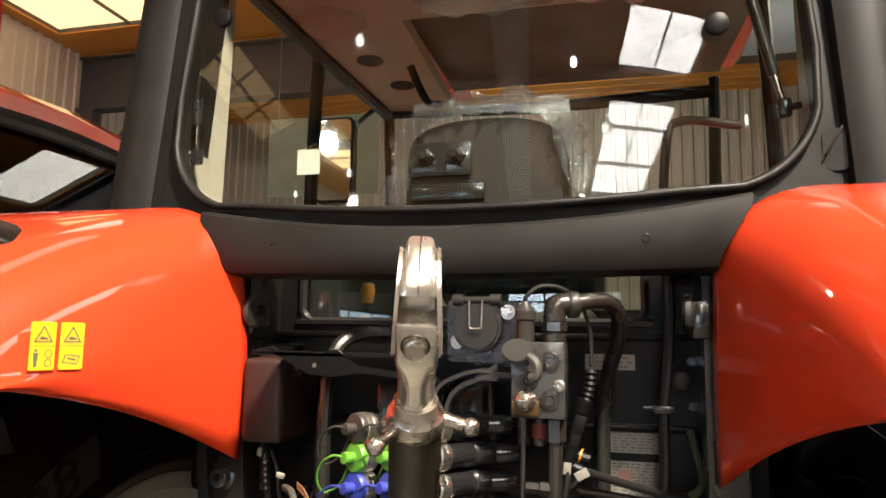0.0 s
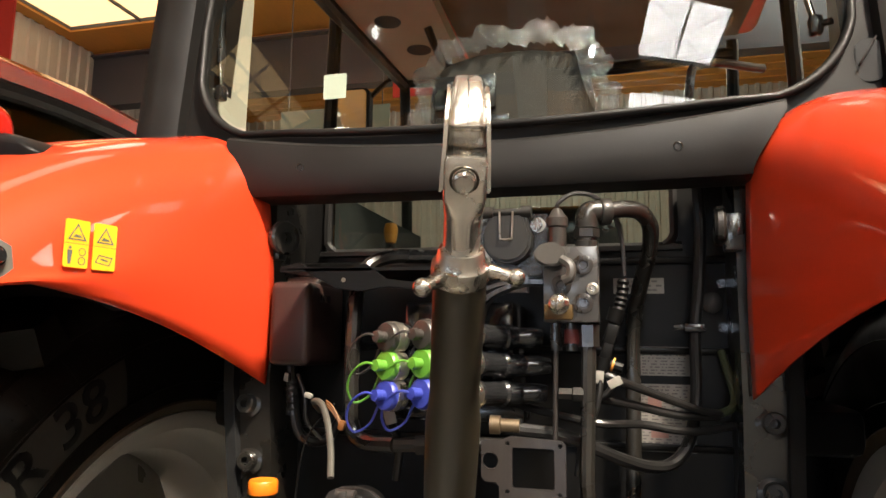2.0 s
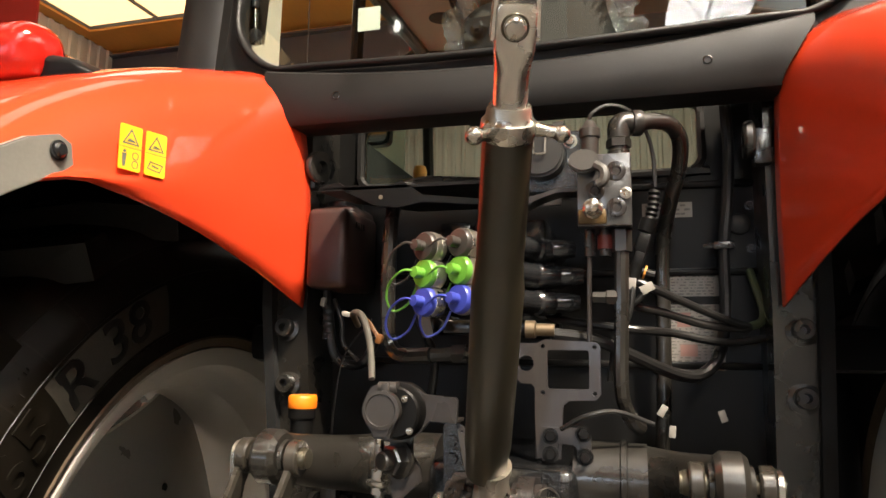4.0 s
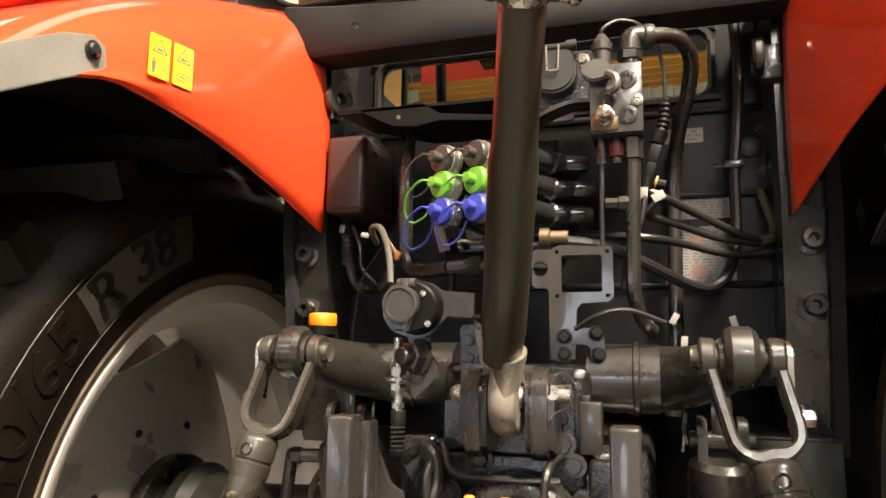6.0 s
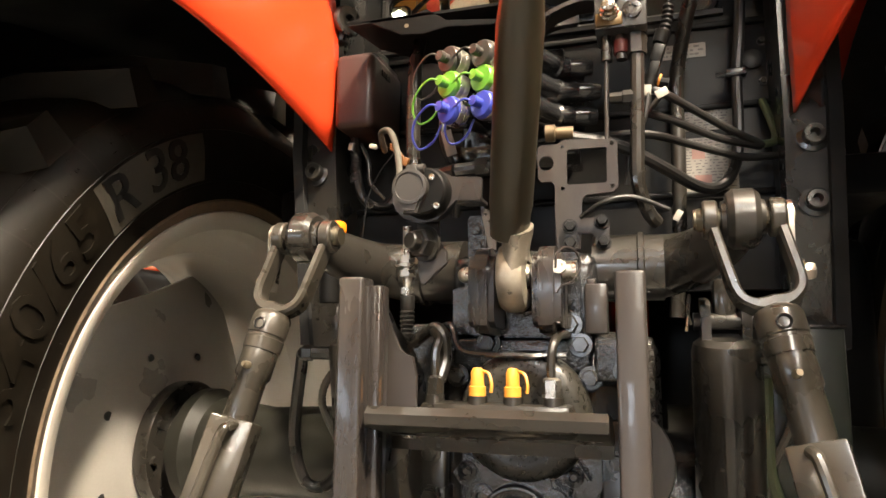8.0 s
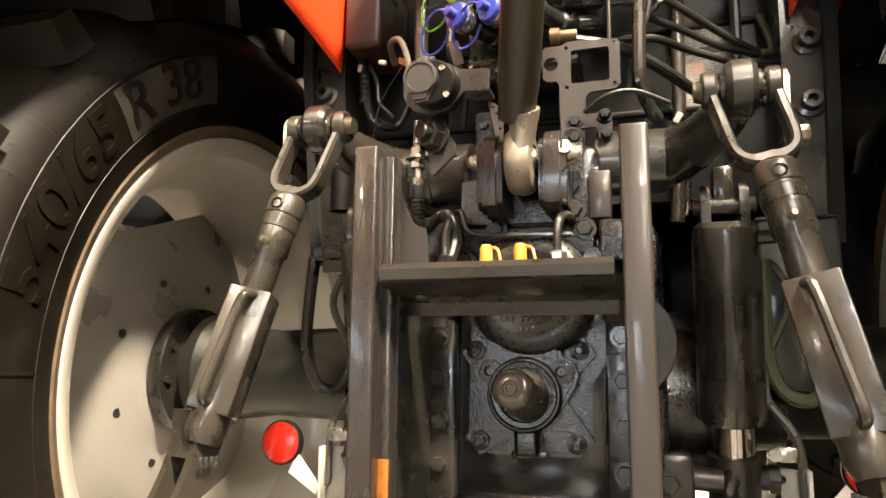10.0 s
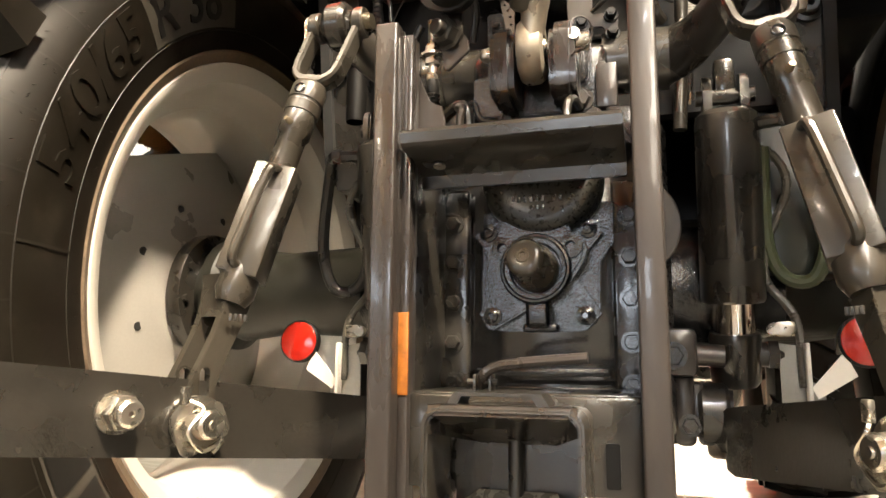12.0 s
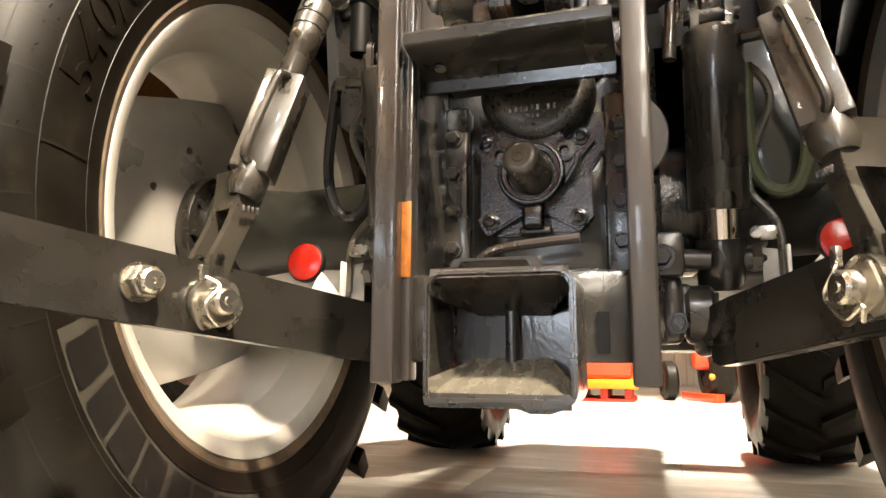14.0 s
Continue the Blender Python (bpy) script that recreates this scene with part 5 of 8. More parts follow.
def build_top_link():
    bm = nbm()
    lathe(bm, [(0.02, 0.055), (0.026, 0.06), (0.0265, 0.09), (0.0285, 0.105), (0.0285, 0.33), (0.0265, 0.345), (0.025, 0.365), (0.0245, 0.5), (0.0, 0.5)], P0, TD, 36)
    part("tube", bm, LINKM, top_link, "dark olive grey painted steel tube")
    # lower ball end
    PE = V(0.004, -0.405, 1.09)
    bm = nbm()
    lathe(bm, [(0.034, -0.0195), (0.043, -0.017), (0.048, -0.0095), (0.049, 0.0), (0.048, 0.0095), (0.043, 0.017), (0.034, 0.0195), (0.022, 0.0195), (0.022, -0.0195)], PE, (1, 0, 0), 40, closed=True)
    EYE_M = mat("worn_bright_forging", (0.34, 0.3, 0.24), 0.36, metal=0.6, var=0.18, scale=40, bump=0.12, stain=(0.3, 0.22, 0.13))
    rings = []
    for k, wx, wy in ((0.024, 0.0165, 0.041), (0.04, 0.0185, 0.033), (0.054, 0.0195, 0.027), (0.066, 0.0215, 0.0245), (0.075, 0.0215, 0.0235)):
        c = PE + TD * k
        rings.append([bm.verts.new(c + V(1, 0, 0) * wx * math.cos(t) + (TD.cross(V(1, 0, 0)).normalized()) * wy * math.sin(t)) for t in [2 * math.pi * j / 24 for j in range(24)]])
    for a, b in zip(rings, rings[1:]):
        for j in range(24):
            bm.faces.new((a[j], a[(j + 1) % 24], b[(j + 1) % 24], b[j]))
    bm.faces.new(rings[0])
    bm.faces.new(rings[-1])
    part("eye", bm, EYE_M, top_link, "worn bright forged link eye")
    bm = nbm()
    lathe(bm, [(0.0, -0.023), (0.0145, -0.023), (0.02, -0.013), (0.0218, 0), (0.02, 0.013), (0.0145, 0.023), (0, 0.023)], PE, (1, 0, 0), 28)
    part("ball", bm, STEEL, top_link, "polished steel ball")
    # locking collar with two wings
    bm = nbm()
    lathe(bm, [(0.02, 0.496), (0.0245, 0.496), (0.0262, 0.499), (0.0272, 0.506), (0.0262, 0.514), (0.0225, 0.518), (0.0212, 0.526), (0.0198, 0.529), (0.017, 0.529)], P0, TD, 36)
    for root, tip in ((tl(0.507, 0.014, -0.004), V(0.128, -0.681, 1.498)), (tl(0.505, -0.016, 0.012), V(0.0565, -0.735, 1.485))):
        mid_w = root.lerp(tip, 0.62)
        cyl(bm, root, mid_w, 0.0095, 0.0058, n=14)
        cyl(bm, mid_w, tip, 0.0058, 0.0064, n=14)
        ball(bm, tip, 0.0086, n=14)
    part("locking_collar", bm, STEEL, top_link, "bright locking collar with two wings")
    # chromed shank and hook
    m = Matrix(((US.x, TD.x, UB.x, P0.x), (US.y, TD.y, UB.y, P0.y), (US.z, TD.z, UB.z, P0.z), (0, 0, 0, 1)))

    def loft(bm, secs, n=32, x0=-1.0, x1=1.0):
        rings = []
        for k, a, b, e, off in secs:
            ring = []
            for i in range(n):
                t = 2 * math.pi * (i + 0.5) / n
                c, q = math.cos(t), math.sin(t)
                x = min(x1, max(x0, a * math.copysign(abs(c) ** (2 / e), c)))
                ring.append(bm.verts.new(m @ V(x, k, off + b * math.copysign(abs(q) ** (2 / e), q))))
            rings.append(ring)
        for a, b in zip(rings, rings[1:]):
            for i in range(n):
                bm.faces.new((a[i], a[(i + 1) % n], b[(i + 1) % n], b[i]))
        bm.faces.new(rings[0])
        bm.faces.new(rings[-1])

    bm = nbm()
    loft(bm, [(0.515, 0.0165, 0.0165, 2.0, 0), (0.556, 0.0168, 0.0168, 2.1, 0), (0.564, 0.017, 0.0175, 2.6, 0), (0.576, 0.0178, 0.0192, 5, 0), (0.583, 0.0182, 0.02, 9, 0), (0.615, 0.0184, 0.0203, 9, 0), (0.6205, 0.0175, 0.0185, 7, 0)])
    part("shank", bm, SATIN, top_link, "chromed square shank")
    # upper jaw in two halves with a seam between them
    for s in (-1, 1):
        bm = nbm()
        secs = [(0.64, 0.0155, 0.01, 6, -0.005), (0.645, 0.0165, 0.0205, 7, -0.0085), (0.652, 0.0162, 0.0225, 6, -0.015), (0.66, 0.0148, 0.021, 5, -0.0225), (0.667, 0.0125, 0.016, 4, -0.029), (0.6715, 0.0105, 0.0095, 3.5, -0.033)]
        loft(bm, secs, 40, *((-1, -0.0005) if s < 0 else (0.0005, 1)))
        part("jaw", bm, SATIN, top_link, "chromed upper jaw of the quick hook")
    bm = nbm()
    lathe(bm, [(0.0, 0.0275), (0.0078, 0.0275), (0.0098, 0.0258), (0.0098, 0.014)], m @ V(-0.001, 0.6015, 0), UB, 24)
    part("latch_button", bm, STEEL, top_link, "bright round latch button")
    bm = nbm()
    lathe(bm, [(0.0101, 0.0203), (0.0118, 0.0212), (0.0125, 0.0202)], m @ V(-0.001, 0.602, 0), UB, 24)
    part("button_rim", bm, DULLPIN, top_link, "worn brownish rim round the button")
    bm = nbm()
    loft(bm, [(0.612, 0.0155, 0.007, 3, -0.004), (0.622, 0.0155, 0.005, 4, -0.014), (0.632, 0.0155, 0.004, 4, -0.0165), (0.648, 0.0155, 0.006, 4, -0.012)])
    part("hook_throat", bm, SATIN, top_link, "polished hollow throat of the hook")
    ms = Matrix(((-UB.x, TD.x, US.x, P0.x), (-UB.y, TD.y, US.y, P0.y), (-UB.z, TD.z, US.z, P0.z), (0, 0, 0, 1)))
    for s in (-1, 1):
        bm = nbm()
        ol = [(-0.018, 0.59), (-0.0175, 0.615), (-0.0145, 0.632), (-0.0085, 0.647), (0.001, 0.657), (0.014, 0.664), (0.03, 0.6665), (0.043, 0.661), (0.047, 0.648), (0.039, 0.624), (0.022, 0.602), (0.012, 0.59)]
        plate(bm, ol, 0.0032, ms @ pose(0, 0.628, s * 0.0178, -s * 3.2) @ pose(0, -0.628, -0.0016), bev=0.0011)
        part("cheek_plate", bm, SATIN, top_link, "chromed cheek plate")


build_top_link()

# ---- lift rods and arms ----


def lift_side(s):
    """Rockshaft, lift arm, lift rod, cylinder and reflector of one side."""
    bm = nbm()
    lathe(bm, [(0, 0), (0.05, 0.0), (0.05, 0.063), (0.0535, 0.065), (0.0535, 0.072), (0.049, 0.074), (0.049, 0.1), (0, 0.1)], (s * 0.1, -0.27, 1.115), (s, 0, 0), 36)
    rs = part("rockshaft", bm, GREY, tractor, "dark grey lift shaft")
    bm = nbm()
    path = spline([(s * 0.19, -0.27, 1.115), (s * 0.235, -0.31, 1.12), (s * 0.275, -0.39, 1.135), (s * 0.288, -0.43, 1.148)], 5)
    rings = []
    for i, p in enumerate(path):
        u = i / (len(path) - 1)
        d = (path[min(i + 1, len(path) - 1)] - path[max(i - 1, 0)]).normalized()
        a = d.cross(V(0, 0, 1)).normalized()
        w, h = 0.03 - 0.008 * u, 0.048 - 0.018 * u
        rings.append([bm.verts.new(p + a * w * math.cos(t) + V(0, 0, 1) * h * math.sin(t)) for t in [2 * math.pi * j / 16 for j in range(16)]])
    for a, b in zip(rings, rings[1:]):
        for j in range(16):
            bm.faces.new((a[j], a[(j + 1) % 16], b[(j + 1) % 16], b[j]))
    bm.faces.new(rings[0])
    bm.faces.new(rings[-1])
    part("lift_arm", bm, GREY, rs, "dark grey lift arm")
    bm = nbm()
    lathe(bm, [(0.013, -0.024), (0.022, -0.024), (0.0235, -0.019), (0.031, -0.018), (0.0365, -0.011), (0.0365, 0.011), (0.031, 0.018), (0.0235, 0.019), (0.022, 0.024), (0.013, 0.024)], (s * 0.288, -0.452, 1.148), (1, 0, 0), 36, closed=True)
    part("arm_eye", bm, GREY, rs, "round eye of the lift arm")

    rod = thing("lift_rod", None, "dark grey adjustable lift rod with forked ends", "lift rod", "lift rods")
    top, low = V(s * 0.288, -0.455, 1.148), V(s * 0.395, -0.617, 0.57)
    mid = V(s * 0.313, -0.492, 1.035)
    d = (low - mid).normalized()
    # upper fork: a U of flat bar on a round neck
    bm = nbm()
    up = (top - mid).normalized()
    fx = (V(1, 0, 0) - up * up.x).normalized()
    fy = fx.cross(up)
    lv = (top - mid).length
    mu = Matrix(((fx.x, up.x, fy.x, mid.x), (fx.y, up.y, fy.y, mid.y), (fx.z, up.z, fy.z, mid.z), (0, 0, 0, 1)))
    h0 = lv + 0.004
    half = [(0.0, 0.008), (0.012, 0.0085), (0.022, 0.012), (0.0305, 0.02), (0.0345, 0.033), (0.0355, 0.058), (0.0365, h0)]
    line = [V(-x, y, 0) for x, y in half[:0:-1]] + [V(x, y, 0) for x, y in half]
    line = spline(line, 5)
    rings = []
    for i, p in enumerate(line):
        t = (line[min(i + 1, len(line) - 1)] - line[max(i - 1, 0)]).normalized()
        nr = V(-t.y, t.x, 0)
        wide = 0.0062 + 0.0035 * max(0.0, 1 - abs(p.x) / 0.024)
        ring = [(wide, -0.0105), (wide, 0.0105), (wide - 0.003, 0.0145), (-wide + 0.003, 0.0145), (-wide, 0.0105), (-wide, -0.0105), (-wide + 0.003, -0.0145), (wide - 0.003, -0.0145)]
        rings.append([bm.verts.new(mu @ (p + nr * a + V(0, 0, b))) for a, b in ring])
    for a, b in zip(rings, rings[1:]):
        for j in range(8):
            bm.faces.new((a[j], a[(j + 1) % 8], b[(j + 1) % 8], b[j]))
    bm.faces.new(rings[0])
    bm.faces.new(rings[-1])
    for e in (-1, 1):
        lathe(bm, [(0.011, -0.0085), (0.0215, -0.0085), (0.0235, -0.006), (0.0235, 0.006), (0.0215, 0.0085), (0.011, 0.0085)], top + V(e * 0.0368, 0, 0), (1, 0, 0), 26, closed=True)
    lathe(bm, [(0, -0.006), (0.015, -0.006), (0.0235, -0.001), (0.0262, 0.005), (0.0262, 0.028), (0.0245, 0.0295), (0.0245, 0.0325), (0.026, 0.034), (0.0255, 0.05), (0, 0.05)], mid, d, 26)
    fk = part("upper_fork", bm, RODM, rod, "dark grey forged fork")
    bm = nbm()
    q = mid + d * 0.012 + V(0, -0.025, 0)
    lathe(bm, [(0.0085, -0.004), (0.0085, 0.003), (0.007, 0.004), (0.0045, 0), (0, 0)], q, (0, -1, 0.25), 16)
    part("socket_screw", bm, BLACK, fk, "black socket screw")
    # pin with keeper plate
    bm = nbm()
    cyl(bm, top + V(-0.055, 0, 0), top + V(0.055, 0, 0), 0.0125, n=20)
    lathe(bm, [(0, 0.0), (0.0135, 0), (0.0145, -0.003), (0.0145, -0.01)], top + V(-s * 0.052, 0, 0), (-s, 0, 0), 20)
    part("fork_pin", bm, DULLPIN, rod, "greasy zinc plated steel pin")
    bm = nbm()
    kp = [(-0.455 + 0.018 * math.cos(radians(a)), 1.15 + 0.018 * math.sin(radians(a))) for a in range(0, 200, 20)] + [(-0.47, 1.085), (-0.468, 1.07), (-0.452, 1.07), (-0.446, 1.085)]
    plate(bm, kp, 0.006, side(s * (0.288 + 0.0465), s), bev=0.0015)
    part("keeper_plate", bm, STEEL, rod, "bright keeper plate")
    bm = nbm()
    bolt(bm, (s * 0.345, -0.46, 1.083), (s, 0, 0), 0.0105, 0.012)
    part("bolt", bm, STEEL, rod)
    # screwed barrel
    bm = nbm()
    lathe(bm, [(0.0225, 0.036), (0.0225, 0.042), (0.024, 0.046), (0.024, 0.085), (0.0205, 0.09), (0.0205, 0.17), (0, 0.17)], mid, d, 28)
    part("threaded_barrel", bm, RODM, rod, "dark grey tube")
    bm = nbm()
    q = mid + d * 0.07 + V(s * -0.004, -0.024, 0)
    lathe(bm, [(0.005, 0), (0.005, 0.006), (0.0035, 0.008), (0.0035, 0.011), (0, 0.011)], q, (s * 0.2, -1, 0.3), 10)
    part("grease_nipple", bm, BRASS, rod, "small grease nipple")
    bx = V(1, 0, 0)
    bx = (bx - d * bx.dot(d)).normalized()
    by = d.cross(bx).normalized()
    by = by if by.y < 0 else -by
    m = Matrix(((bx.x, by.x, d.x, mid.x), (bx.y, by.y, d.y, mid.y), (bx.z, by.z, d.z, mid.z), (0, 0, 0, 1)))
    bm = nbm()
    box(bm, (0, 0, 0.225), (0.058, 0.048, 0.165), (0, 0, 16 * s), bev=0.0035, seg=2, m=m)
    sl = part("adjusting_sleeve", bm, RODM, rod, "grey square adjusting sleeve")
    bm = nbm()
    tube(bm, [m @ V(s * -0.012, 0.012, 0.15), m @ V(s * -0.012, 0.032, 0.155), m @ V(s * -0.01, 0.039, 0.17), m @ V(s * -0.006, 0.039, 0.25), m @ V(s * -0.004, 0.037, 0.29), m @ V(s * -0.004, 0.022, 0.298)], 0.0065, n=10)
    part("crank_bow", bm, RODM, sl, "bent grip rod on the sleeve")
    # lower fork: two curved flat legs that straddle the link
    bn = V(-s * 0.93, -0.36, 0).normalized()
    bu = V(s * 0.36, -0.93, 0).normalized()
    head = mid + d * 0.315
    o = low + V(s * 0.01, 0, -0.008)
    mf = Matrix(((bu.x, 0, bn.x, o.x), (bu.y, 0, bn.y, o.y), (0, 1, 0, o.z), (0, 0, 0, 1)))
    hd = mf.inverted() @ head
    def leg_line(v):
        """The leg's centre and half width at the height v above the pin."""
        t = min(1.0, max(0.0, v / hd.y))
        return hd.x * t * t * (3 - 2 * t), 0.0235 - 0.0055 * math.sin(math.pi * min(1.0, t * 1.05)) - 0.002 * t

    def leg_outline(v0, v1, n=14):
        right, left = [], []
        for i in range(n + 1):
            v = v0 + (v1 - v0) * i / n
            c, w = leg_line(v)
            right.append((c + w, v))
            left.append((c - w, v))
        return right + left[::-1]

    foot = [(0.0235 * math.cos(radians(a)), -0.004 + 0.0235 * math.sin(radians(a))) for a in range(195, 346, 15)]
    for e in (-1, 1):
        bm = nbm()
        slot = rounded(0.014, 0.034, 0.0065, c=(leg_line(0.045)[0], 0.045))
        plate(bm, leg_outline(0.0, hd.y + 0.012) + foot, 0.012, mf @ pose(0, 0, 0.017 if e > 0 else -0.029), holes=[slot], bev=0.0025 if e > 0 else 0.0)
        part("lower_fork_leg", bm, RODM, rod, "curved flat leg of the lower fork")
    bm = nbm()
    plate(bm, leg_outline(hd.y * 0.74, hd.y + 0.012, 6), 0.034, mf @ pose(0, 0, -0.017))
    part("fork_bridge", bm, RODM, rod, "forged bridge between the fork legs")
    bm = nbm()
    lathe(bm, [(0, 0.285), (0.022, 0.285), (0.026, 0.3), (0.027, 0.33), (0.02, 0.345), (0, 0.345)], mid, d, 24)
    part("fork_head", bm, RODM, rod, "forged head of the lower fork")
    bm = nbm()
    for i in range(4):
        q = low + bn * 0.0295 + V(0, 0, 0.118) + bu * (leg_line(0.118)[0] - 0.011 + 0.0075 * i)
        box(bm, q, (0.0045, 0.004, 0.009), (0, 0, -s * 20), bev=0.001)
    part("casting_mark", bm, GREY, rod, "unreadable casting marks")
    # bottom pin with galvanised head and spring clip
    bm = nbm()
    bmx = low + bn * 0.018 + V(s * 0.015, 0, -0.012)
    hx = bn
    cyl(bm, bmx - V(0, 0, 0) + hx * -0.02, bmx + hx * 0.04, 0.017, n=20)
    lathe(bm, [(0.0, 0.012), (0.031, 0.012), (0.033, 0.016), (0.033, 0.03), (0.02, 0.033), (0.0175, 0.04), (0.0175, 0.052), (0.014, 0.056), (0.006, 0.056), (0.005, 0.058), (0, 0.058)], bmx, hx, 28)
    pin = part("link_pin", bm, STEEL, rod, "galvanised link pin")
    bm = nbm()
    u = V(0, 0, 1)
    w = hx.cross(u).normalized()
    mm = Matrix(((w.x, u.x, hx.x, bmx.x), (w.y, u.y, hx.y, bmx.y), (w.z, u.z, hx.z, bmx.z), (0, 0, 0, 1)))
    plate(bm, rounded(0.07, 0.046, 0.012, c=(0.004, -0.004)), 0.004, mm @ pose(0, 0, 0.034, 0, 0, -25), holes=[ring_pts((0, 0), 0.019)], bev=0.001)
    part("lock_plate", bm, STEEL, pin, "bent galvanised lock plate")
    bm = nbm()
    tube(bm, [mm @ V(0.024, 0.03, 0.036), mm @ V(0.01, 0.018, 0.05), mm @ V(0.028, -0.006, 0.05), mm @ V(0.006, -0.03, 0.046), mm @ V(-0.02, -0.02, 0.046), mm @ V(-0.012, -0.034, 0.04)], 0.0026, n=6)
    box(bm, (0.026, 0.034, 0.036), (0.012, 0.022, 0.008), bev=0.002, m=mm)
    part("spring_clip", bm, STEEL, pin, "bright spring clip")
    return rod


for s in (-1, 1):
    lift_side(s)


def lower_link(s):
    ln = thing("lower_link", None, "dark grey flat lower link arm with bolted end", "lower link", "lower links")
    a, b = V(s * 0.262, -0.275, 0.53), V(s * 0.572, -1.08, 0.614)
    d = (b - a).normalized()
    w = d.cross(V(0, 0, 1)).normalized()
    u = w.cross(d)
    m = Matrix(((d.x, u.x, w.x, a.x), (d.y, u.y, w.y, a.y), (d.z, u.z, w.z, a.z), (0, 0, 0, 1)))
    L = (b - a).length
    bm = nbm()
    plate(bm, [(0.0, -0.045), (0.02, -0.052), (0.1, -0.052), (L, -0.045), (L, 0.045), (0.05, 0.042), (0.0, 0.04)], 0.028, m @ pose(0, 0, -0.014), bev=0.003)
    part("link_bar", bm, GREY, ln, "dark grey flat steel bar")
    bm = nbm()
    box(bm, (-0.02, 0.0, 0.0), (0.08, 0.062, 0.03), bev=0.012, seg=3, m=m)
    lathe(bm, [(0.02, -0.022), (0.04, -0.022), (0.046, -0.016), (0.046, 0.016), (0.04, 0.022), (0.02, 0.022)], a + V(-s * 0.022, 0.035, 0.03), (1, 0, 0), 28, closed=True)
    part("front_eye", bm, GREY, ln, "forged front eye")
    bm = nbm()
    for k in (0.47,):
        p = m @ V(k, 0.0, 0)
        hx = w if w.y < 0 else -w
        lathe(bm, [(0, 0.014), (0.0245, 0.014), (0.0245, 0.018), (0, 0.018)], p, hx, 24)
        lathe(bm, [(0.0, 0.018), (0.0215, 0.018), (0.0215, 0.034), (0.019, 0.038), (0.014, 0.038), (0.0155, 0.046), (0.012, 0.048), (0.004, 0.048), (0.003, 0.046), (0, 0.046)], p, hx, 6)
        lathe(bm, [(0.0155, 0.04), (0.0155, 0.047), (0.012, 0.05), (0.004, 0.05), (0.003, 0.047), (0, 0.047)], p, hx, 20)
    part("link_bolt", bm, STEEL, ln, "large galvanised bolt and nut")
    # ball mount on the gearbox
    bm = nbm()
    cyl(bm, (s * 0.15, -0.215, 0.565), (s * 0.2, -0.23, 0.565), 0.052, n=28)
    box(bm, (s * 0.2, -0.225, 0.567), (0.03, 0.1, 0.105), bev=0.01, seg=3)
    box(bm, (s * 0.218, -0.23, 0.567), (0.02, 0.075, 0.08), bev=0.008, seg=3)
    cyl(bm, (s * 0.22, -0.235, 0.567), (s * 0.27, -0.24, 0.567), 0.028, n=24)
    part("link_mount", bm, GREY2, tractor, "dark grey mount of the lower link")
    bm = nbm()
    bolt(bm, (s * 0.206, -0.277, 0.545), (0, -1, 0), 0.012, 0.01)
    part("bolt", bm, GREY, tractor)
    bm = nbm()
    bolt(bm, (s * 0.186, -0.3, 0.645), (0, -1, 0), 0.015, 0.012)
    part("bolt", bm, GREY, tractor)
    bm = nbm()
    box(bm, (s * 0.19, -0.27, 0.65), (0.06, 0.06, 0.07), bev=0.01)
    cyl(bm, (s * 0.2, -0.25, 0.648), (s * 0.26, -0.25, 0.645), 0.017, n=20)
    part("cylinder_foot", bm, GREY2, tractor, "dark grey foot bracket of the lift cylinder")


for s in (-1, 1):
    lower_link(s)


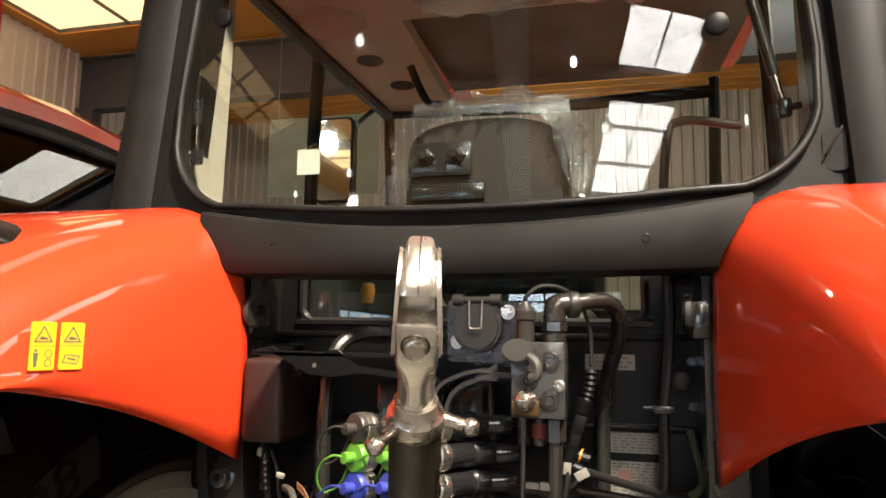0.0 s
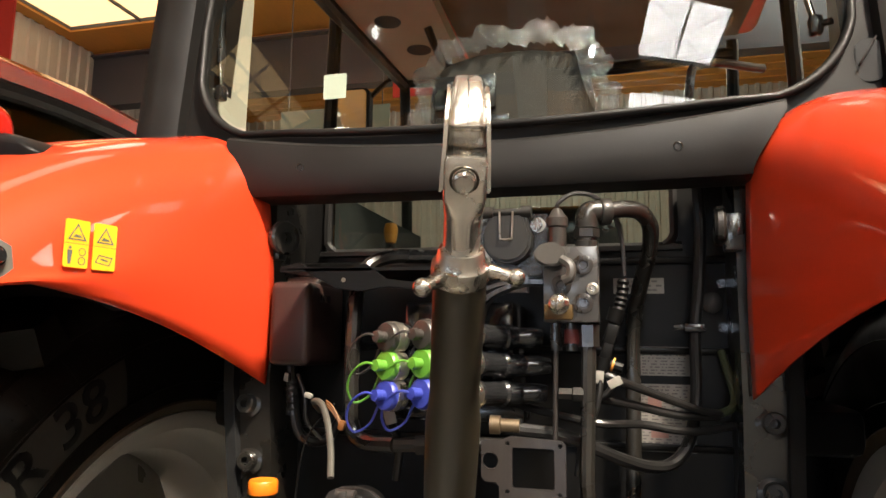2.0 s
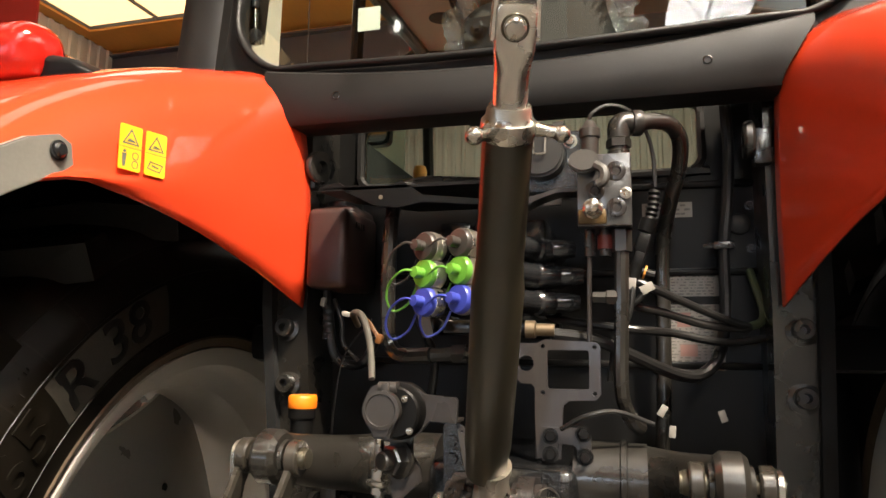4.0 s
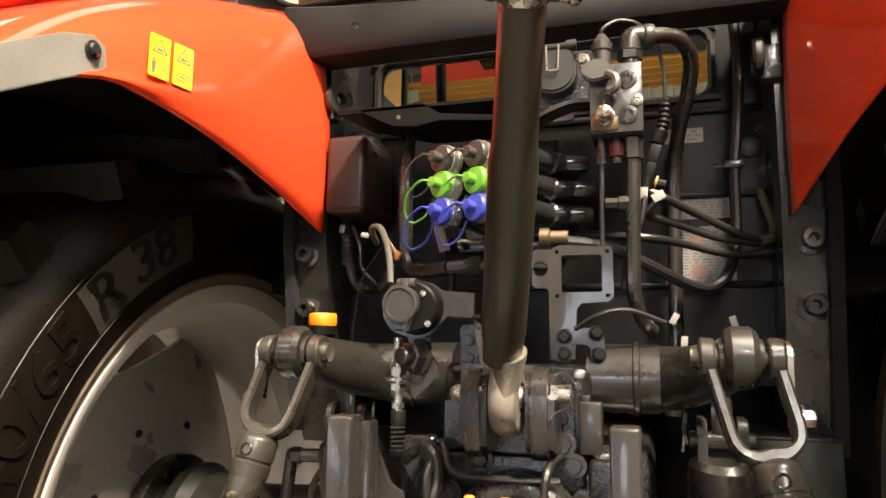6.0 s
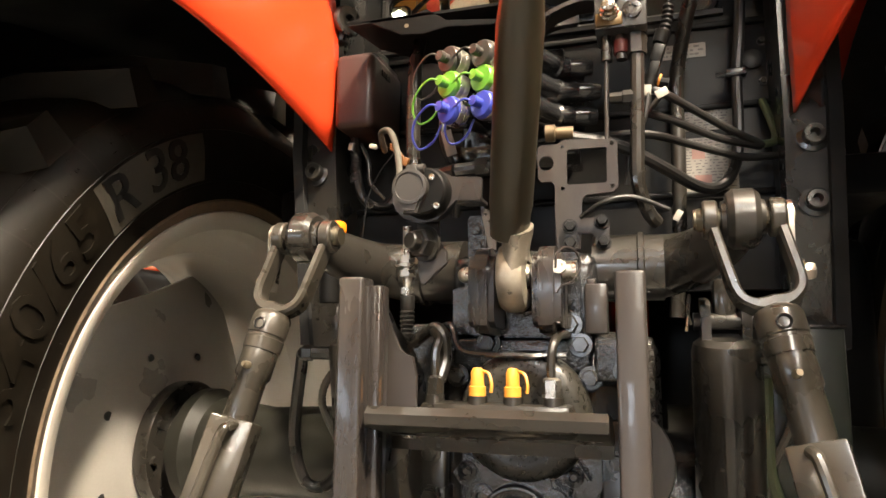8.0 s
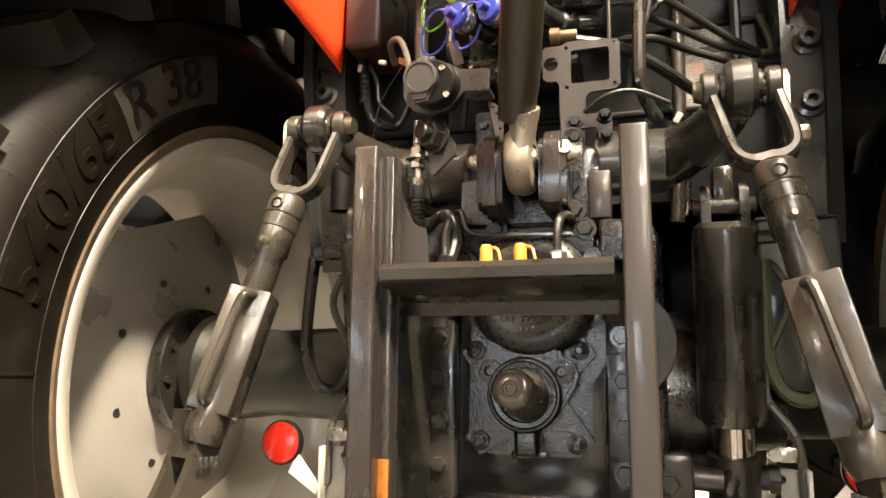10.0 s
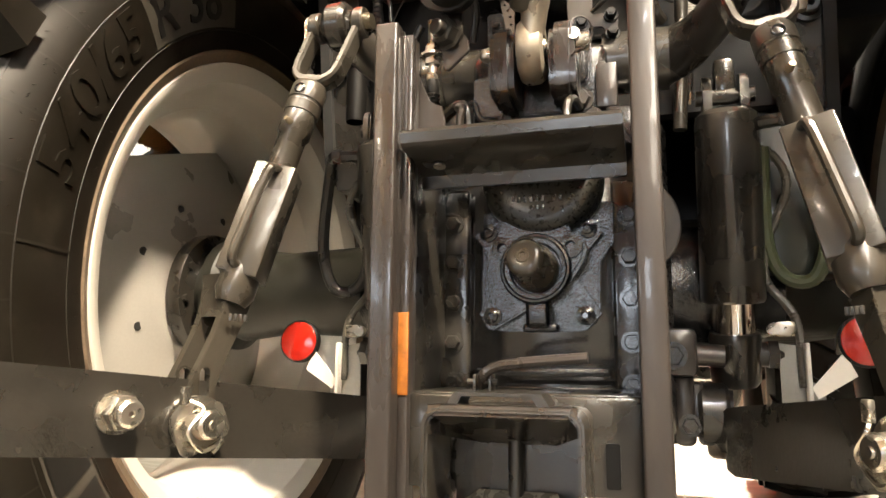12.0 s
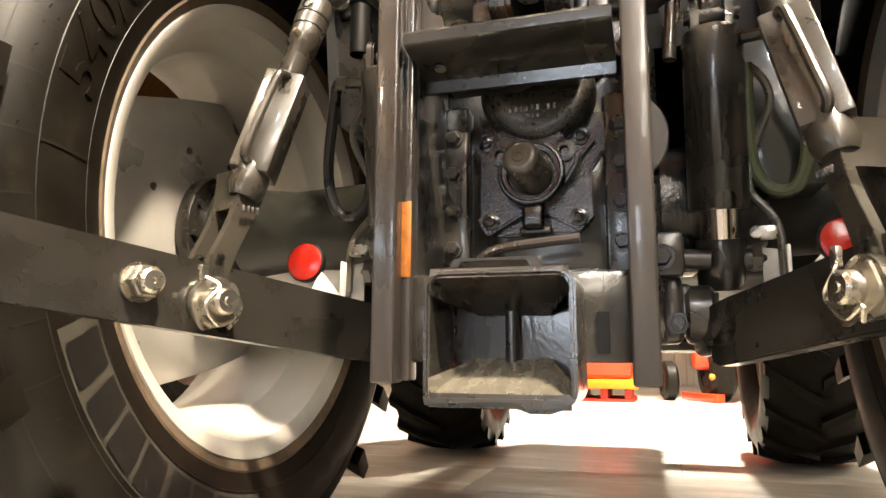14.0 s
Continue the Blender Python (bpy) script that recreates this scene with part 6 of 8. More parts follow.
def lift_cylinder(s):
    x = s * 0.278
    top, low = V(x, -0.292, 1.012), V(x, -0.215, 0.625)
    d = (low - top).normalized()
    bm = nbm()
    lathe(bm, [(0, 0), (0.034, 0.0), (0.044, 0.008), (0.0465, 0.02), (0.0465, 0.285), (0.044, 0.29), (0.036, 0.29), (0, 0.29)], top, d, 40)
    c = part("lift_cylinder", bm, GREY, tractor, "dark grey hydraulic lift cylinder")
    bm = nbm()
    lathe(bm, [(0.03, 0.285), (0.03, 0.345), (0, 0.345)], top, d, 32)
    part("piston_rod", bm, CHROME, c, "polished piston rod")
    bm = nbm()
    lathe(bm, [(0.0, 0.335), (0.036, 0.337), (0.038, 0.345), (0.036, 0.41), (0.03, 0.418), (0, 0.418)], top, d, 32)
    cyl(bm, (x - 0.06, -0.22, 0.648), (x + 0.045, -0.22, 0.648), 0.018, n=20)
    lathe(bm, [(0, 0), (0.023, 0), (0.023, 0.014), (0.012, 0.016), (0.01, 0.022), (0, 0.022)], (x + s * 0.045, -0.22, 0.648), (s, 0, 0), 6)
    part("rod_end", bm, GREY, c, "dark grey rod end with cross pin")
    bm = nbm()
    q = V(x + s * 0.068, -0.22, 0.648)
    cyl(bm, q, q + V(s * 0.012, 0, 0), 0.006, n=8)
    part("grease_nipple", bm, BRASS, c)
    bm = nbm()
    for e in (-1, 1):
        plate(bm, rounded(0.045, 0.075, 0.018, c=(-0.285, 1.03)), 0.013, side(x + e * 0.026 - 0.0065), bev=0.003)
    cyl(bm, (x - 0.042, -0.288, 1.035), (x + 0.042, -0.288, 1.035), 0.012, n=16)
    box(bm, (x, -0.275, 1.065), (0.03, 0.045, 0.06), bev=0.008)
    part("cylinder_head_lug", bm, GREY, c, "forked lug with pin")
    bm = nbm()
    tube(bm, [(x - s * 0.046, -0.3, 1.03), (x - s * 0.05, -0.31, 1.05), (x - s * 0.046, -0.3, 1.07), (x - s * 0.052, -0.31, 1.02)], 0.0022, n=6)
    part("split_pin", bm, STEEL, c)
    # hose and conduit on the outer side
    bm = nbm()
    cyl(bm, (x + s * 0.04, -0.3, 0.985), (x + s * 0.075, -0.31, 0.985), 0.0105, n=8)
    cyl(bm, (x + s * 0.07, -0.31, 0.985), (x + s * 0.085, -0.312, 0.985), 0.013, n=6)
    part("hose_fitting", bm, GREY, c, "dark hose fitting")
    bm = nbm()
    tube(bm, [(x + s * 0.05, -0.26, 0.96), (x + s * 0.055, -0.22, 0.82), (x + s * 0.08, -0.21, 0.765), (x + s * 0.12, -0.22, 0.765), (x + s * 0.135, -0.24, 0.84), (x + s * 0.1, -0.29, 0.97), (x + s * 0.085, -0.31, 0.985)], 0.0105, n=10)
    part("hydraulic_hose", bm, OLIVE if s > 0 else HOSE, c, "looped hydraulic hose")
    bm = nbm()
    tube(bm, [(x + s * 0.03, -0.25, 0.965), (x + s * 0.065, -0.25, 0.95), (x + s * 0.085, -0.24, 0.9), (x + s * 0.055, -0.22, 0.82), (x + s * 0.05, -0.22, 0.76), (x + s * 0.085, -0.23, 0.7), (x + s * 0.09, -0.235, 0.6)], 0.006, n=8, ribs=0.0012)
    part("conduit", bm, CONDUIT, c, "pale corrugated conduit")
    # sensor clip and white shield near the foot
    bm = nbm()
    box(bm, (x + s * 0.068, -0.245, 0.685), (0.026, 0.016, 0.022), bev=0.004)
    cyl(bm, (x + s * 0.05, -0.25, 0.685), (x + s * 0.05, -0.262, 0.685), 0.009, n=12)
    part("conduit_clip", bm, STEEL, c, "bright conduit clip")
    bm = nbm()
    plate(bm, [(x + s * 0.06, 0.565), (x + s * 0.118, 0.565), (x + s * 0.118, 0.60), (x + s * 0.1, 0.61), (x + s * 0.095, 0.66), (x + s * 0.06, 0.665)], 0.003, back(-0.225))
    part("shield_plate", bm, LIGHTGREY, c, "white bent shield plate")
    # reflector on its arm
    bm = nbm()
    plate(bm, [(0.375, 0.60), (0.383, 0.585), (0.435, 0.618), (0.42, 0.652)] if s > 0 else [(-0.42, 0.652), (-0.435, 0.618), (-0.383, 0.585), (-0.375, 0.60)], 0.003, back(-0.243))
    box(bm, (s * 0.372, -0.245, 0.62), (0.006, 0.02, 0.09), bev=0.002)
    ra = part("reflector_arm", bm, WHITE, tractor, "white painted reflector arm")
    bm = nbm()
    lathe(bm, [(0, 0), (0.038, 0), (0.038, 0.01), (0.034, 0.012)], (s * 0.45, -0.238, 0.667), (0, -1, 0.05), 36)
    part("reflector_cup", bm, PLASTIC, ra, "black reflector cup")
    bm = nbm()
    lathe(bm, [(0.0345, 0.008), (0.0345, 0.0125), (0.031, 0.0145), (0, 0.0155)], (s * 0.45, -0.238, 0.667), (0, -1, 0.05), 36)
    part("reflector", bm, LENS, ra, "round red reflector")


for s in (-1, 1):
    lift_cylinder(s)

# ---- drawbar frame ----
hitch_frame = thing("hitch_frame", None, "dark grey drawbar frame of two posts with cross beams", "hitch frame")


BOXM = mat("glossy_grey_cast_box", (0.024, 0.021, 0.0175), 0.26, var=0.25, scale=22, grain=260, bump=0.3, coat=0.6, stain=(0.033, 0.029, 0.023))


def build_hitch():
    for s in (-1, 1):
        bm = nbm()
        # post: a square rolled edge with a recessed inner rail
        zt = 1.076
        box(bm, (s * 0.161, -0.557, (zt + 0.457) / 2), (0.032, 0.036, zt - 0.457), bev=0.004, seg=3)
        post = part("post", bm, GREY2, hitch_frame, "worn grey upright post")
        bm = nbm()
        box(bm, (s * (0.139 if s < 0 else 0.152), -0.535, (1.068 + 0.46) / 2), (0.014, 0.03, 1.068 - 0.46), bev=0.003)
        part("inner_rail", bm, GREY2, post, "inner rail of the post")
        bm = nbm()
        out = [(-0.54, 0.48), (-0.335, 0.56), (-0.335, 0.95), (-0.36, 0.97), (-0.40, 1.0), (-0.455, 1.02), (-0.5, 1.055), (-0.54, 1.062)]
        plate(bm, out, 0.01, side(s * 0.15 - 0.005), bev=0.002)
        part("side_plate", bm, GREY, hitch_frame, "dark grey side plate")
    bm = nbm()
    plate(bm, [(-0.152, 1.07), (-0.146, 1.044), (-0.134, 1.014), (-0.124, 0.991), (-0.116, 0.985), (-0.107, 0.982), (-0.102, 0.96), (-0.101, 0.92), (-0.155, 0.92)], 0.006, back(-0.496), bev=0.001)
    part("gusset", bm, GREY2, hitch_frame, "curved grey gusset plate")
    bm = nbm()
    box(bm, (-0.1386, -0.5496, 0.644), (0.0135, 0.004, 0.102), bev=0.001)
    part("paint_mark", bm, mat("dull_orange_paint", (0.26, 0.085, 0.008), 0.5, var=0.4, scale=60, bump=0.2), hitch_frame, "worn orange paint mark")
    # upper cross beam: nose, sloping underside, rear lip
    bm = nbm()
    prof = [(-0.582, 0.918), (-0.580, 0.906), (-0.574, 0.902), (-0.495, 0.884), (-0.492, 0.868), (-0.484, 0.868), (-0.482, 0.893), (-0.53, 0.922), (-0.572, 0.926)]
    plate(bm, prof, 0.272, side(-0.136), bev=0.0015)
    cb = part("cross_beam", bm, GREY, hitch_frame, "folded grey cross beam")
    bm = nbm()
    lathe(bm, [(0, 0.0), (0.008, 0.0), (0.008, 0.002), (0, 0.002)], (-0.1, -0.528, 0.8885), (0, -0.2, -1), 16)
    part("plug", bm, STEEL, cb, "bright plug")
    # lower cross beam
    bm = nbm()
    box(bm, (0.008, -0.515, 0.54), (0.284, 0.05, 0.112), bev=0.004)
    box(bm, (0, -0.45, 0.592), (0.268, 0.16, 0.012), bev=0.003)
    part("lower_beam", bm, GREY, hitch_frame, "dark grey lower cross beam")
    bm = nbm()
    plate(bm, rounded(0.016, 0.05, 0.003, c=(0.112, 0.52)), 0.003, back(-0.541))
    part("type_plate", bm, PLASTIC, hitch_frame, "small grey type plate")
    # cast coupling box, open to the rear
    bm = nbm()
    o, i0 = rounded(0.172, 0.15, 0.018, c=(0.005, 0.511)), rounded(0.157, 0.136, 0.014, c=(0.005, 0.511))
    plate(bm, o, 0.115, back(-0.535), holes=[i0], bev=0.003)
    bx_ = part("coupling_box", bm, BOXM, hitch_frame, "cast coupling box open to the rear")
    bm = nbm()
    plate(bm, rounded(0.152, 0.132, 0.012, c=(0.006, 0.508)), 0.01, back(-0.536))
    part("box_back", bm, GREY, bx_, "dark back of the box")
    bm = nbm()
    cyl(bm, (0.004, -0.556, 0.47), (0.004, -0.556, 0.552), 0.009, n=20)
    part("coupling_pin", bm, GREY, bx_, "dark upright coupling pin")
    # sloping inner floor and roof with chamfered corners
    for z0, z1, zc in ((0.446, 0.489, 0.466), (0.578, 0.541, 0.56)):
        bm = nbm()
        a = [V(-0.074, -0.649, z0), V(0.084, -0.649, z0), V(0.084, -0.65, zc), V(0.05, -0.552, z1), V(-0.04, -0.552, z1), V(-0.074, -0.65, zc)]
        va = [bm.verts.new(p) for p in a]
        e = 0.012 if z1 < z0 else -0.012
        vb = [bm.verts.new(p + V(0, 0.004, e if k < 2 else e + z0 - p.z)) for k, p in enumerate(a)]
        for f in ((0, 1, 3, 4), (1, 2, 3), (0, 4, 5)):
            bm.faces.new([va[k] for k in f])
        bm.faces.new(vb[::-1])
        for k in range(6):
            bm.faces.new((va[k], va[(k + 1) % 6], vb[(k + 1) % 6], vb[k]))
        part("guide_ramp", bm, WORN if z1 > z0 else BOXM, bx_, "worn guide ramp inside the box")
    bm = nbm()
    plate(bm, [(-0.078, 0.437), (-0.06, 0.434), (0.02, 0.437), (0.04, 0.43), (0.062, 0.43), (0.08, 0.436), (0.088, 0.446), (0.082, 0.45), (-0.07, 0.45), (-0.08, 0.446)], 0.014, back(-0.641), bev=0.005)
    part("lower_lip", bm, BOXM, bx_, "worn lower lip")
    bm = nbm()
    plate(bm, [(-0.062, 0.582), (0.06, 0.582), (0.046, 0.602), (-0.048, 0.602)], 0.05, back(-0.585), holes=[[(-0.048, 0.584), (0.044, 0.584), (0.036, 0.598), (-0.04, 0.598)]], bev=0.001)
    part("top_bridge", bm, GREY, bx_, "welded bridge on the box")
    # release lever
    bm = nbm()
    tube(bm, [(-0.05, -0.50, 0.605), (-0.045, -0.515, 0.617), (-0.03, -0.52, 0.627), (0.0, -0.522, 0.633), (0.085, -0.524, 0.64)], 0.0068, n=10)
    lv = part("release_lever", bm, GREY2, hitch_frame, "bent grey release lever")
    bm = nbm()
    for x in (-0.056, -0.036):
        box(bm, (x, -0.505, 0.606), (0.004, 0.022, 0.026), bev=0.001)
    cyl(bm, (-0.066, -0.51, 0.61), (-0.028, -0.51, 0.61), 0.0035, n=8)
    part("lever_bracket", bm, GREY, lv)


build_hitch()

# ---- columns, tank and shelf beside the hydraulics ----


def columns():
    for s in (-1, 1):
        bm = nbm()
        plate(bm, [(-0.172, 1.80), (-0.17, 1.36), (-0.135, 1.10), (-0.11, 0.98), (0.0, 0.98), (0.02, 1.8)], 0.066, side(s * 0.39, s), bev=0.004)
        col = part("fender_column", bm, GREY, tractor, "dark grey mudguard support column")
        for z, y in ((1.327, -0.163), (1.226, -0.152)):
            bm = nbm()
            lathe(bm, [(0.024, 0.0), (0.024, 0.004), (0.0165, 0.006), (0.0165, 0.02), (0.0145, 0.022), (0.0075, 0.022), (0.006, 0.006), (0, 0.006)], (s * 0.43, y, z), (0, -1, 0.08), 24)
            part("threaded_boss", bm, GREY, col, "round threaded boss")
        bm = nbm()
        lathe(bm, [(0.012, -0.008), (0.028, -0.008), (0.031, -0.004), (0.031, 0.004), (0.028, 0.008), (0.012, 0.008)], (s * 0.366, -0.185, 1.622), V(1, -0.45 if s < 0 else -0.05, 0.0), 28, closed=True)
        box(bm, (s * 0.386, -0.175, 1.612), (0.028, 0.03, 0.058), bev=0.004)
        part("lashing_eye", bm, GREY, col, "round lashing eye")
        bm = nbm()
        box(bm, (s * 0.402, -0.12, 1.62), (0.012, 0.06, 0.11), bev=0.003)
        part("edge_strip", bm, GREY, col)
    # orange capped filler on the left
    bm = nbm()
    lathe(bm, [(0.019, -0.12), (0.019, -0.02), (0.023, -0.015), (0.023, 0.0), (0.0, 0.0)], (-0.355, -0.24, 1.192), (0, 0, 1), 24)
    fl = part("filler_neck", bm, PLASTIC, tractor, "black filler neck")
    bm = nbm()
    lathe(bm, [(0.0235, 0.0), (0.0245, 0.002), (0.0245, 0.018), (0.022, 0.0215), (0, 0.0215)], (-0.355, -0.24, 1.192), (0, 0, 1), 20)
    part("filler_cap", bm, ORANGE, fl, "orange filler cap")


columns()


def tank():
    bm = nbm()
    m = pose(-0.335, -0.14, 1.469)
    box(bm, (0, 0, 0), (0.078, 0.15, 0.145), bev=0.013, seg=4, m=m)
    box(bm, (0.0, 0.02, 0.06), (0.07, 0.1, 0.05), bev=0.012, seg=3, m=m)
    tk = part("reservoir", bm, mat("dark_brown_plastic_tank", (0.032, 0.015, 0.012), 0.38, var=0.15, grain=300, bump=0.1), tractor, "dark brown plastic reservoir")
    bm = nbm()
    lathe(bm, [(0.035, 0.07), (0.035, 0.078), (0.034, 0.082), (0.034, 0.093), (0.031, 0.096), (0, 0.096)], m @ V(-0.002, 0.01, 0), (0, 0, 1), 28)
    part("reservoir_cap", bm, PLASTIC, tk, "black screw cap")
    bm = nbm()
    for i in range(4):
        box(bm, (0.0395, -0.03 + 0.011 * i, 0.045), (0.002, 0.007, 0.012), bev=0.0005, m=m)
    part("moulded_mark", bm, PLASTIC, tk, "unreadable moulded mark")
    bm = nbm()
    out = [(-0.31, 1.556), (-0.275, 1.563), (-0.265, 1.556), (-0.19, 1.553), (-0.165, 1.56), (-0.13, 1.535), (0.0, 1.52), (0.0, 1.512), (-0.13, 1.523), (-0.17, 1.516), (-0.21, 1.52), (-0.25, 1.54), (-0.27, 1.55), (-0.31, 1.55)]
    plate(bm, out, 0.006, back(-0.294), bev=0.001)
    plate(bm, [(-0.31, -0.3), (-0.13, -0.3), (0.0, -0.3), (0.0, -0.1), (-0.2, -0.1), (-0.29, -0.2)], 0.005, pose(0, 0, 1.548))
    sh = part("tray", bm, PLASTIC, tractor, "black sheet tray above the couplings")
    bm = nbm()
    lathe(bm, [(0.0036, -0.001), (0.0036, 0.001), (0, 0.001)], (-0.2, -0.3, 1.534), (0, -1, 0), 14)
    part("orange_plug", bm, BRASS, sh, "small dull yellow plug")


tank()


def coupler(x, z, cap, y=-0.335, nm=""):
    """A hydraulic coupling pointing rearwards, with a dust cap on a strap."""
    ax = V(0.55, 1, -0.04).normalized()
    o = V(x, y, z)
    bm = nbm()
    lathe(bm, [(0.02, 0.004), (0.021, 0.03), (0.018, 0.034), (0.018, 0.08), (0.021, 0.084), (0.021, 0.1), (0.016, 0.104), (0.016, 0.15), (0, 0.15)], o, ax, 24)
    c = part("coupling", bm, BLACK, tractor, "black hydraulic coupling")
    bm = nbm()
    lathe(bm, [(0.0205, 0.0), (0.0235, 0.002), (0.0235, 0.011), (0.021, 0.013), (0.0225, 0.016), (0.0225, 0.022), (0.02, 0.024)], o, ax, 28)
    part("collar", bm, STEEL, c, "bright coupling collar")
    if cap:
        bm = nbm()
        lathe(bm, [(0.0222, 0.006), (0.0228, -0.002), (0.0215, -0.006), (0.02, -0.008), (0.008, -0.009), (0.007, -0.016), (0.009, -0.018), (0.008, -0.026), (0, -0.027)], o, ax, 28)
        cp = part("dust_cap", bm, cap, c, nm)
        bm = nbm()
        k = o + ax * -0.022
        tube(bm, [k, k + V(-0.018, -0.002, 0.003), k + V(-0.042, 0.01, -0.012), k + V(-0.052, 0.02, -0.036), k + V(-0.044, 0.03, -0.056), k + V(-0.022, 0.035, -0.044), k + V(-0.008, 0.032, -0.018)], 0.0019, n=7)
        part("cap_strap", bm, cap, cp, "looped cap strap")


CAPB = mat("grey_black_plastic_cap", (0.045, 0.039, 0.034), 0.4, var=0.1, bump=0.05)
for x in (-0.106, -0.052):
    for z, c, nm in ((1.437, CAPB, "dark grey dust cap"), (1.396, GREEN, "bright green dust cap"), (1.354, BLUE, "blue dust cap")):
        coupler(x - 0.005, z + (0.013 if x > -0.1 else 0.009), c, nm=nm)
for z in (1.443, 1.402, 1.36):
    coupler(0.0, z + 0.008, None)


def valves():
    # spool valve bodies behind the couplings
    bm = nbm()
    for x in (-0.1, -0.04, 0.025):
        box(bm, (x, -0.13, 1.42), (0.055, 0.16, 0.17), bev=0.006)
    box(bm, (-0.04, -0.15, 1.33), (0.22, 0.12, 0.03), bev=0.005)
    part("spool_valve", bm, BLACK, tractor, "black spool valve bodies")
    # small upright fin behind the straps
    bm = nbm()
    plate(bm, [(0.046, 1.515), (0.052, 1.523), (0.08, 1.541), (0.084, 1.539), (0.084, 1.515)], 0.005, back(-0.262), bev=0.001)
    part("strap_fin", bm, GREY2, tractor, "upright grey fin of the valve guard")
    # three large black plugs beside the top link
    for x, z in ((0.0, 1.447), (0.012, 1.405), (0.006, 1.364)):
        bm = nbm()
        ax = V(1, 0.32, 0.02).normalized()
        o = V(x, -0.27, z)
        prof = [(0.0, 0.0), (0.0165, 0.0), (0.017, 0.004), (0.017, 0.066), (0.0158, 0.068), (0.0148, 0.069), (0.0148, 0.072), (0.0152, 0.074), (0.0152, 0.092), (0.014, 0.093), (0.014, 0.096), (0.0128, 0.105), (0.009, 0.106), (0.007, 0.1), (0, 0.1)]
        lathe(bm, prof, o, ax, 24)
        pg = part("hydraulic_plug", bm, BLACK, tractor, "large black stepped hydraulic plug")
        bm = nbm()
        plate(bm, rounded(0.03, 0.038, 0.006), 0.014, axis_m(o + ax * 0.014, ax), bev=0.002)
        part("plug_flange", bm, CAST, pg, "black bolted flange")
    # arched guard straps in front of the valves
    for y0, dx, dz in ((-0.25, -0.034, 0.008), (-0.3, 0.0, 0.004)):
        bm = nbm()
        path = spline([(x + dx, y0, z + dz) for x, z in ((0.112, 1.522), (0.085, 1.522), (0.055, 1.513), (0.03, 1.499), (0.019, 1.477), (0.017, 1.446))], 5)
        rings = []
        for i, p in enumerate(path):
            d = (path[min(i + 1, len(path) - 1)] - path[max(i - 1, 0)]).normalized()
            n = V(-d.z, 0, d.x)
            rings.append([bm.verts.new(p + n * a + V(0, b, 0)) for a, b in ((0.003, -0.021), (0.003, 0.021), (-0.003, 0.021), (-0.003, -0.021))])
        for a, b in zip(rings, rings[1:]):
            for j in range(4):
                bm.faces.new((a[j], a[(j + 1) % 4], b[(j + 1) % 4], b[j]))
        bm.faces.new(rings[0])
        bm.faces.new(rings[-1])
        part("guard_strap", bm, GREY2, tractor, "arched dark grey guard strap")
    # manifold block
    bm = nbm()
    box(bm, (0.151, -0.295, 1.522), (0.076, 0.07, 0.106), bev=0.003)
    vb = part("manifold", bm, mat("grey_manifold_paint", (0.04, 0.0385, 0.0375), 0.3, var=0.2, scale=25, bump=0.35, coat=0.7), tractor, "grey hydraulic manifold block")
    bm = nbm()
    for p, r, h in (((0.168, 1.548), 0.014, 0.004), ((0.168, 1.495), 0.014, 0.005), ((0.138, 1.52), 0.014, 0.006)):
        lathe(bm, [(r, 0), (r, h * 0.5), (r * 0.93, h * 0.6), (r * 0.5, h * 0.6), (r * 0.4, h * 0.3), (0, h * 0.3)], (p[0], -0.33, p[1]), (0, -1, 0), 24)
    part("round_plug", bm, GREY2, vb, "flush round plugs")
    bm = nbm()
    lathe(bm, [(0.008, 0), (0.0085, 0.004), (0.005, 0.005), (0.0035, 0.001), (0, 0.001)], (0.181, -0.33, 1.515), (0, -1, 0), 14)
    part("nipple", bm, STEEL, vb)
    bm = nbm()
    lathe(bm, [(0.0, 0), (0.014, 0), (0.0145, 0.005), (0.012, 0.007), (0.0115, 0.014), (0.0095, 0.016), (0.0095, 0.025), (0.006, 0.027), (0, 0.027)], (0.135, -0.33, 1.494), (0, -1, 0.05), 24)
    part("knurled_plug", bm, STEEL, vb, "bright stepped plug")
    bm = nbm()
    box(bm, (0.134, -0.327, 1.483), (0.04, 0.012, 0.022), bev=0.003)
    part("bronze_pad", bm, mat("brown_bronze_pad", (0.1, 0.06, 0.02), 0.35, metal=0.4), vb, "brownish pad")
    bm = nbm()
    plate(bm, [(0.112 + 0.022 * math.cos(radians(a)) + 0.012, 1.562 + 0.017 * math.sin(radians(a))) for a in range(0, 360, 15)], 0.012, back(-0.335), bev=0.003)
    tube(bm, [(0.14, -0.345, 1.555), (0.152, -0.35, 1.545), (0.152, -0.352, 1.53), (0.143, -0.35, 1.525)], 0.007, n=8)
    part("rubber_cover", bm, mat("grey_rubber_cover", (0.06, 0.054, 0.047), 0.5, var=0.15), vb, "grey rubber flap on the manifold")
    bm = nbm()
    for x in (0.128, 0.15, 0.172):
        cyl(bm, (x, -0.3, 1.43), (x, -0.3, 1.475), 0.0085, n=14)
    lathe(bm, [(0, 0), (0.0155, 0), (0.0155, 0.03), (0.012, 0.034), (0, 0.034)], (0.172, -0.3, 1.436), (0, 0, 1), 6)
    part("pipe_union", bm, GREY, vb, "pipe unions below the block")
    bm = nbm()
    cyl(bm, (0.15, -0.3, 1.44), (0.15, -0.3, 1.46), 0.0115, n=12)
    part("red_ring", bm, mat("red_plastic_ring", (0.09, 0.01, 0.007), 0.45), vb, "red plastic ring")
    # elbow union on top
    bm = nbm()
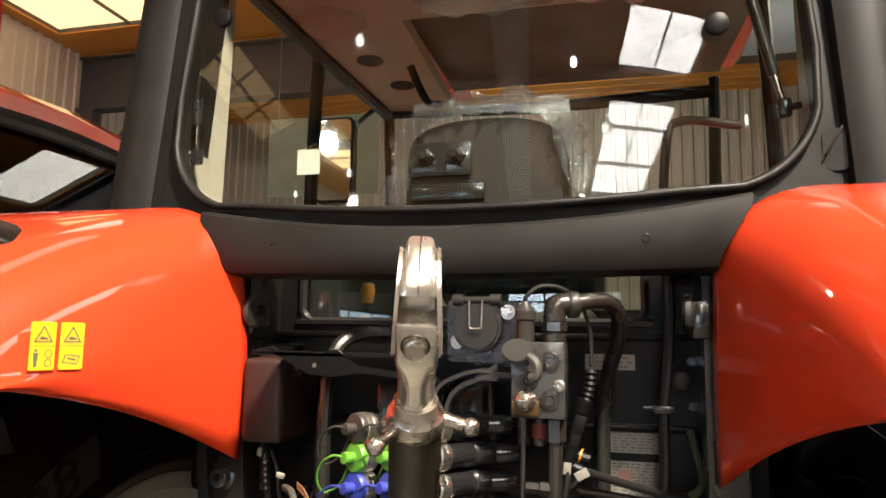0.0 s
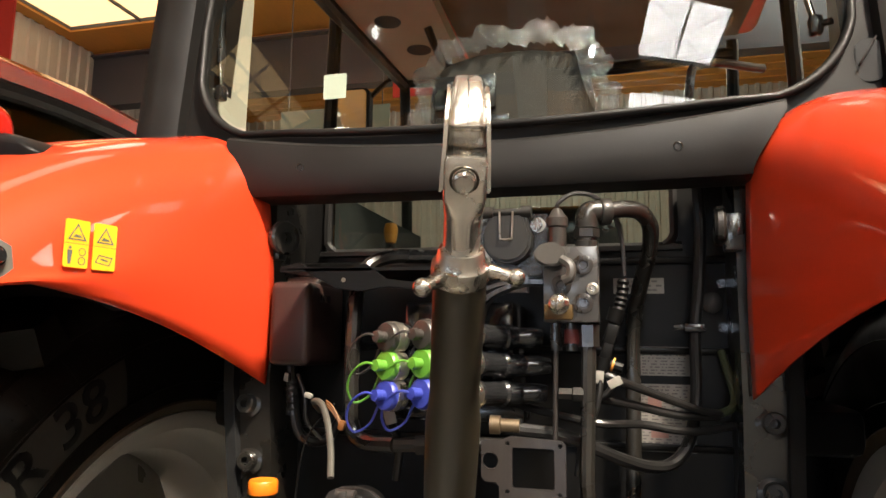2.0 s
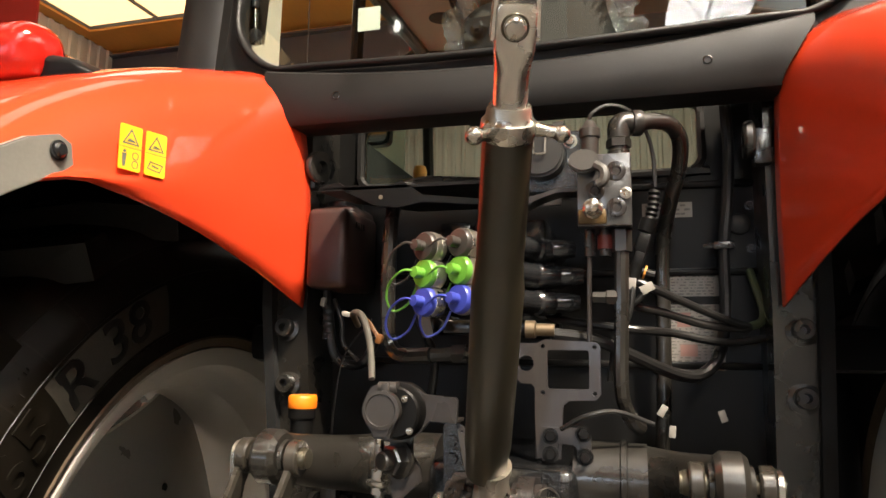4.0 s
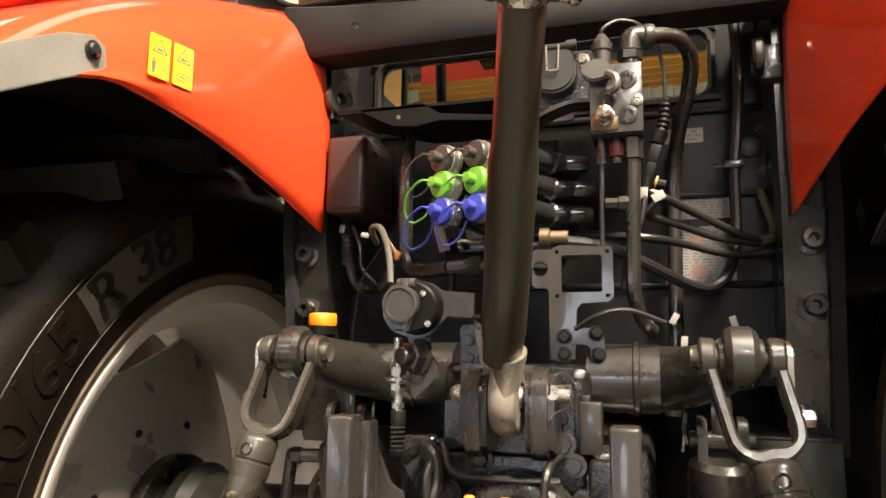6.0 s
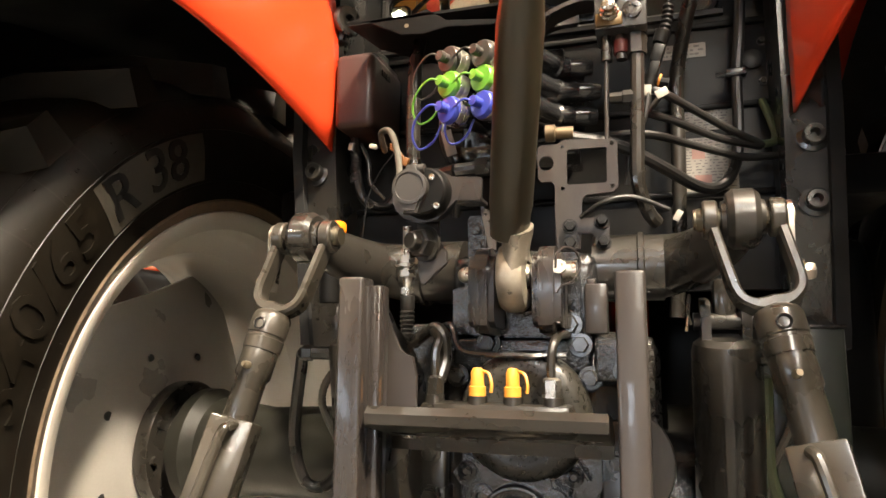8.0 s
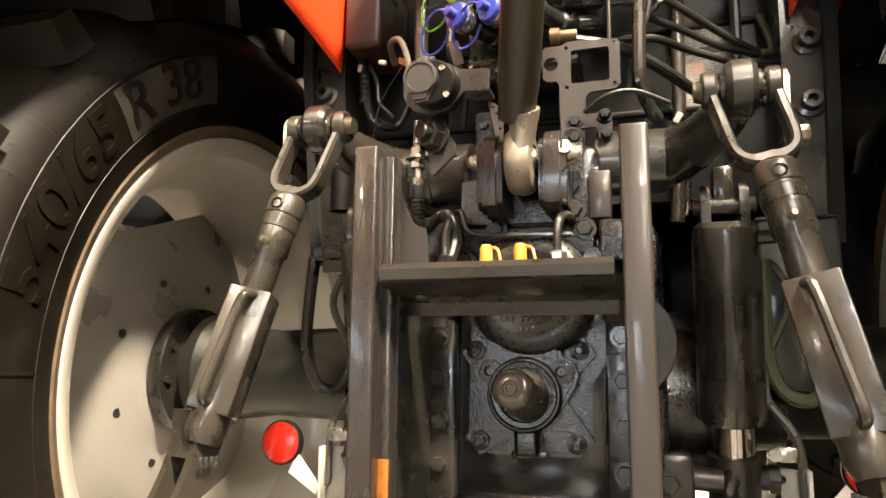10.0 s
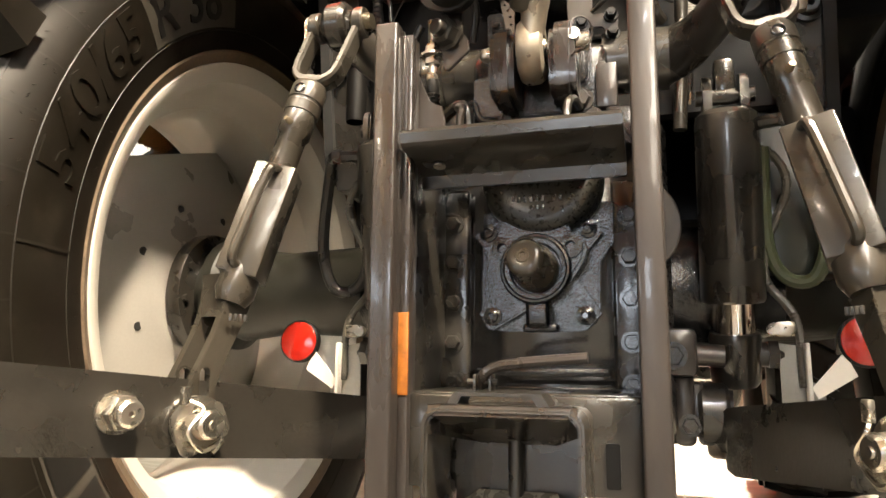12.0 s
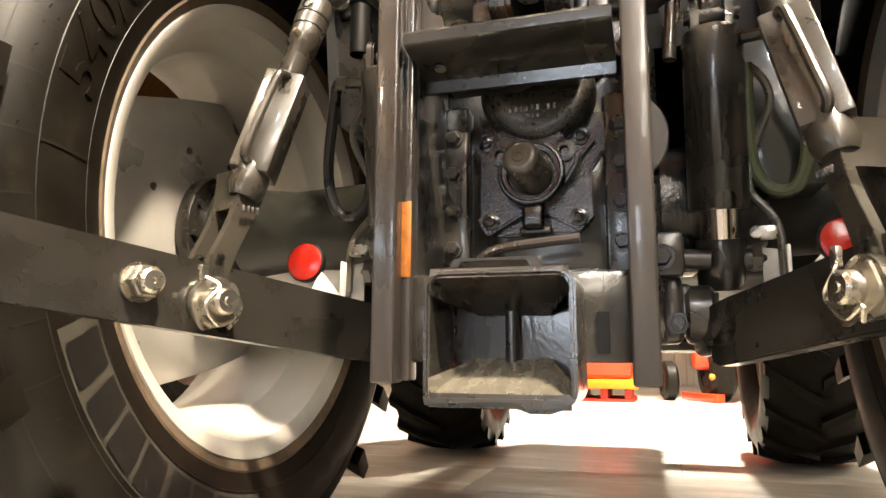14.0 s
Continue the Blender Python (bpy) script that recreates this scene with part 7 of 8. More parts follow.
    lathe(bm, [(0.0, 0), (0.0165, 0), (0.0165, 0.012), (0.014, 0.014), (0.0135, 0.018)], (0.172, -0.296, 1.573), (0, 0, 1), 24)
    lathe(bm, [(0.0135, 0.017), (0.0185, 0.018), (0.0185, 0.03), (0.014, 0.033), (0.014, 0.045)], (0.172, -0.296, 1.573), (0, 0, 1), 6)
    tube(bm, [(0.1725, -0.296, 1.605), (0.1725, -0.296, 1.62), (0.176, -0.294, 1.628), (0.186, -0.291, 1.63), (0.2, -0.286, 1.63)], 0.0165, n=16, k=5)
    lathe(bm, [(0.0, 0), (0.0185, 0), (0.0195, 0.002), (0.0195, 0.013), (0.0185, 0.015), (0, 0.016)], (0.191, -0.29, 1.6295), (1, 0.3, 0.02), 24)
    part("elbow_union", bm, GREY, vb, "dark grey elbow union")
    bm = nbm()
    tube(bm, [(0.2, -0.286, 1.631), (0.225, -0.272, 1.636), (0.248, -0.25, 1.635), (0.263, -0.222, 1.616), (0.261, -0.19, 1.58), (0.25, -0.16, 1.543), (0.24, -0.12, 1.496), (0.235, -0.1, 1.44), (0.234, -0.1, 1.35), (0.23, -0.1, 1.19), (0.22, -0.1, 1.05)], 0.0125, n=14)
    part("steel_pipe", bm, GREY, tractor, "thick bent dark grey steel pipe")
    # pressure switch with thin cable
    bm = nbm()
    lathe(bm, [(0.013, 0.0), (0.013, 0.03), (0.0155, 0.032), (0.0155, 0.044), (0.012, 0.048), (0.006, 0.058), (0, 0.058)], (0.131, -0.305, 1.575), (0, 0, 1), 18)
    part("pressure_switch", bm, mat("brown_switch_body", (0.035, 0.03, 0.026), 0.35), vb, "brown pressure switch")
    bm = nbm()
    tube(bm, [(0.131, -0.305, 1.63), (0.134, -0.308, 1.642), (0.155, -0.3, 1.656), (0.184, -0.29, 1.652), (0.208, -0.265, 1.632), (0.221, -0.252, 1.59), (0.223, -0.25, 1.54)], 0.0032, n=8)
    part("sensor_cable", bm, HOSE, tractor, "thin black sensor cable")
    bm = nbm()
    tube(bm, [(0.222, -0.25, 1.535), (0.219, -0.25, 1.51), (0.213, -0.25, 1.487)], 0.0075, n=10, ribs=0.0022)
    cyl(bm, (0.213, -0.25, 1.49), (0.206, -0.25, 1.472), 0.013, 0.011, n=14)
    box(bm, (0.203, -0.25, 1.455), (0.018, 0.018, 0.03), (0, 18, 0), bev=0.003)
    box(bm, (0.196, -0.25, 1.43), (0.016, 0.016, 0.028), (0, 18, 0), bev=0.003)
    cyl(bm, (0.193, -0.25, 1.42), (0.187, -0.25, 1.4), 0.011, n=12)
    cyl(bm, (0.2, -0.25, 1.41), (0.218, -0.25, 1.405), 0.008, n=10)
    part("plug_connector", bm, PLASTIC, tractor, "black plug connector with ribbed boot")
    bm = nbm()
    cyl(bm, (0.203, -0.25, 1.411), (0.206, -0.25, 1.41), 0.0105, n=12)
    part("yellow_ring", bm, YPLAST, tractor, "small yellow ring")
    for p, r in (((0.186, -0.262, 1.393), (0, 5, 0)), ((0.207, -0.264, 1.386), (0, -28, 10))):
        bm = nbm()
        box(bm, p, (0.011, 0.0015, 0.017) if r[1] == 5 else (0.02, 0.0015, 0.013), r, bev=0.0003)
        part("cable_tag", bm, PAPER, tractor, "small white cable tag")
    # vertical pipes and rods
    for pts, r, m, lb in (
        ([(0.173, -0.3, 1.45), (0.171, -0.3, 1.36), (0.168, -0.3, 1.255), (0.172, -0.295, 1.22), (0.182, -0.28, 1.195), (0.192, -0.26, 1.185)], 0.0105, GREY, "dark grey steel pipe"),
        ([(0.128, -0.3, 1.46), (0.126, -0.3, 1.38), (0.125, -0.3, 1.3)], 0.0035, GREY2, "thin dark rod"),
        ([(0.343, -0.1, 1.74), (0.347, -0.1, 1.638), (0.341, -0.1, 1.54), (0.333, -0.1, 1.464), (0.332, -0.1, 1.374), (0.325, -0.11, 1.317), (0.309, -0.13, 1.277), (0.283, -0.15, 1.257), (0.252, -0.18, 1.258), (0.216, -0.22, 1.272), (0.176, -0.25, 1.291), (0.13, -0.27, 1.31), (0.07, -0.29, 1.318)], 0.0095, HOSE, "black hose"),
        ([(0.185, -0.25, 1.4), (0.212, -0.25, 1.388), (0.249, -0.22, 1.373), (0.295, -0.18, 1.355), (0.335, -0.15, 1.34), (0.364, -0.12, 1.334)], 0.0065, HOSE, "black cable"),
        ([(0.364, -0.12, 1.334), (0.385, -0.1, 1.343), (0.39, -0.09, 1.362), (0.383, -0.08, 1.397), (0.377, -0.06, 1.43)], 0.007, OLIVE, "green tinted cable end"),
        ([(0.165, -0.26, 1.37), (0.182, -0.25, 1.362), (0.226, -0.22, 1.353), (0.295, -0.17, 1.335), (0.36, -0.125, 1.33)], 0.0065, HOSE, "black cable"),
        ([(0.05, -0.2, 1.345), (0.175, -0.25, 1.327), (0.241, -0.2, 1.322), (0.294, -0.17, 1.312), (0.334, -0.14, 1.309), (0.386, -0.11, 1.316)], 0.0065, HOSE, "black cable"),
        ([(0.187, -0.255, 1.4), (0.186, -0.262, 1.375), (0.178, -0.265, 1.34), (0.16, -0.26, 1.31), (0.15, -0.24, 1.25)], 0.0042, HOSE, "black cable"),
        ([(0.207, -0.26, 1.385), (0.195, -0.26, 1.37), (0.18, -0.255, 1.355), (0.172, -0.25, 1.32)], 0.0042, HOSE, "black cable"),
        ([(0.085, -0.32, 1.185), (0.12, -0.33, 1.205), (0.16, -0.32, 1.212), (0.21, -0.3, 1.195)], 0.0034, HOSE, "black cable"),
        ([(-0.02, -0.12, 1.585), (-0.127, -0.15, 1.588), (-0.172, -0.17, 1.585), (-0.2, -0.2, 1.565), (-0.209, -0.22, 1.519), (-0.206, -0.24, 1.43), (-0.206, -0.24, 1.354), (-0.203, -0.24, 1.308), (-0.188, -0.245, 1.287), (-0.16, -0.255, 1.282), (-0.12, -0.27, 1.284)], 0.0125, GREY, "thick bent dark grey steel pipe"),
        ([(-0.12, -0.27, 1.284), (-0.02, -0.27, 1.29), (0.05, -0.26, 1.29)], 0.011, GREY, "dark grey steel pipe"),
        ([(-0.25, -0.26, 1.33), (-0.242, -0.3, 1.347), (-0.22, -0.32, 1.345), (-0.203, -0.335, 1.32), (-0.19, -0.35, 1.285), (-0.18, -0.37, 1.25)], 0.0052, CONDUIT, "pale grey cable sheath"),
        ([(-0.36, -0.15, 1.4), (-0.355, -0.15, 1.36), (-0.35, -0.15, 1.32), (-0.34, -0.15, 1.28), (-0.318, -0.14, 1.262), (-0.295, -0.12, 1.268), (-0.27, -0.12, 1.31)], 0.009, HOSE, "black conduit"),
        ([(-0.34, -0.16, 1.38), (-0.32, -0.17, 1.34), (-0.315, -0.17, 1.3), (-0.29, -0.16, 1.27)], 0.004, HOSE, "black cable"),
        ([(-0.23, -0.25, 1.34), (-0.29, -0.22, 1.28), (-0.31, -0.21, 1.2), (-0.32, -0.2, 1.12)], 0.0014, HOSE, "thin wire"),
        ([(-0.155, -0.23, 1.4), (-0.15, -0.24, 1.34), (-0.13, -0.22, 1.28), (-0.14, -0.2, 1.22)], 0.007, HOSE, "black cable"),
    ):
        bm = nbm()
        tube(bm, pts, r, n=10)
        part("cable" if r < 0.0085 else "pipe", bm, m, tractor, lb)
    bm = nbm()
    for z in (1.32, 1.34, 1.36):
        tube(bm, [(-0.356, -0.15, z - 0.012), (-0.356, -0.15, z)], 0.0095, n=10)
    tube(bm, [(-0.357, -0.15, 1.37), (-0.352, -0.15, 1.31)], 0.0095, n=10, ribs=0.002)
    part("corrugated_conduit", bm, HOSE, tractor, "black corrugated conduit")
    bm = nbm()
    box(bm, (-0.359, -0.165, 1.375), (0.01, 0.008, 0.016), (0, 10, 0), bev=0.002)
    part("wire_plug", bm, PAPER, tractor, "white wire plug")
    bm = nbm()
    box(bm, (-0.285, -0.23, 1.35), (0.015, 0.01, 0.009), (0, 15, 0), bev=0.003)
    part("wire_plug", bm, PAPER, tractor, "white wire plug")
    bm = nbm()
    for i in range(3):
        tube(bm, [(-0.245, -0.25, 1.345 - 0.004 * i), (-0.23, -0.255, 1.335 - 0.004 * i), (-0.215, -0.26, 1.315 - 0.003 * i)], 0.0018, n=6)
    box(bm, (-0.212, -0.26, 1.308), (0.011, 0.01, 0.016), (0, 20, 0), bev=0.003)
    part("orange_wires", bm, mat("dull_orange_wire", (0.16, 0.06, 0.012), 0.5), tractor, "brown orange wires and plug")
    bm = nbm()
    box(bm, (-0.135, -0.26, 1.335), (0.018, 0.004, 0.045), (0, -15, 0), bev=0.001)
    part("white_tag", bm, PAPER, tractor, "white paper tag")
    # unions on the low pipe
    bm = nbm()
    lathe(bm, [(0, 0), (0.016, 0), (0.016, 0.022), (0, 0.022)], (-0.085, -0.27, 1.286), (1, 0, 0.06), 6)
    lathe(bm, [(0, 0), (0.0145, 0), (0.0145, 0.035), (0.012, 0.038), (0, 0.038)], (-0.058, -0.27, 1.288), (1, 0, 0.06), 18)
    part("pipe_union", bm, GREY, tractor, "dark grey pipe union")
    bm = nbm()
    lathe(bm, [(0, 0), (0.0135, 0), (0.0135, 0.014), (0.0095, 0.016), (0.0095, 0.042), (0, 0.042)], (0.033, -0.3, 1.324), (1, 0.05, -0.02), 14)
    part("hose_end", bm, mat("copper_tinted_sleeve", (0.2, 0.15, 0.095), 0.36, metal=0.75, var=0.2, bump=0.06), tractor, "brass coloured hose end")
    bm = nbm()
    lathe(bm, [(0, 0), (0.011, 0), (0.011, 0.014), (0.0085, 0.016), (0.0085, 0.034), (0, 0.034)], (0.165, -0.3, 1.37), (-1, 0, 0.02), 6)
    part("side_union", bm, GREY, tractor, "dark side union")
    bm = nbm()
    box(bm, (0.332, -0.1, 1.468), (0.034, 0.03, 0.014), bev=0.004)
    cyl(bm, (0.3, -0.1, 1.469), (0.32, -0.1, 1.469), 0.005, n=8)
    part("hose_clamp", bm, BLACK, tractor, "black hose clamp")


valves()


def implement_socket():
    """Socket with a hinged round lid on a black plate."""
    bm = nbm()
    plate(bm, rounded(0.112, 0.095, 0.006, c=(0.057, 1.59)), 0.012, back(-0.238), bev=0.002)
    sp = part("socket_plate", bm, CAST, tractor, "black glossy socket plate")
    for x, z in ((0.097, 1.62), (0.018, 1.574)):
        bm = nbm()
        bolt(bm, (x, -0.25, z), (0, -1, 0), 0.0085, 0.007)
        part("bolt", bm, STEEL, sp, "bright bolt")
    bm = nbm()
    lo = [(0.025, 1.632), (0.022, 1.618), (0.0165, 1.603)] + [(0.053 + 0.0365 * math.cos(radians(a)), 1.592 + 0.033 * math.sin(radians(a))) for a in range(180, 361, 15)] + [(0.0895, 1.603), (0.084, 1.618), (0.081, 1.632)]
    plate(bm, lo, 0.03, back(-0.25), bev=0.004)
    for x in (0.024, 0.082):
        cyl(bm, (x - 0.008, -0.273, 1.637), (x + 0.008, -0.273, 1.637), 0.0095, n=16)
    cyl(bm, (0.03, -0.273, 1.637), (0.076, -0.273, 1.637), 0.006, n=14)
    lid = part("socket_lid", bm, mat("dark_lid_plastic", (0.017, 0.0155, 0.013), 0.38, var=0.12, grain=300, bump=0.12), sp, "round black hinged lid")
    bm = nbm()
    tube(bm, [(0.043, -0.284, 1.636), (0.044, -0.286, 1.6), (0.046, -0.285, 1.594), (0.06, -0.285, 1.594), (0.062, -0.286, 1.6), (0.063, -0.284, 1.636)], 0.0016, n=6, k=3)
    part("lid_spring", bm, STEEL, lid, "bright wire spring")
    # black plate behind the manifold and bracket below
    bm = nbm()
    box(bm, (0.09, -0.225, 1.545), (0.1, 0.012, 0.02), bev=0.002)
    part("plate_rail", bm, CAST, tractor, "black glossy rail")


implement_socket()


def trailer_socket():
    bm = nbm()
    out = [(-0.172, 1.213), (-0.169, 1.23), (-0.161, 1.242), (-0.145, 1.249), (-0.126, 1.251), (-0.102, 1.246), (-0.083, 1.234), (-0.042, 1.231), (-0.039, 1.228), (-0.04, 1.2), (-0.043, 1.197), (-0.077, 1.199), (-0.09, 1.186), (-0.105, 1.172), (-0.123, 1.169), (-0.141, 1.172), (-0.157, 1.179), (-0.167, 1.19), (-0.172, 1.2)]
    plate(bm, out, 0.006, back(-0.412), holes=[ring_pts((-0.09, 1.21), 0.0042)], bev=0.001)
    box(bm, (-0.06, -0.395, 1.2), (0.04, 0.035, 0.005), bev=0.001)
    br = part("socket_bracket", bm, GREY2, tractor, "grey folded socket bracket")
    bm = nbm()
    lathe(bm, [(0.038, -0.02), (0.038, 0.004), (0.035, 0.008), (0.034, 0.02), (0.031, 0.023), (0.0, 0.023)], (-0.12, -0.415, 1.211), (0, -1, 0), 36)
    so = part("trailer_socket", bm, PLASTIC, br, "black seven-pin trailer socket")
    bm = nbm()
    lid = [(-0.134 + 0.0247 * math.cos(radians(a)), 1.2146 + 0.0247 * math.sin(radians(a))) for a in range(-35, 216, 14)] + [(-0.148, 1.186), (-0.145, 1.178), (-0.123, 1.178), (-0.12, 1.187)]
    plate(bm, lid, 0.014, back(-0.437), bev=0.003)
    lathe(bm, [(0.0247, 0), (0.0252, 0.002), (0.021, 0.0025), (0.02, 0.0005), (0, 0.0005)], (-0.134, -0.4515, 1.2146), (0, -1, 0), 32)
    cyl(bm, (-0.143, -0.435, 1.243), (-0.117, -0.435, 1.243), 0.0075, n=14)
    box(bm, (-0.132, -0.437, 1.24), (0.012, 0.014, 0.02), bev=0.003)
    part("socket_lid", bm, mat("grey_black_lid", (0.035, 0.031, 0.028), 0.42, var=0.12, grain=300, bump=0.12), so, "round hinged lid with a tongue")
    for x, z in ((-0.105, 1.229), (-0.098, 1.188)):
        bm = nbm()
        lathe(bm, [(0, 0), (0.0045, 0), (0.0045, 0.004), (0, 0.005)], (x, -0.438, z), (0, -1, 0), 12)
        part("screw", bm, STEEL, so)
    # angled bracket with a large nut, threaded rod and boot
    bm = nbm()
    plate(bm, [(-0.145, 1.18), (-0.111, 1.18), (-0.11, 1.148), (-0.099, 1.132), (-0.098, 1.115), (-0.132, 1.084), (-0.138, 1.088), (-0.142, 1.107), (-0.142, 1.14)], 0.006, back(-0.382), bev=0.0015)
    bk = part("sensor_bracket", bm, GREY2, tractor, "grey angled bracket")
    bm = nbm()
    na = V(-0.45, -1, 0.05).normalized()
    cyl(bm, (-0.128, -0.388, 1.143), V(-0.128, -0.388, 1.143) + na * 0.004, 0.026, n=28)
    lathe(bm, [(0, 0.004), (0.021, 0.004), (0.021, 0.02), (0.018, 0.023), (0, 0.023)], (-0.128, -0.388, 1.143), na, 6)
    lathe(bm, [(0, 0.02), (0.0125, 0.02), (0.0125, 0.036), (0.0105, 0.038), (0, 0.038)], (-0.128, -0.388, 1.143), na, 20)
    part("large_nut", bm, GREY, bk, "large dark hexagon nut on a stud")
    bm = nbm()
    cyl(bm, (-0.158, -0.39, 1.17), (-0.156, -0.39, 1.06), 0.0068, n=14)
    rd = part("threaded_rod", bm, STEEL, tractor, "bright threaded rod")
    for z, r, h in ((1.12, 0.0118, 0.012), (1.1, 0.0125, 0.009), (1.075, 0.0095, 0.009)):
        bm = nbm()
        lathe(bm, [(0, 0), (r, 0), (r, h), (0, h)], (-0.157, -0.39, z - 0.004), (0, 0, 1), 6)
        part("nut", bm, STEEL, rd)
    bm = nbm()
    lathe(bm, [(0, 0), (0.0185, 0), (0.0185, 0.0045), (0, 0.0045)], (-0.157, -0.39, 1.109), (0, 0, 1), 24)
    part("flange_washer", bm, STEEL, rd, "bright flange washer")
    bm = nbm()
    prof = [(0, 0), (0.0105, 0.0), (0.0105, 0.018)]
    for i in range(6):
        prof += [(0.0085, 0.021 + 0.0062 * i), (0.0118, 0.0235 + 0.0062 * i)]
    prof += [(0.009, 0.062), (0, 0.062)]
    lathe(bm, prof, (-0.156, -0.39, 1.068), (0, 0, -1), 18)
    part("rubber_boot", bm, HOSE, rd, "black ribbed rubber boot")
    bm = nbm()
    tube(bm, [(-0.15, -0.38, 1.0), (-0.12, -0.39, 1.02), (-0.1, -0.4, 1.015), (-0.095, -0.4, 0.98), (-0.1, -0.41, 0.95)], 0.009, n=10)
    part("steel_pipe", bm, GREY, tractor, "bent dark steel pipe")
    # bracket with a square opening on a narrow neck
    bm = nbm()
    ol = [(0.021, 1.252), (0.021, 1.3), (0.026, 1.304), (0.05, 1.304), (0.062, 1.31), (0.135, 1.306), (0.14, 1.3), (0.14, 1.233), (0.133, 1.225), (0.094, 1.223), (0.087, 1.215), (0.083, 1.142), (0.05, 1.142), (0.0465, 1.2), (0.0465, 1.24), (0.042, 1.246), (0.027, 1.246)]
    holes = [rounded(0.059, 0.055, 0.004, c=(0.0945, 1.267)), ring_pts((0.034, 1.275), 0.0115)] + [ring_pts(p, 0.0032, 10) for p in ((0.0585, 1.3), (0.132, 1.299), (0.1315, 1.234), (0.0585, 1.234))]
    plate(bm, ol, 0.005, back(-0.3), holes=holes)
    box(bm, (0.048, -0.285, 1.19), (0.004, 0.03, 0.1), bev=0.001)
    part("open_bracket", bm, GREY2, tractor, "grey bracket with a square opening")
    bm = nbm()
    plate(bm, [(0.058, 1.185), (0.115, 1.187), (0.124, 1.183), (0.126, 1.176), (0.125, 1.144), (0.108, 1.142), (0.105, 1.158), (0.101, 1.163), (0.08, 1.164), (0.078, 1.141), (0.057, 1.139)], 0.005, back(-0.306), bev=0.001)
    sb = part("bolted_bracket", bm, GREY2, tractor, "grey bolted bracket")
    for x, z, h in ((0.069, 1.174, 0.006), (0.069, 1.149, 0.006), (0.115, 1.179, 0.012), (0.117, 1.148, 0.012)):
        bm = nbm()
        bolt(bm, (x, -0.311, z), (0.1, -1, 0.1), 0.0085, h)
        part("bolt", bm, PLASTIC, sb)
    bm = nbm()
    plate(bm, [(-0.052, 1.201), (-0.027, 1.178), (-0.027, 1.132), (-0.038, 1.134), (-0.046, 1.174)], 0.004, back(-0.378), holes=[ring_pts(p, 0.0022, 8) for p in ((-0.042, 1.184), (-0.037, 1.174), (-0.033, 1.163), (-0.032, 1.15))])
    part("perforated_strip", bm, GREY2, tractor, "perforated grey strip")


trailer_socket()


def wall_labels():
    def label(x0, x1, z0, z1, rows, red=()):
        bm = nbm()
        plate(bm, [(x0, z0), (x1, z0), (x1, z1), (x0, z1)], 0.0012, back(-0.0505))
        lb = part("wall_label", bm, PAPER, tractor, "printed white paper label")
        rng = random.Random(int(x0 * 1000 + z0 * 777))
        bm = nbm()
        for i in range(rows):
            z = z1 - (z1 - z0) * (i + 0.8) / (rows + 0.6)
            x = x0 + 0.006
            while x < x1 - 0.012:
                w = rng.uniform(0.002, 0.011)
                box(bm, (min(x + w / 2, x1 - 0.006), -0.0522, z), (w, 0.0006, (z1 - z0) / rows * 0.38), bev=0)
                x += w + rng.uniform(0.001, 0.009)
        part("print_line", bm, INK, lb, "unreadable lines of print")
        for (a, b, c, d) in red:
            bm = nbm()
            box(bm, ((a + b) / 2, -0.0524, (c + d) / 2), (b - a, 0.0006, d - c), bev=0)
            part("red_field", bm, INKRED, lb, "red printed field")

    label(0.205, 0.29, 1.528, 1.555, 3)
    label(0.244, 0.332, 1.388, 1.437, 9)
    label(0.242, 0.334, 1.262, 1.374, 20, ((0.258, 0.28, 1.335, 1.36), (0.262, 0.29, 1.285, 1.305)))
    bm = nbm()
    lathe(bm, [(0, 0), (0.018, 0), (0.018, 0.006), (0.015, 0.008), (0, 0.008)], (0.366, -0.05, 1.512), (0, -1, 0), 24)
    part("grommet", bm, HOSE, tractor, "black rubber grommet")
    for z in (1.545, 1.47):
        bm = nbm()
        bolt(bm, (0.383, -0.05, z), (0, -1, 0), 0.006, 0.006)
        part("bolt", bm, GREY, tractor)
    for p, r in (((0.31, -0.2, 1.2), (10, -20, 10)), ((0.225, -0.2, 1.205), (0, 30, 0)), ((0.24, -0.16, 1.17), (0, 5, 0))):
        bm = nbm()
        box(bm, p, (0.01, 0.002, 0.018), r, bev=0.0005)
        part("hanging_tag", bm, PAPER, tractor, "white paper tag on a cable")


wall_labels()

# ---- neighbouring tractor ----


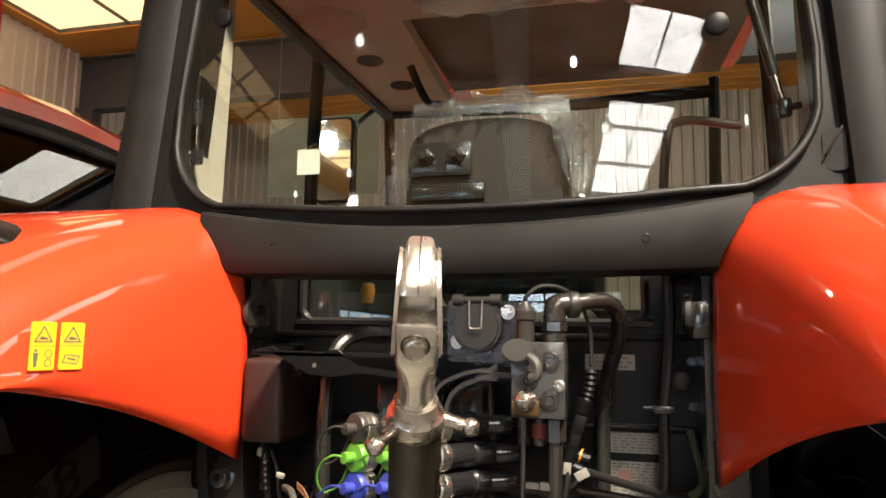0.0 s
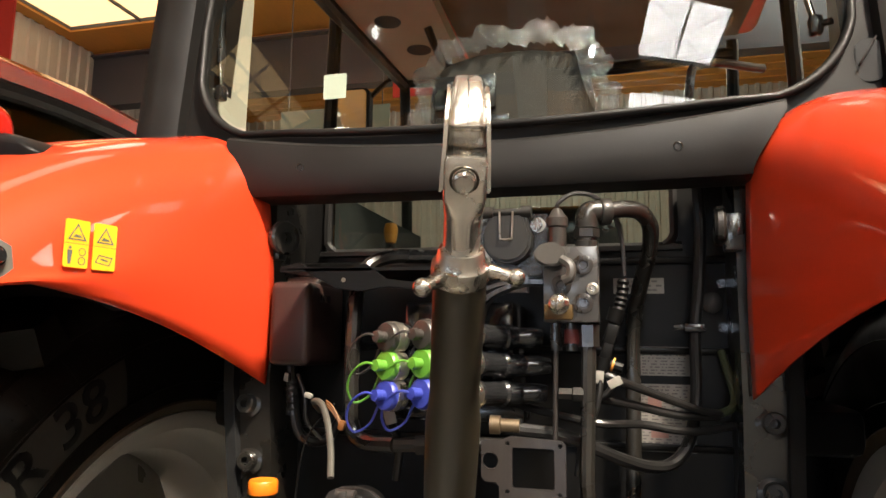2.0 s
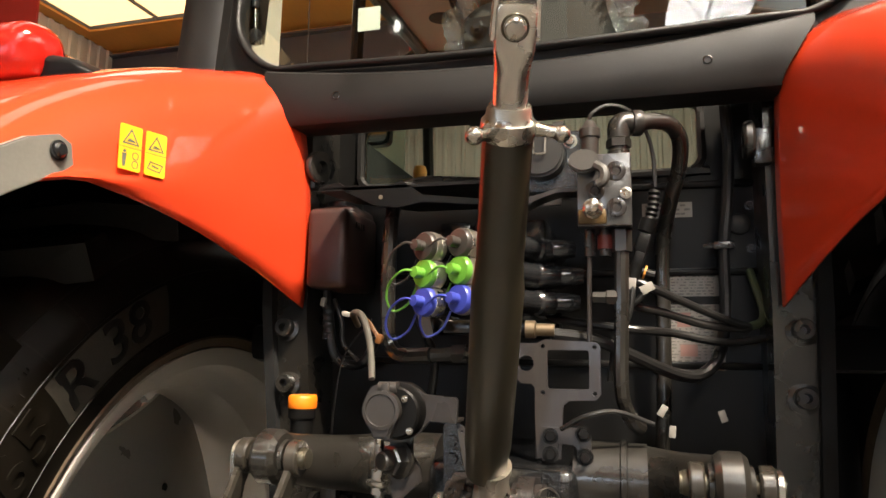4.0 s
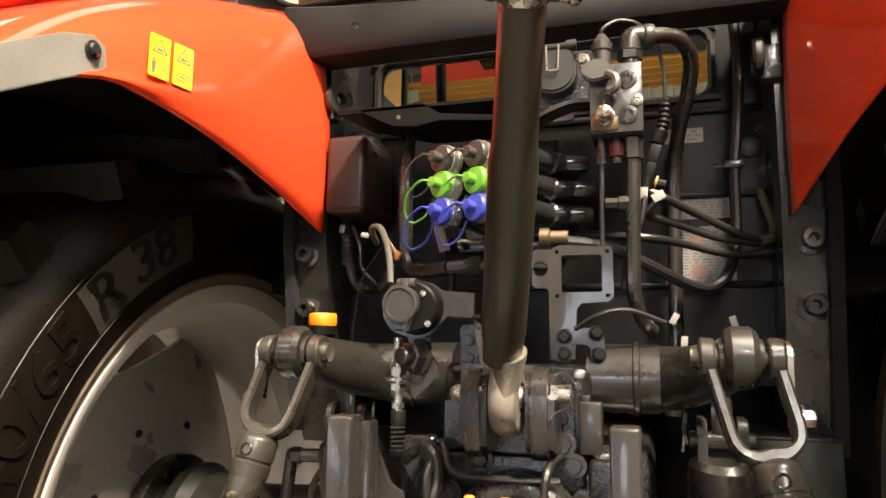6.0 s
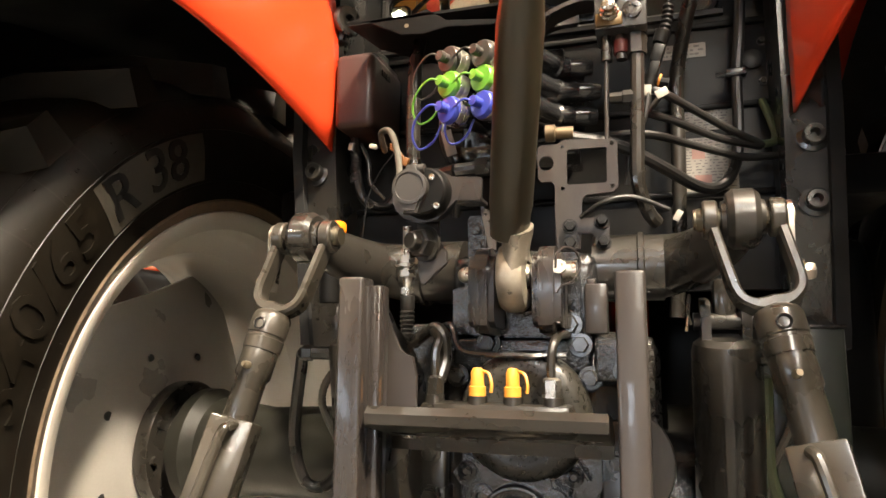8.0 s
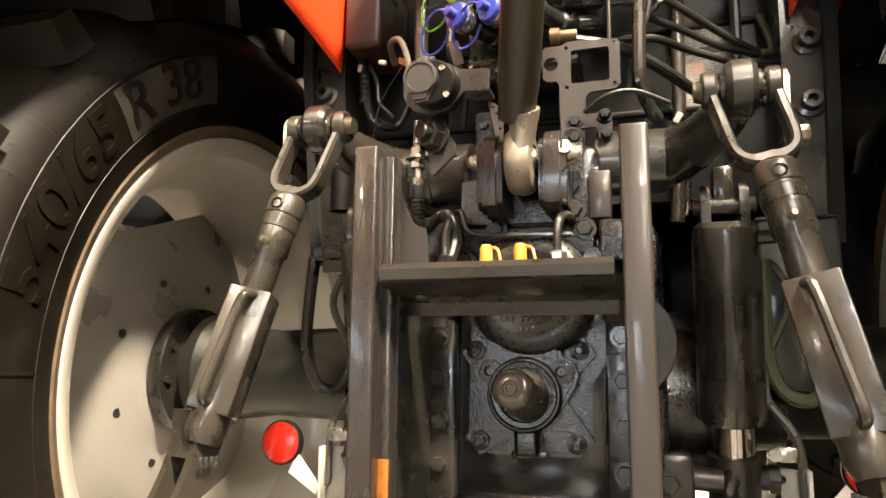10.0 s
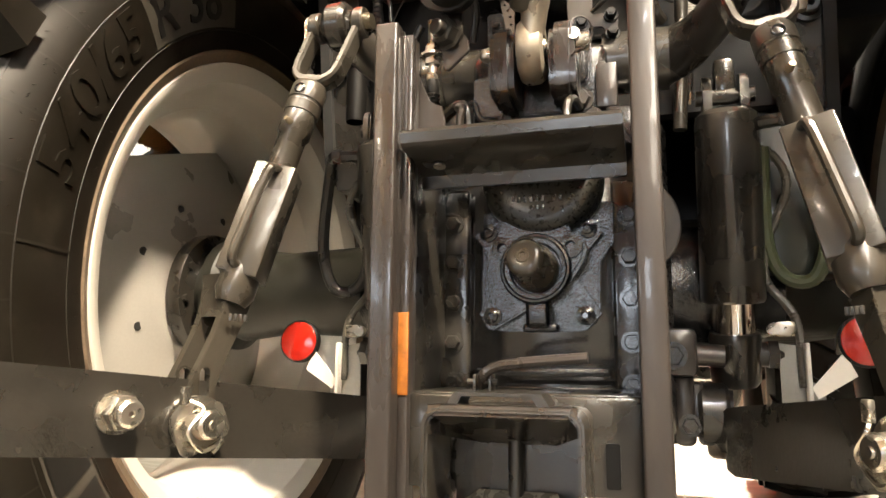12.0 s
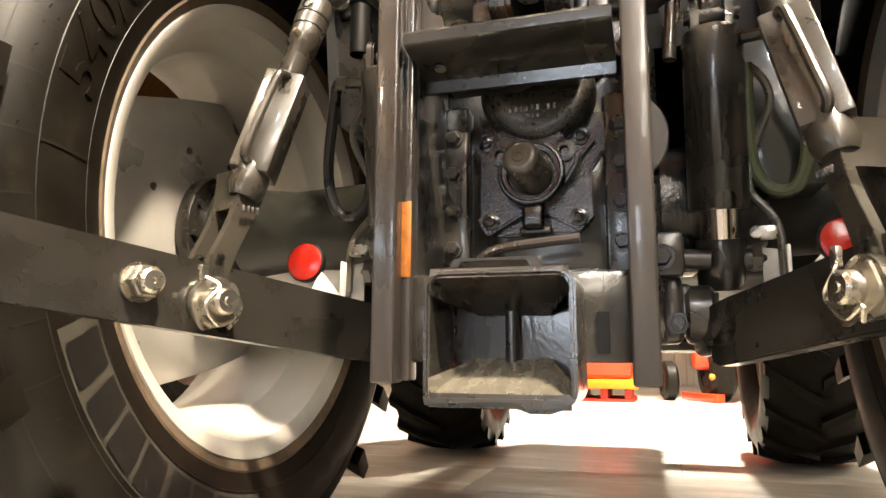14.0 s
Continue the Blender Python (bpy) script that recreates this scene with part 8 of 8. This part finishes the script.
def neighbour():
    t = thing("neighbour_tractor", None, "red tractor standing alongside, its cab roof and side window seen", "tractor")
    bm = nbm()
    rows = []
    for y, z in ((0.9, 2.79), (1.3, 2.86), (1.9, 2.88), (2.6, 2.84), (3.2, 2.76), (3.5, 2.66)):
        rows.append([bm.verts.new((x, y, z + dz)) for x, dz in ((-2.78, -0.13), (-2.74, -0.06), (-2.82, 0.0), (-3.2, 0.06), (-4.1, 0.06), (-4.4, 0.0), (-4.45, -0.1))])
    for a, b in zip(rows, rows[1:]):
        for k in range(6):
            bm.faces.new((a[k], a[k + 1], b[k + 1], b[k]))
    bm.faces.new(rows[0])
    bm.faces.new(rows[-1])
    part("cab_roof", bm, RED, t, "glossy red cab roof")
    for x in (-2.82, -4.38):
        bm = nbm()
        tube(bm, [(x, 0.92, 2.62), (x, 1.3, 2.69), (x, 1.9, 2.72), (x, 2.6, 2.68), (x, 3.4, 2.52)], 0.055, n=10)
        part("roof_frame", bm, PANEL, t, "black frame below the roof")
    for y0, y1 in ((0.95, 0.97), (3.35, 3.5)):
        for x in (-2.84, -4.36):
            bm = nbm()
            cyl(bm, (x, y0, 2.6 if y0 < 1 else 2.5), (x, y1, 1.5), 0.05, n=10)
            part("cab_post", bm, PANEL, t, "black cab post")
    bm = nbm()
    plate(bm, [(0.97, 1.5), (3.4, 1.5), (3.35, 2.5), (2.6, 2.67), (1.9, 2.7), (1.3, 2.67), (0.97, 2.6)], 0.006, Matrix.Translation((-2.835, 0, 2.6)) @ Matrix.Rotation(radians(-12), 4, "Y") @ Matrix.Translation((0, 0, -2.6)) @ side(0.0))
    g = part("side_window", bm, GLASS, t, "dark side window")
    g.visible_shadow = False
    bm = nbm()
    plate(bm, [(0.97, 1.5), (3.4, 1.5), (3.35, 2.5), (0.97, 2.6)], 0.02, side(-4.36))
    part("far_side", bm, PANEL, t, "dark far side of the cab")
    bm = nbm()
    box(bm, (-3.6, 2.2, 1.2), (1.5, 2.5, 0.6), bev=0.08, seg=3)
    part("body", bm, PANEL, t, "dark lower body")
    bm = nbm()
    box(bm, (-3.6, 4.2, 1.35), (0.8, 1.7, 0.7), bev=0.12, seg=4)
    part("bonnet", bm, RED, t, "red bonnet")
    for x in (-2.75, -4.45):
        for y, r in ((1.3, 0.8), (4.5, 0.6)):
            bm = nbm()
            lathe(bm, [(r * 0.6, -0.2), (r * 0.85, -0.24), (r * 0.97, -0.2), (r, 0), (r * 0.97, 0.2), (r * 0.85, 0.24), (r * 0.6, 0.2)], (x, y, r), (1, 0, 0), 40)
            w = part("wheel", bm, RUBBER, t, "black tractor tyre")
            bm = nbm()
            lathe(bm, [(0, 0.05), (r * 0.3, 0.05), (r * 0.55, -0.05), (r * 0.62, 0.2)], (x, y, r), (1, 0, 0), 32)
            part("rim", bm, RIM, w, "silver rim")


neighbour()

# ---- things on the floor ahead ----


def stand():
    t = thing("implement_stand", None, "red steel implement on a low skid frame on the floor", "implement")
    y = 8.2
    for dy in (-0.5, 0.0, 0.5):
        bm = nbm()
        box(bm, (-0.45, y + dy, 0.02), (0.75, 0.1, 0.04), bev=0.004)
        part("skid_board", bm, BANNER, t, "red lower board")
    for x in (-0.75, -0.45, -0.15):
        bm = nbm()
        box(bm, (x, y, 0.1), (0.09, 1.1, 0.12), bev=0.004)
        part("bearer", bm, BANNER, t, "red bearer")
    bm = nbm()
    box(bm, (-0.45, y, 0.22), (0.85, 1.2, 0.12), bev=0.02)
    part("deck", bm, ORANGE, t, "orange deck")
    bm = nbm()
    box(bm, (-0.45, y, 0.6), (0.7, 0.9, 0.64), bev=0.06, seg=3)
    part("machine_body", bm, RED, t, "red machine body")


stand()


def far_wheel(x, y, r, w):
    bm = nbm()
    lathe(bm, [(r * 0.55, -w), (r * 0.85, -w), (r, -w * 0.6), (r, w * 0.6), (r * 0.85, w), (r * 0.55, w)], (x, y, r), V(1, 0.2, 0), 36)
    t = part("implement_wheel", bm, RUBBER, parked, "dark tyre")
    bm = nbm()
    lathe(bm, [(0, -w * 0.4), (r * 0.3, -w * 0.4), (r * 0.56, -w * 0.9), (r * 0.56, w * 0.9), (0, w * 0.5)], (x, y, r), V(1, 0.2, 0), 28)
    part("rim", bm, GREY2, t)


parked = thing("parked_implement", None, "red implement body parked on dark wheels", "implement")
far_wheel(0.35, 8.4, 0.26, 0.09)
far_wheel(0.95, 8.3, 0.42, 0.16)
bm = nbm()
box(bm, (1.5, 8.8, 0.75), (1.7, 1.2, 0.7), bev=0.08, seg=3)
part("implement_body", bm, RED, parked, "red body")
bm = nbm()
box(bm, (0.75, 8.25, 0.06), (0.12, 0.9, 0.1), (0, 0, 25), bev=0.01)
part("drawbar", bm, RED, parked, "red drawbar")
bm = nbm()
ball(bm, (0.86, 7.9, 0.32), 0.04)
part("amber_lamp", bm, YPLAST, parked, "amber marker lamp")

# green cable on the floor
bm = nbm()
tube(bm, [(-0.95, 0.62, 0.012), (-0.86, 0.7, 0.012), (-0.78, 0.72, 0.012), (-0.72, 0.6, 0.012), (-0.66, 0.4, 0.012), (-0.55, 0.2, 0.012)], 0.006, n=8)
tagged(part("floor_cable", bm, GREEN), "thin green cable lying on the floor", "cable")

# ---- floor boards, laid with open joints ----
rng = random.Random(9)
BW, BL, GAP = 0.62, 2.4, 0.004


def board_mesh(w, l):
    bm = nbm()
    box(bm, (0, 0, 0), (l - GAP, w - GAP, 0.02), bev=0.0015, seg=1)
    me = bpy.data.meshes.new("floor_board")
    bm.to_mesh(me)
    bm.free()
    me.materials.append(FLOORB)
    return me


FLOORB = FLOORM.copy()
nn, ll = FLOORB.node_tree.nodes, FLOORB.node_tree.links
info, mxr, bs = nn.new("ShaderNodeObjectInfo"), nn.new("ShaderNodeHueSaturation"), nn["Principled BSDF"]
src = bs.inputs["Base Color"].links[0].from_socket
mr = nn.new("ShaderNodeMapRange")
mr.inputs["To Min"].default_value, mr.inputs["To Max"].default_value = 0.75, 1.25
ll.new(info.outputs["Random"], mr.inputs["Value"])
ll.new(mr.outputs[0], mxr.inputs["Value"])
ll.new(src, mxr.inputs["Color"])
ll.new(mxr.outputs[0], bs.inputs["Base Color"])
off = nn.new("ShaderNodeVectorMath")
off.operation = "SCALE"
off.inputs[0].default_value = (37.0, 19.0, 53.0)
ll.new(info.outputs["Random"], off.inputs["Scale"])
ll.new(off.outputs[0], nn["Mapping"].inputs["Location"])
me = board_mesh(BW, BL)
row = 0
y = -3.4
while y < 12:
    x = -6.0 + (row * 0.83) % BL
    while x < 7:
        ob = new("floor_board", me)
        ob.location = (x, y, -0.01)
        ob.parent = floor
        x += BL
    y += BW
    row += 1
